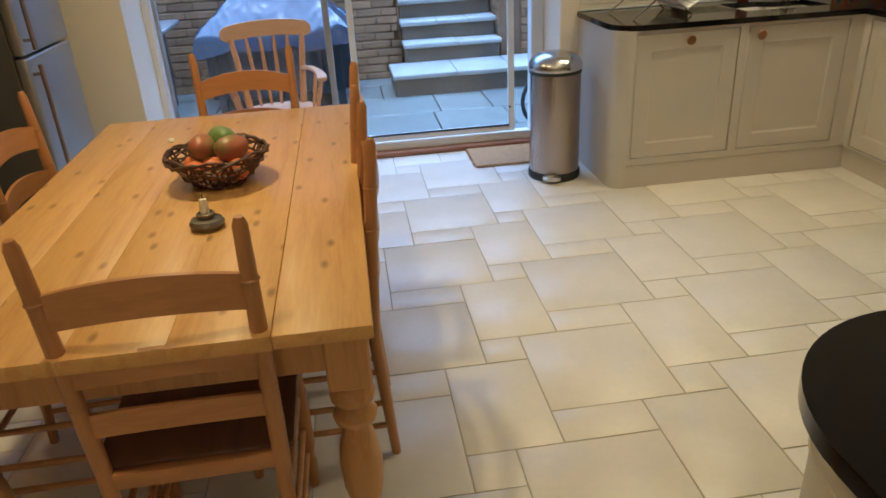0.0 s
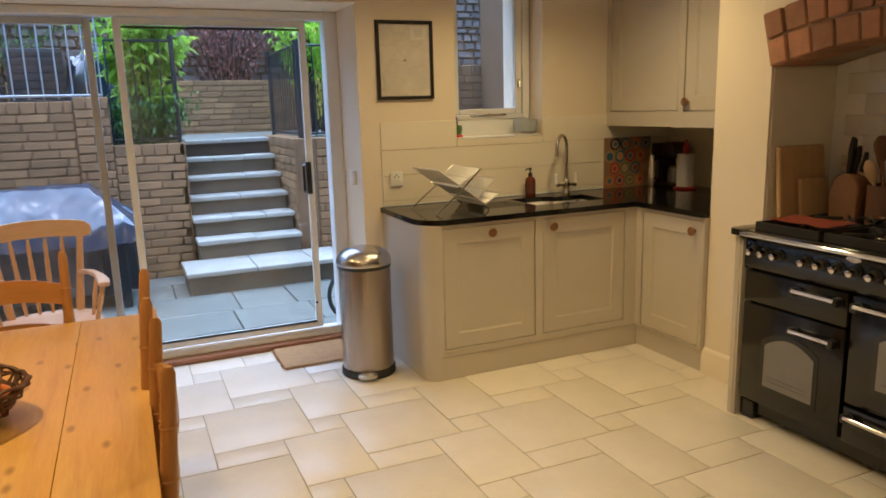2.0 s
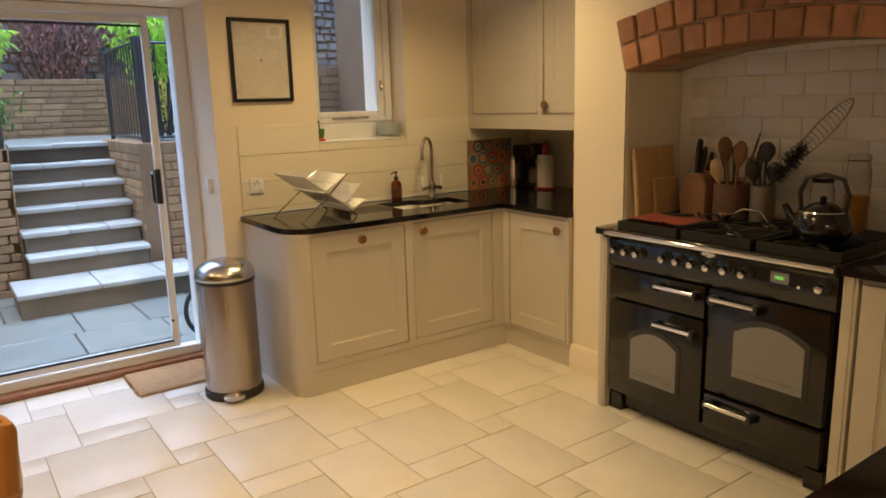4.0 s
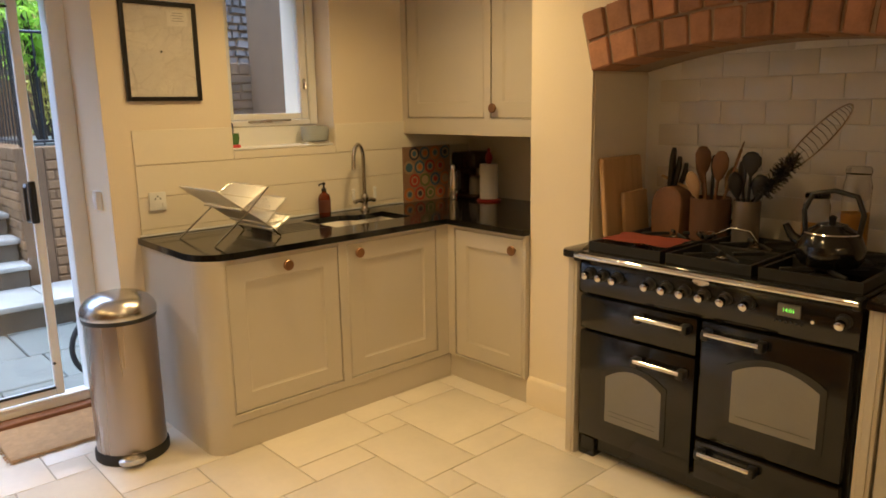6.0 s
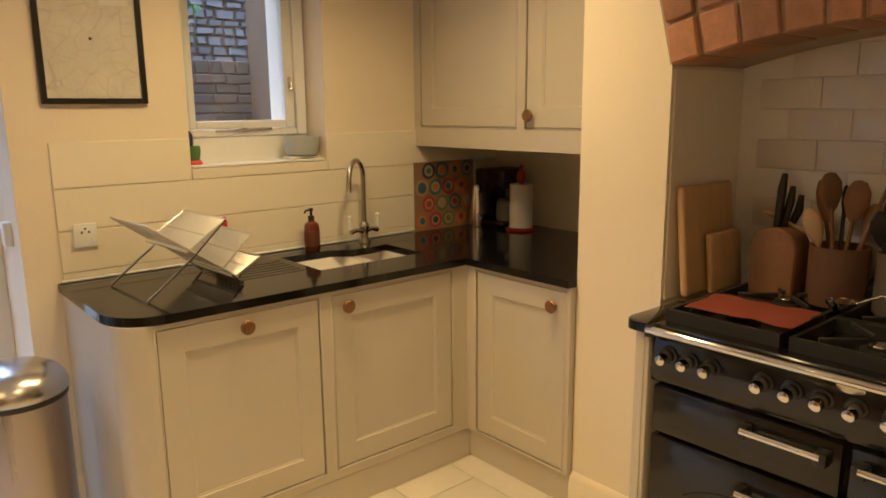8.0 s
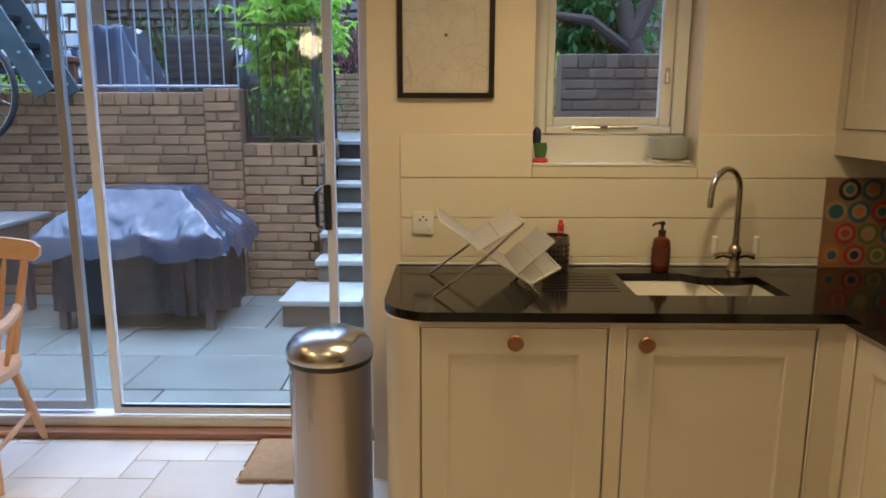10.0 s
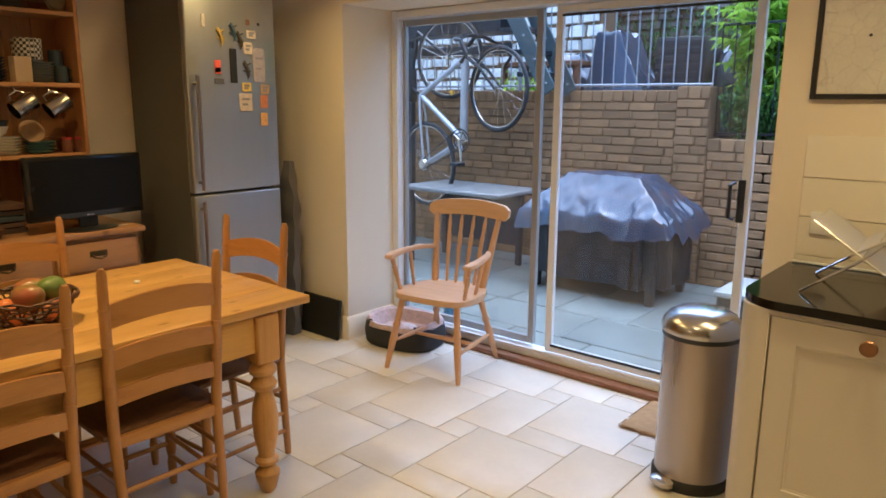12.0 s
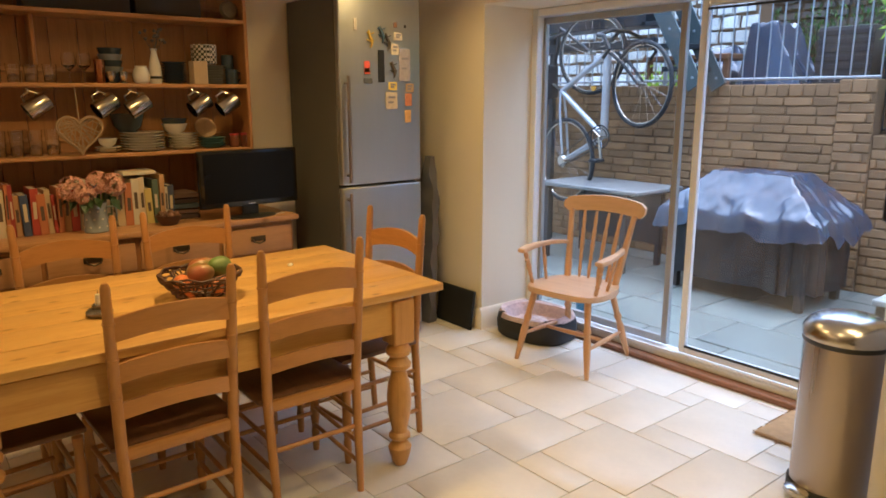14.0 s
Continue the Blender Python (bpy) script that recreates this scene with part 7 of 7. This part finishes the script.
# ---- railings ----
def railing(name, a, b, z0, z1, step, mat, label, r=0.007, posts=()):
    a, b = Vector((*a, 0)), Vector((*b, 0))
    L = (b - a).length
    t = thing(name, label, "railing", Matrix.Translation(a))
    d = (b - a) / L
    n = int(L / step)
    mesh = mesh_of("bar", tube(B(), [(0, 0, z0), (0, 0, z1)], r, 6), mat)
    for k in range(n + 1):
        o = new("bar", mesh)
        o.parent, o.matrix_basis = t, Matrix.Translation(d * (L * k / n))
    for z in (z0 + 0.03, z1):
        ob = B()
        w = Vector((-d.y, d.x, 0)) * 0.012
        p, q = Vector((0, 0, z)), d * L + Vector((0, 0, z))
        tube(ob, [p, q], 0.012, 6)
        part("rail", ob, mat, t)
    for s in posts:
        part("post", tube(B(), [d * L * s + Vector((0, 0, z0 - 0.03)), d * L * s + Vector((0, 0, z1 + 0.05))], 0.022, 8), mat, t)
    return t


railing("railing", (-4.0, 7.68), (-0.06, 7.68), 1.66, 2.62, 0.115, "galv", "grey iron railing along the garden wall", 0.0068, (0.0, 0.5))
railing("railing", (0.0, 7.66), (0.565, 7.66), 1.25, 2.17, 0.11, "rail", "dark iron railing over the planter", 0.007, (1.0,))
railing("railing", (0.575, 7.70), (0.575, 8.55), 1.25, 2.17, 0.11, "rail", "dark iron railing beside the steps", 0.007, (1.0,))
railing("railing", (1.665, 7.42), (1.665, 8.75), 1.25, 2.12, 0.11, "rail", "dark iron handrail on the step wall", 0.007, (0.0, 1.0))
railing("railing", (1.70, 7.42), (2.45, 7.42), 1.25, 2.12, 0.11, "rail", "dark iron railing above the side wall", 0.007, (0.0,))


# ---- covered furniture on the terrace ----
def heap(name, label, at, sx, sy, h, mat, seed, pleat=9):
    bm = B()
    bmesh.ops.create_uvsphere(bm, u_segments=48, v_segments=24, radius=1)
    for v in bm.verts:
        d = v.co.copy()
        a = math.atan2(d.y, d.x)
        k = 1 + 0.13 * math.sin(pleat * a + 3 * d.z) * (1 - 0.6 * max(0, d.z)) + 0.22 * noise.noise(d * 2.3 + Vector((seed, 0, 0)))
        v.co = Vector((math.copysign(abs(d.x) ** 0.6, d.x) * sx * k, math.copysign(abs(d.y) ** 0.6, d.y) * sy * k, max(0, d.z) ** 0.75 * h * (1 + 0.15 * noise.noise(d * 3 + Vector((0, seed, 0)))) if d.z > 0 else 0))
    return solo(name, bm, mat, label, "garden cover", at)


def slanted_cover(name, label, at, w, d, h, seed):
    """A sheet thrown over stacked chairs: a level top, a long slope to one side, sharp creases."""
    def point(u, v):
        z = h if u < 0.05 else h * (1 - 0.9 * ((u - 0.05) / 0.95) ** 0.9)
        if u < -0.55:
            z = h * (1 - 0.85 * ((-0.55 - u) / 0.45) ** 0.6)
        z *= 1 - 0.75 * max(0.0, (abs(v) - 0.6) / 0.4) ** 0.8
        z += 0.09 * (0.4 - abs(noise.noise(Vector((u * 2.4, v * 2.0, seed))))) * (1 if z > 0.12 else 0.2) + 0.03 * (0.4 - abs(noise.noise(Vector((u * 6, v * 5, seed + 3)))))
        return u * w, v * d, max(0.0, z)
    n = 46
    bm = B()
    g = [[bm.verts.new(point(2 * i / n - 1, 2 * j / n - 1)) for j in range(n + 1)] for i in range(n + 1)]
    for i in range(n):
        for j in range(n):
            bm.faces.new((g[i][j], g[i + 1][j], g[i + 1][j + 1], g[i][j + 1]))
    return solo(name, bm, "tarp_d", label, "garden cover", at)


slanted_cover("covered_chairs", "stacked garden chairs under a creased blue cover", pose(-1.26, 8.5, TERR), 0.46, 0.4, 0.98, 2)
heap("covered_chairs", "garden furniture under a blue cover", pose(-0.15, 8.75, TERR), 0.26, 0.3, 0.95, "tarp_d", 7)
heap("covered_parasol", "bundled blue cover at the back of the terrace", pose(-2.2, 9.0, TERR), 0.4, 0.4, 0.85, "tarp_d", 5)
wb = thing("storage_box", "dark woven garden storage box", "box", pose(-0.62, 8.55, TERR))
part("body", box(B(), (-0.24, -0.25, 0), (0.24, 0.25, 0.93), 0.015, 2), "wicker", wb)
bm = B()
for k in range(12):
    box(bm, (-0.245, -0.256, 0.03 + 0.075 * k), (0.245, -0.25, 0.075 + 0.075 * k), 0.004)
part("weave_band", bm, "wicker", wb)
tt_ = thing("garden_table", "weathered wooden table on the terrace", "table", pose(-2.05, 8.3, TERR))
oldw = plain("brown_garden_wood", (0.16, 0.075, 0.035), 0.7)
part("top", box(B(), (-0.5, -0.3, 0.68), (0.5, 0.3, 0.73), 0.006), oldw, tt_)
for x in (-0.45, 0.45):
    part("leg", box(B(), (x - 0.03, -0.27, 0), (x + 0.03, -0.21, 0.68), 0.004), oldw, tt_)
    part("leg", box(B(), (x - 0.03, 0.21, 0), (x + 0.03, 0.27, 0.68), 0.004), oldw, tt_)


# ---- plants ----
def shrub(name, label, at, n, spread, h, mat, leaf, seed, stems=8, droop=0.3, whorl=0, kind="", low=0.1):
    rr = random.Random(seed)
    t = thing(name, label, "shrub", at)
    bl = B()
    tips = []
    for k in range(stems):
        a, s = rr.uniform(0, 6.28), rr.uniform(0.2, 1) ** 0.7
        e = Vector((math.cos(a) * spread[0] * s, math.sin(a) * spread[1] * s, h * rr.uniform(0.55, 1.0)))
        mid = e * 0.5 + Vector((rr.uniform(-0.06, 0.06), rr.uniform(-0.06, 0.06), 0.08 * h))
        base = Vector((e.x * 0.2, e.y * 0.2, 0))
        part("stem", tube(B(), [base, mid, e], [0.012, 0.008, 0.003], 5), "bark", t)
        tips.append((base, mid, e))
    while n > 0:
        base, mid, e = rr.choice(tips)
        s = rr.uniform(low, 1)
        c = (base.lerp(mid, s * 2) if s < 0.5 else mid.lerp(e, s * 2 - 1)) + Vector((rr.gauss(0, 0.09), rr.gauss(0, 0.09), rr.gauss(0, 0.06)))
        m_ = whorl or 1
        a0 = rr.uniform(0, 6.28)
        for k in range(m_):
            L = leaf * rr.uniform(0.7, 1.3)
            mm = Matrix.Translation(c) @ Euler((rr.uniform(-0.4, 0.4), rr.uniform(-0.2, 0.9) * (1 if whorl else 2) + droop, a0 + 6.28 * k / m_ + rr.uniform(-0.3, 0.3))).to_matrix().to_4x4()
            v = [bl.verts.new(mm @ Vector(p)) for p in ((0, 0, 0), (L * 0.45, -L * 0.2, L * 0.05), (L, 0, -L * 0.1), (L * 0.45, L * 0.2, L * 0.05))]
            bl.faces.new(v)
            n -= 1
    part("foliage", bl, mat, t)
    return t


shrub("mock_orange_shrub", "lime green leafy shrub in the planter", pose(0.28, 7.95, TERR), 2400, (0.40, 0.28), 1.55, "leaf", 0.115, 1, 18, 0.1, 6, low=0.3)
shrub("planter_shrub", "small dark green shrub in the planter", pose(0.28, 7.84, TERR), 3000, (0.38, 0.20), 0.55, "leaf_d", 0.055, 2, 16, 0.2)
shrub("mock_orange_shrub", "taller lime green shrub against the sky", pose(0.45, 8.35, TERR), 1200, (0.3, 0.25), 2.0, "leaf", 0.11, 11, 9, 0.1, 6, low=0.45)
shrub("russet_shrub", "bare russet shrub on the bank", pose(1.55, 11.45, 1.85), 2400, (0.95, 0.3), 1.25, "leaf_r", 0.06, 3, 40)
shrub("russet_shrub", "russet shrub on the bank", pose(0.35, 11.45, 1.85), 1200, (0.7, 0.25), 1.0, "leaf_r", 0.055, 4, 24)
shrub("yellow_shrub", "yellow-green shrub on the bank", pose(2.75, 10.6, TERR), 1700, (0.5, 0.4), 1.75, "leaf_y", 0.08, 5, 16)
shrub("ivy", "dark green ivy on the bank", pose(3.4, 11.45, 1.5), 3000, (1.4, 0.3), 1.5, "leaf_d", 0.07, 6, 40)
shrub("ivy", "dark green ivy on the bank", pose(-2.2, 11.45, 1.7), 2400, (2.2, 0.3), 1.2, "leaf_d", 0.07, 7, 50)
shrub("laurel", "dark green evergreen behind the side wall", pose(3.0, 8.3, TERR), 3000, (0.8, 0.5), 2.1, "leaf_d", 0.12, 8, 26, 0.3, 4, low=0.35)
shrub("laurel", "bright green evergreen beyond the side wall", pose(2.3, 9.2, TERR), 1600, (0.6, 0.4), 2.2, "leaf", 0.10, 14, 18, 0.3, 4, low=0.4)
tr = thing("garden_tree", "dark forked tree trunk behind the side wall", "tree", pose(3.25, 7.9, TERR))
part("trunk", tube(B(), [(0, 0, 0), (-0.05, 0, 0.7), (-0.15, 0.05, 1.1), (-0.5, 0.1, 1.9)], [0.11, 0.09, 0.08, 0.05], 10), "bark", tr)
part("limb", tube(B(), [(-0.1, 0, 0.85), (0.1, 0.0, 1.3), (0.25, 0.1, 2.1)], [0.07, 0.06, 0.04], 8), "bark", tr)
part("limb", tube(B(), [(-0.08, 0, 0.75), (-0.45, -0.1, 1.0), (-0.8, -0.1, 1.05), (-1.0, 0, 1.3)], [0.05, 0.04, 0.03, 0.015], 8), "bark", tr)
solo("terrace_pot", lathe(B(), [(0.10, 0), (0.12, 0.01), (0.15, 0.24), (0.16, 0.25), (0.13, 0.25), (0.11, 0.05), (0.002, 0.04)], 20), plain("terracotta_wall_pot", (0.36, 0.15, 0.07), 0.8), "terracotta pot on the wall", "pot", pose(-1.55, 7.95, TERR))
shrub("pot_plant", "small green plant on the wall top", pose(-2.1, 7.9, TERR + 0.3), 400, (0.2, 0.15), 0.35, "leaf", 0.06, 9, 8)

# yard side wall and far walls
struct("wall_yard_left", box(B(), (-3.85, YO, GZ), (-3.65, 7.545, 3.4)), "lime", "limewashed yard wall")
struct("wall_yard_right", box(B(), (3.6, YO, GZ), (3.8, 7.3, 2.6)), "gmortar", "side wall of the yard")

# ---- pieces of floor and walls ----
floor = struct("floor", box(B(), (XW, YS, -0.08), (XE, YO, -0.004)), "grout", "cream limestone tiled floor in mixed sizes")
U, FX0, FY0_ = 0.1555, 0.7555, 4.1615
shapes = {}
rest = B()


def tile_mesh(w, d):
    key = (round(w, 3), round(d, 3))
    if key not in shapes:
        shapes[key] = mesh_of("tile", box(B(), (0, 0, -0.012), (w, d, 0), 0.0025, 2), "tile")
    return shapes[key]


G = 0.0022
for m in range(-14, 15):
    for n in range(-14, 15):
        oi, oj = 4 * m - n, -4 - 2 * m - 4 * n
        for di, dj, w, h in ((0, 0, 1, 1), (1, -2, 3, 3), (1, -3, 2, 1), (4, -1, 2, 3)):
            x0, y0 = FX0 + U * (oi + di) + G, FY0_ + U * (oj + dj) + G
            x1, y1 = x0 + U * w - 2 * G, y0 + U * h - 2 * G
            x0, x1, y0, y1 = max(x0, XW), min(x1, XE), max(y0, YS), min(y1, 4.85)
            if x1 - x0 < 0.02 or y1 - y0 < 0.02:
                continue
            if y1 > 0.6:
                o = new("tile", tile_mesh(x1 - x0, y1 - y0))
                o.parent, o.matrix_basis = floor, pose(x0, y0, random.uniform(-0.0006, 0.0006))
            else:
                box(rest, (x0, y0, -0.012), (x1, y1, 0))
o = part("tile_field", rest, "tile", floor)
o["kind"] = "stuff"

# painted splashback tiles behind the sink run
sb = tagged(new("trim_splashback"), "cream painted splashback tiles in long rows", "splashback", "", "structure")
zs = (0.922, 0.945, 1.0995, 1.254, 1.42)
for z0, z1, off in ((0.922, 0.9435, 0), (0.9455, 1.098, 0.3), (1.101, 1.2525, 0.0), (1.2555, 1.42, 0.3)):
    x = 1.478
    while x < XE:
        a, b = max(x, 1.478), min(x + 4.0, XE)
        cuts = [(a, b)]
        if z1 > 1.3:
            cuts = [(a, min(b, 1.984)), (max(a, 2.617), b)]
        for p, q in cuts:
            if q - p > 0.02:
                zb = z0
                part("tile", box(B(), (p + 0.0006, YN - 0.009, zb), (q - 0.0006, YN - 0.001, z1), 0.002), "splash", sb)
        if z1 > 1.3:
            p, q = max(a, 1.984), min(b, 2.617)
            if q - p > 0.02:
                part("tile", box(B(), (p + 0.0006, YN - 0.009, z0), (q - 0.0006, YN - 0.001, 1.297), 0.002), "splash", sb)
        x += 4.0

# white glazed tiles in the cooker recess
rt = struct("trim_recess_backing", box(B(), (3.352, RY0, 0.88), (3.36, RY1, 1.80)), "white", "white glazed tiling at the back of the cooker recess")
sub = mesh_of("tile", box(B(), (-0.006, 0, 0), (0, 0.198, 0.0975), 0.004, 2), "subway")
half = mesh_of("tile", box(B(), (-0.006, 0, 0), (0, 0.097, 0.0975), 0.004, 2), "subway")
for r in range(9):
    y = RY0 + 0.002 + (0.1 if r % 2 else 0)
    if r % 2:
        o = new("tile", half)
        o.parent, o.matrix_basis = rt, pose(3.352, RY0 + 0.002, 0.915 + 0.1 * r)
    while y + 0.198 < RY1:
        o = new("tile", sub)
        o.parent, o.matrix_basis = rt, pose(3.352, y, 0.915 + 0.1 * r, random.uniform(-0.4, 0.4), random.uniform(-0.5, 0.5), 0)
        y += 0.2
for side_y, face in ((RY1, -1), (RY0, 1)):
    b0 = struct("trim_recess_side", box(B(), (2.925, min(side_y, side_y + face * 0.006), 0.90), (3.35, max(side_y, side_y + face * 0.006), 1.64)), "splash", "cream painted recess side")

# two rings of firebrick over the cooker
ar = tagged(new("trim_brick_arch"), "two-ring segmental arch of old red firebricks", "arch", "", "structure")
rr = random.Random(17)
for ring_, (r0, r1) in enumerate(((AR, AR + 0.122), (AR + 0.128, AR + RING))):
    a = -ANG + 0.1
    while a < ANG - 0.5:
        step = rr.uniform(1.75, 2.35)
        a1 = min(a + step, ANG - 0.05)
        if ANG - a1 < 0.9:
            a1 = ANG - 0.05
        pr = rr.uniform(0.0, 0.012)
        bm = B()
        g = 0.12
        q = [(AY - rr_ * math.sin(radians(aa)), AZ + rr_ * math.cos(radians(aa))) for rr_, aa in ((r0 + 0.002, a + g), (r0 + 0.002, a1 - g), (r1 - 0.002, a1 - g), (r1 - 0.002, a + g))]
        prism(bm, q, 2.892 - pr, 3.13, TURN_X)
        bmesh.ops.bevel(bm, geom=bm.edges[:], offset=0.006, segments=1, affect="EDGES")
        for v in bm.verts:
            v.co += Vector((noise.noise(v.co * 30), noise.noise(v.co * 31 + Vector((5, 0, 0))), noise.noise(v.co * 29 + Vector((0, 7, 0))))) * 0.004
        part("brick", bm, "fire", ar)
        a = a1
bm = B()
pts = [(AY - (AR + 0.006) * math.sin(radians(a)), AZ + (AR + 0.006) * math.cos(radians(a))) for a in np.linspace(-ANG, ANG, 25)] + [(AY - (AR + RING - 0.004) * math.sin(radians(a)), AZ + (AR + RING - 0.004) * math.cos(radians(a))) for a in np.linspace(ANG, -ANG, 25)]
prism(bm, pts, 2.900, 3.355, TURN_X)
part("mortar", bm, "mortar", ar)


# block walls in the garden
def block_wall(name, a, b, z0, z1, thick, label, normal, course=0.078, length=0.27, cap=True, mat="brick", name_piece="brick", seed=1):
    """A wall from a to b of coursed blocks on its face, with a soldier course on top."""
    rr = random.Random(seed)
    a, b, nrm = Vector((*a, 0)), Vector((*b, 0)), Vector((*normal, 0))
    d = (b - a).normalized()
    L = (b - a).length
    bm = B()
    p = [a, b, b - nrm * thick, a - nrm * thick]
    prism(bm, [(v.x, v.y) for v in p], z0, z1 - 0.006)
    w = struct(name, bm, "gmortar", label)
    fm = Matrix(((d.x, -nrm.x, 0, 0), (d.y, -nrm.y, 0, 0), (0, 0, 1, 0), (0, 0, 0, 1)))
    J = 0.006
    cache = {}

    def piece(x0, x1, za, zb, dep=0.035):
        key = (round(x1 - x0, 2), round(zb - za, 3))
        if key not in cache:
            cache[key] = mesh_of(name_piece, box(B(), (0, -0.012, 0), (x1 - x0, dep, zb - za), 0.006), mat)
        o = new(name_piece, cache[key])
        o.parent = w
        o.matrix_basis = Matrix.Translation(a + d * x0 + Vector((0, 0, za))) @ fm @ pose(0, rr.uniform(-0.003, 0.004), 0)
    top = z1 - (0.105 if cap else 0)
    z, k = top - course, 0
    while z + course > z0 + 0.03:
        x = -length * (0.5 if k % 2 else 0) - rr.uniform(0, 0.05)
        while x < L:
            l_ = length * rr.uniform(0.72, 1.15)
            x0, x1 = max(x, 0) + J, min(x + l_, L) - J
            if x1 - x0 > 0.03:
                piece(x0, x0 + round(x1 - x0, 2), max(z, z0) + J, z + course - J)
            x += l_
        z -= course
        k += 1
    if cap:
        x = 0
        while x < L - 0.03:
            l_ = rr.choice((0.10, 0.11, 0.12))
            piece(x + 0.004, min(x + l_, L) - 0.004, top + 0.004, z1, thick)
            x += l_
    return w


block_wall("wall_garden", (-3.7, 7.55), (-0.30, 7.55), GZ, 1.64, 0.22, "buff block garden retaining wall", (0, -1), seed=1)
block_wall("wall_pillar", (-0.30, 7.53), (-0.015, 7.53), GZ, 1.67, 0.26, "buff block pillar at the end of the wall", (0, -1), seed=2)
block_wall("wall_planter", (-0.015, 7.55), (0.585, 7.55), GZ, 1.237, 0.20, "buff block planter wall", (0, -1), seed=3)
block_wall("wall_step_left", (0.59, 7.55), (0.59, 8.62), GZ, 1.237, 0.16, "buff block wall beside the steps", (1, 0), seed=4)
block_wall("wall_step_right", (1.585, 8.9), (1.585, 7.35), GZ, 1.237, 0.2, "buff block wall beside the steps", (-1, 0), seed=5)
block_wall("wall_side", (1.79, 7.35), (2.50, 7.35), GZ, 1.237, 0.2, "buff block side wall", (0, -1), seed=6)
block_wall("wall_pier", (2.50, 7.30), (3.75, 7.30), GZ, 1.92, 0.26, "tall dark block side wall", (0, -1), mat="brick_d", seed=7)
block_wall("wall_back", (-1.2, 11.0), (4.2, 11.0), TERR - 0.04, 1.95, 0.2, "buff block retaining wall behind the terrace", (0, -1), seed=8, cap=False)


# rubble walls: irregular stones joined into one field
def rubble(name, x0, x1, y, z0, z1, mat, label, size, seed):
    rr = random.Random(seed)
    w = struct(name, box(B(), (x0, y, z0), (x1, y + 0.4, z1)), "gmortar", label)
    bm = B()
    z = z0
    while z < z1:
        h = size * rr.uniform(0.5, 0.95)
        x = x0 - rr.uniform(0, size)
        while x < x1:
            l_ = size * rr.uniform(0.7, 1.9)
            hh = h * rr.uniform(0.8, 1.0)
            c = Vector((x + l_ / 2, y, z + h / 2))
            vs = []
            for dy, k in ((-0.05, 0.84), (0.03, 1.0)):
                for sx, sz in ((-1, -1), (1, -1), (1, 1), (-1, 1)):
                    vs.append(bm.verts.new(c + Vector((sx * (l_ / 2 - 0.012) * k + rr.uniform(-1, 1) * 0.012, dy + rr.uniform(-0.015, 0.015), sz * (hh / 2 - 0.008) * k + rr.uniform(-1, 1) * 0.010))))
            bm.faces.new(vs[3::-1])
            for i in range(4):
                bm.faces.new((vs[i], vs[(i + 1) % 4], vs[4 + (i + 1) % 4], vs[4 + i]))
            x += l_
        z += h
    o = part("stone_field", bm, mat, w)
    o["kind"] = "stuff"


rubble("wall_rubble_back", -4.5, 8.0, 11.75, 1.3, 4.4, "stone", "dark rubble stone wall at the back of the garden", 0.17, 1)
rubble("wall_rubble_left", -7.0, -2.5, 10.2, 1.2, 5.5, "lime", "pale limewashed rubble wall", 0.22, 2)
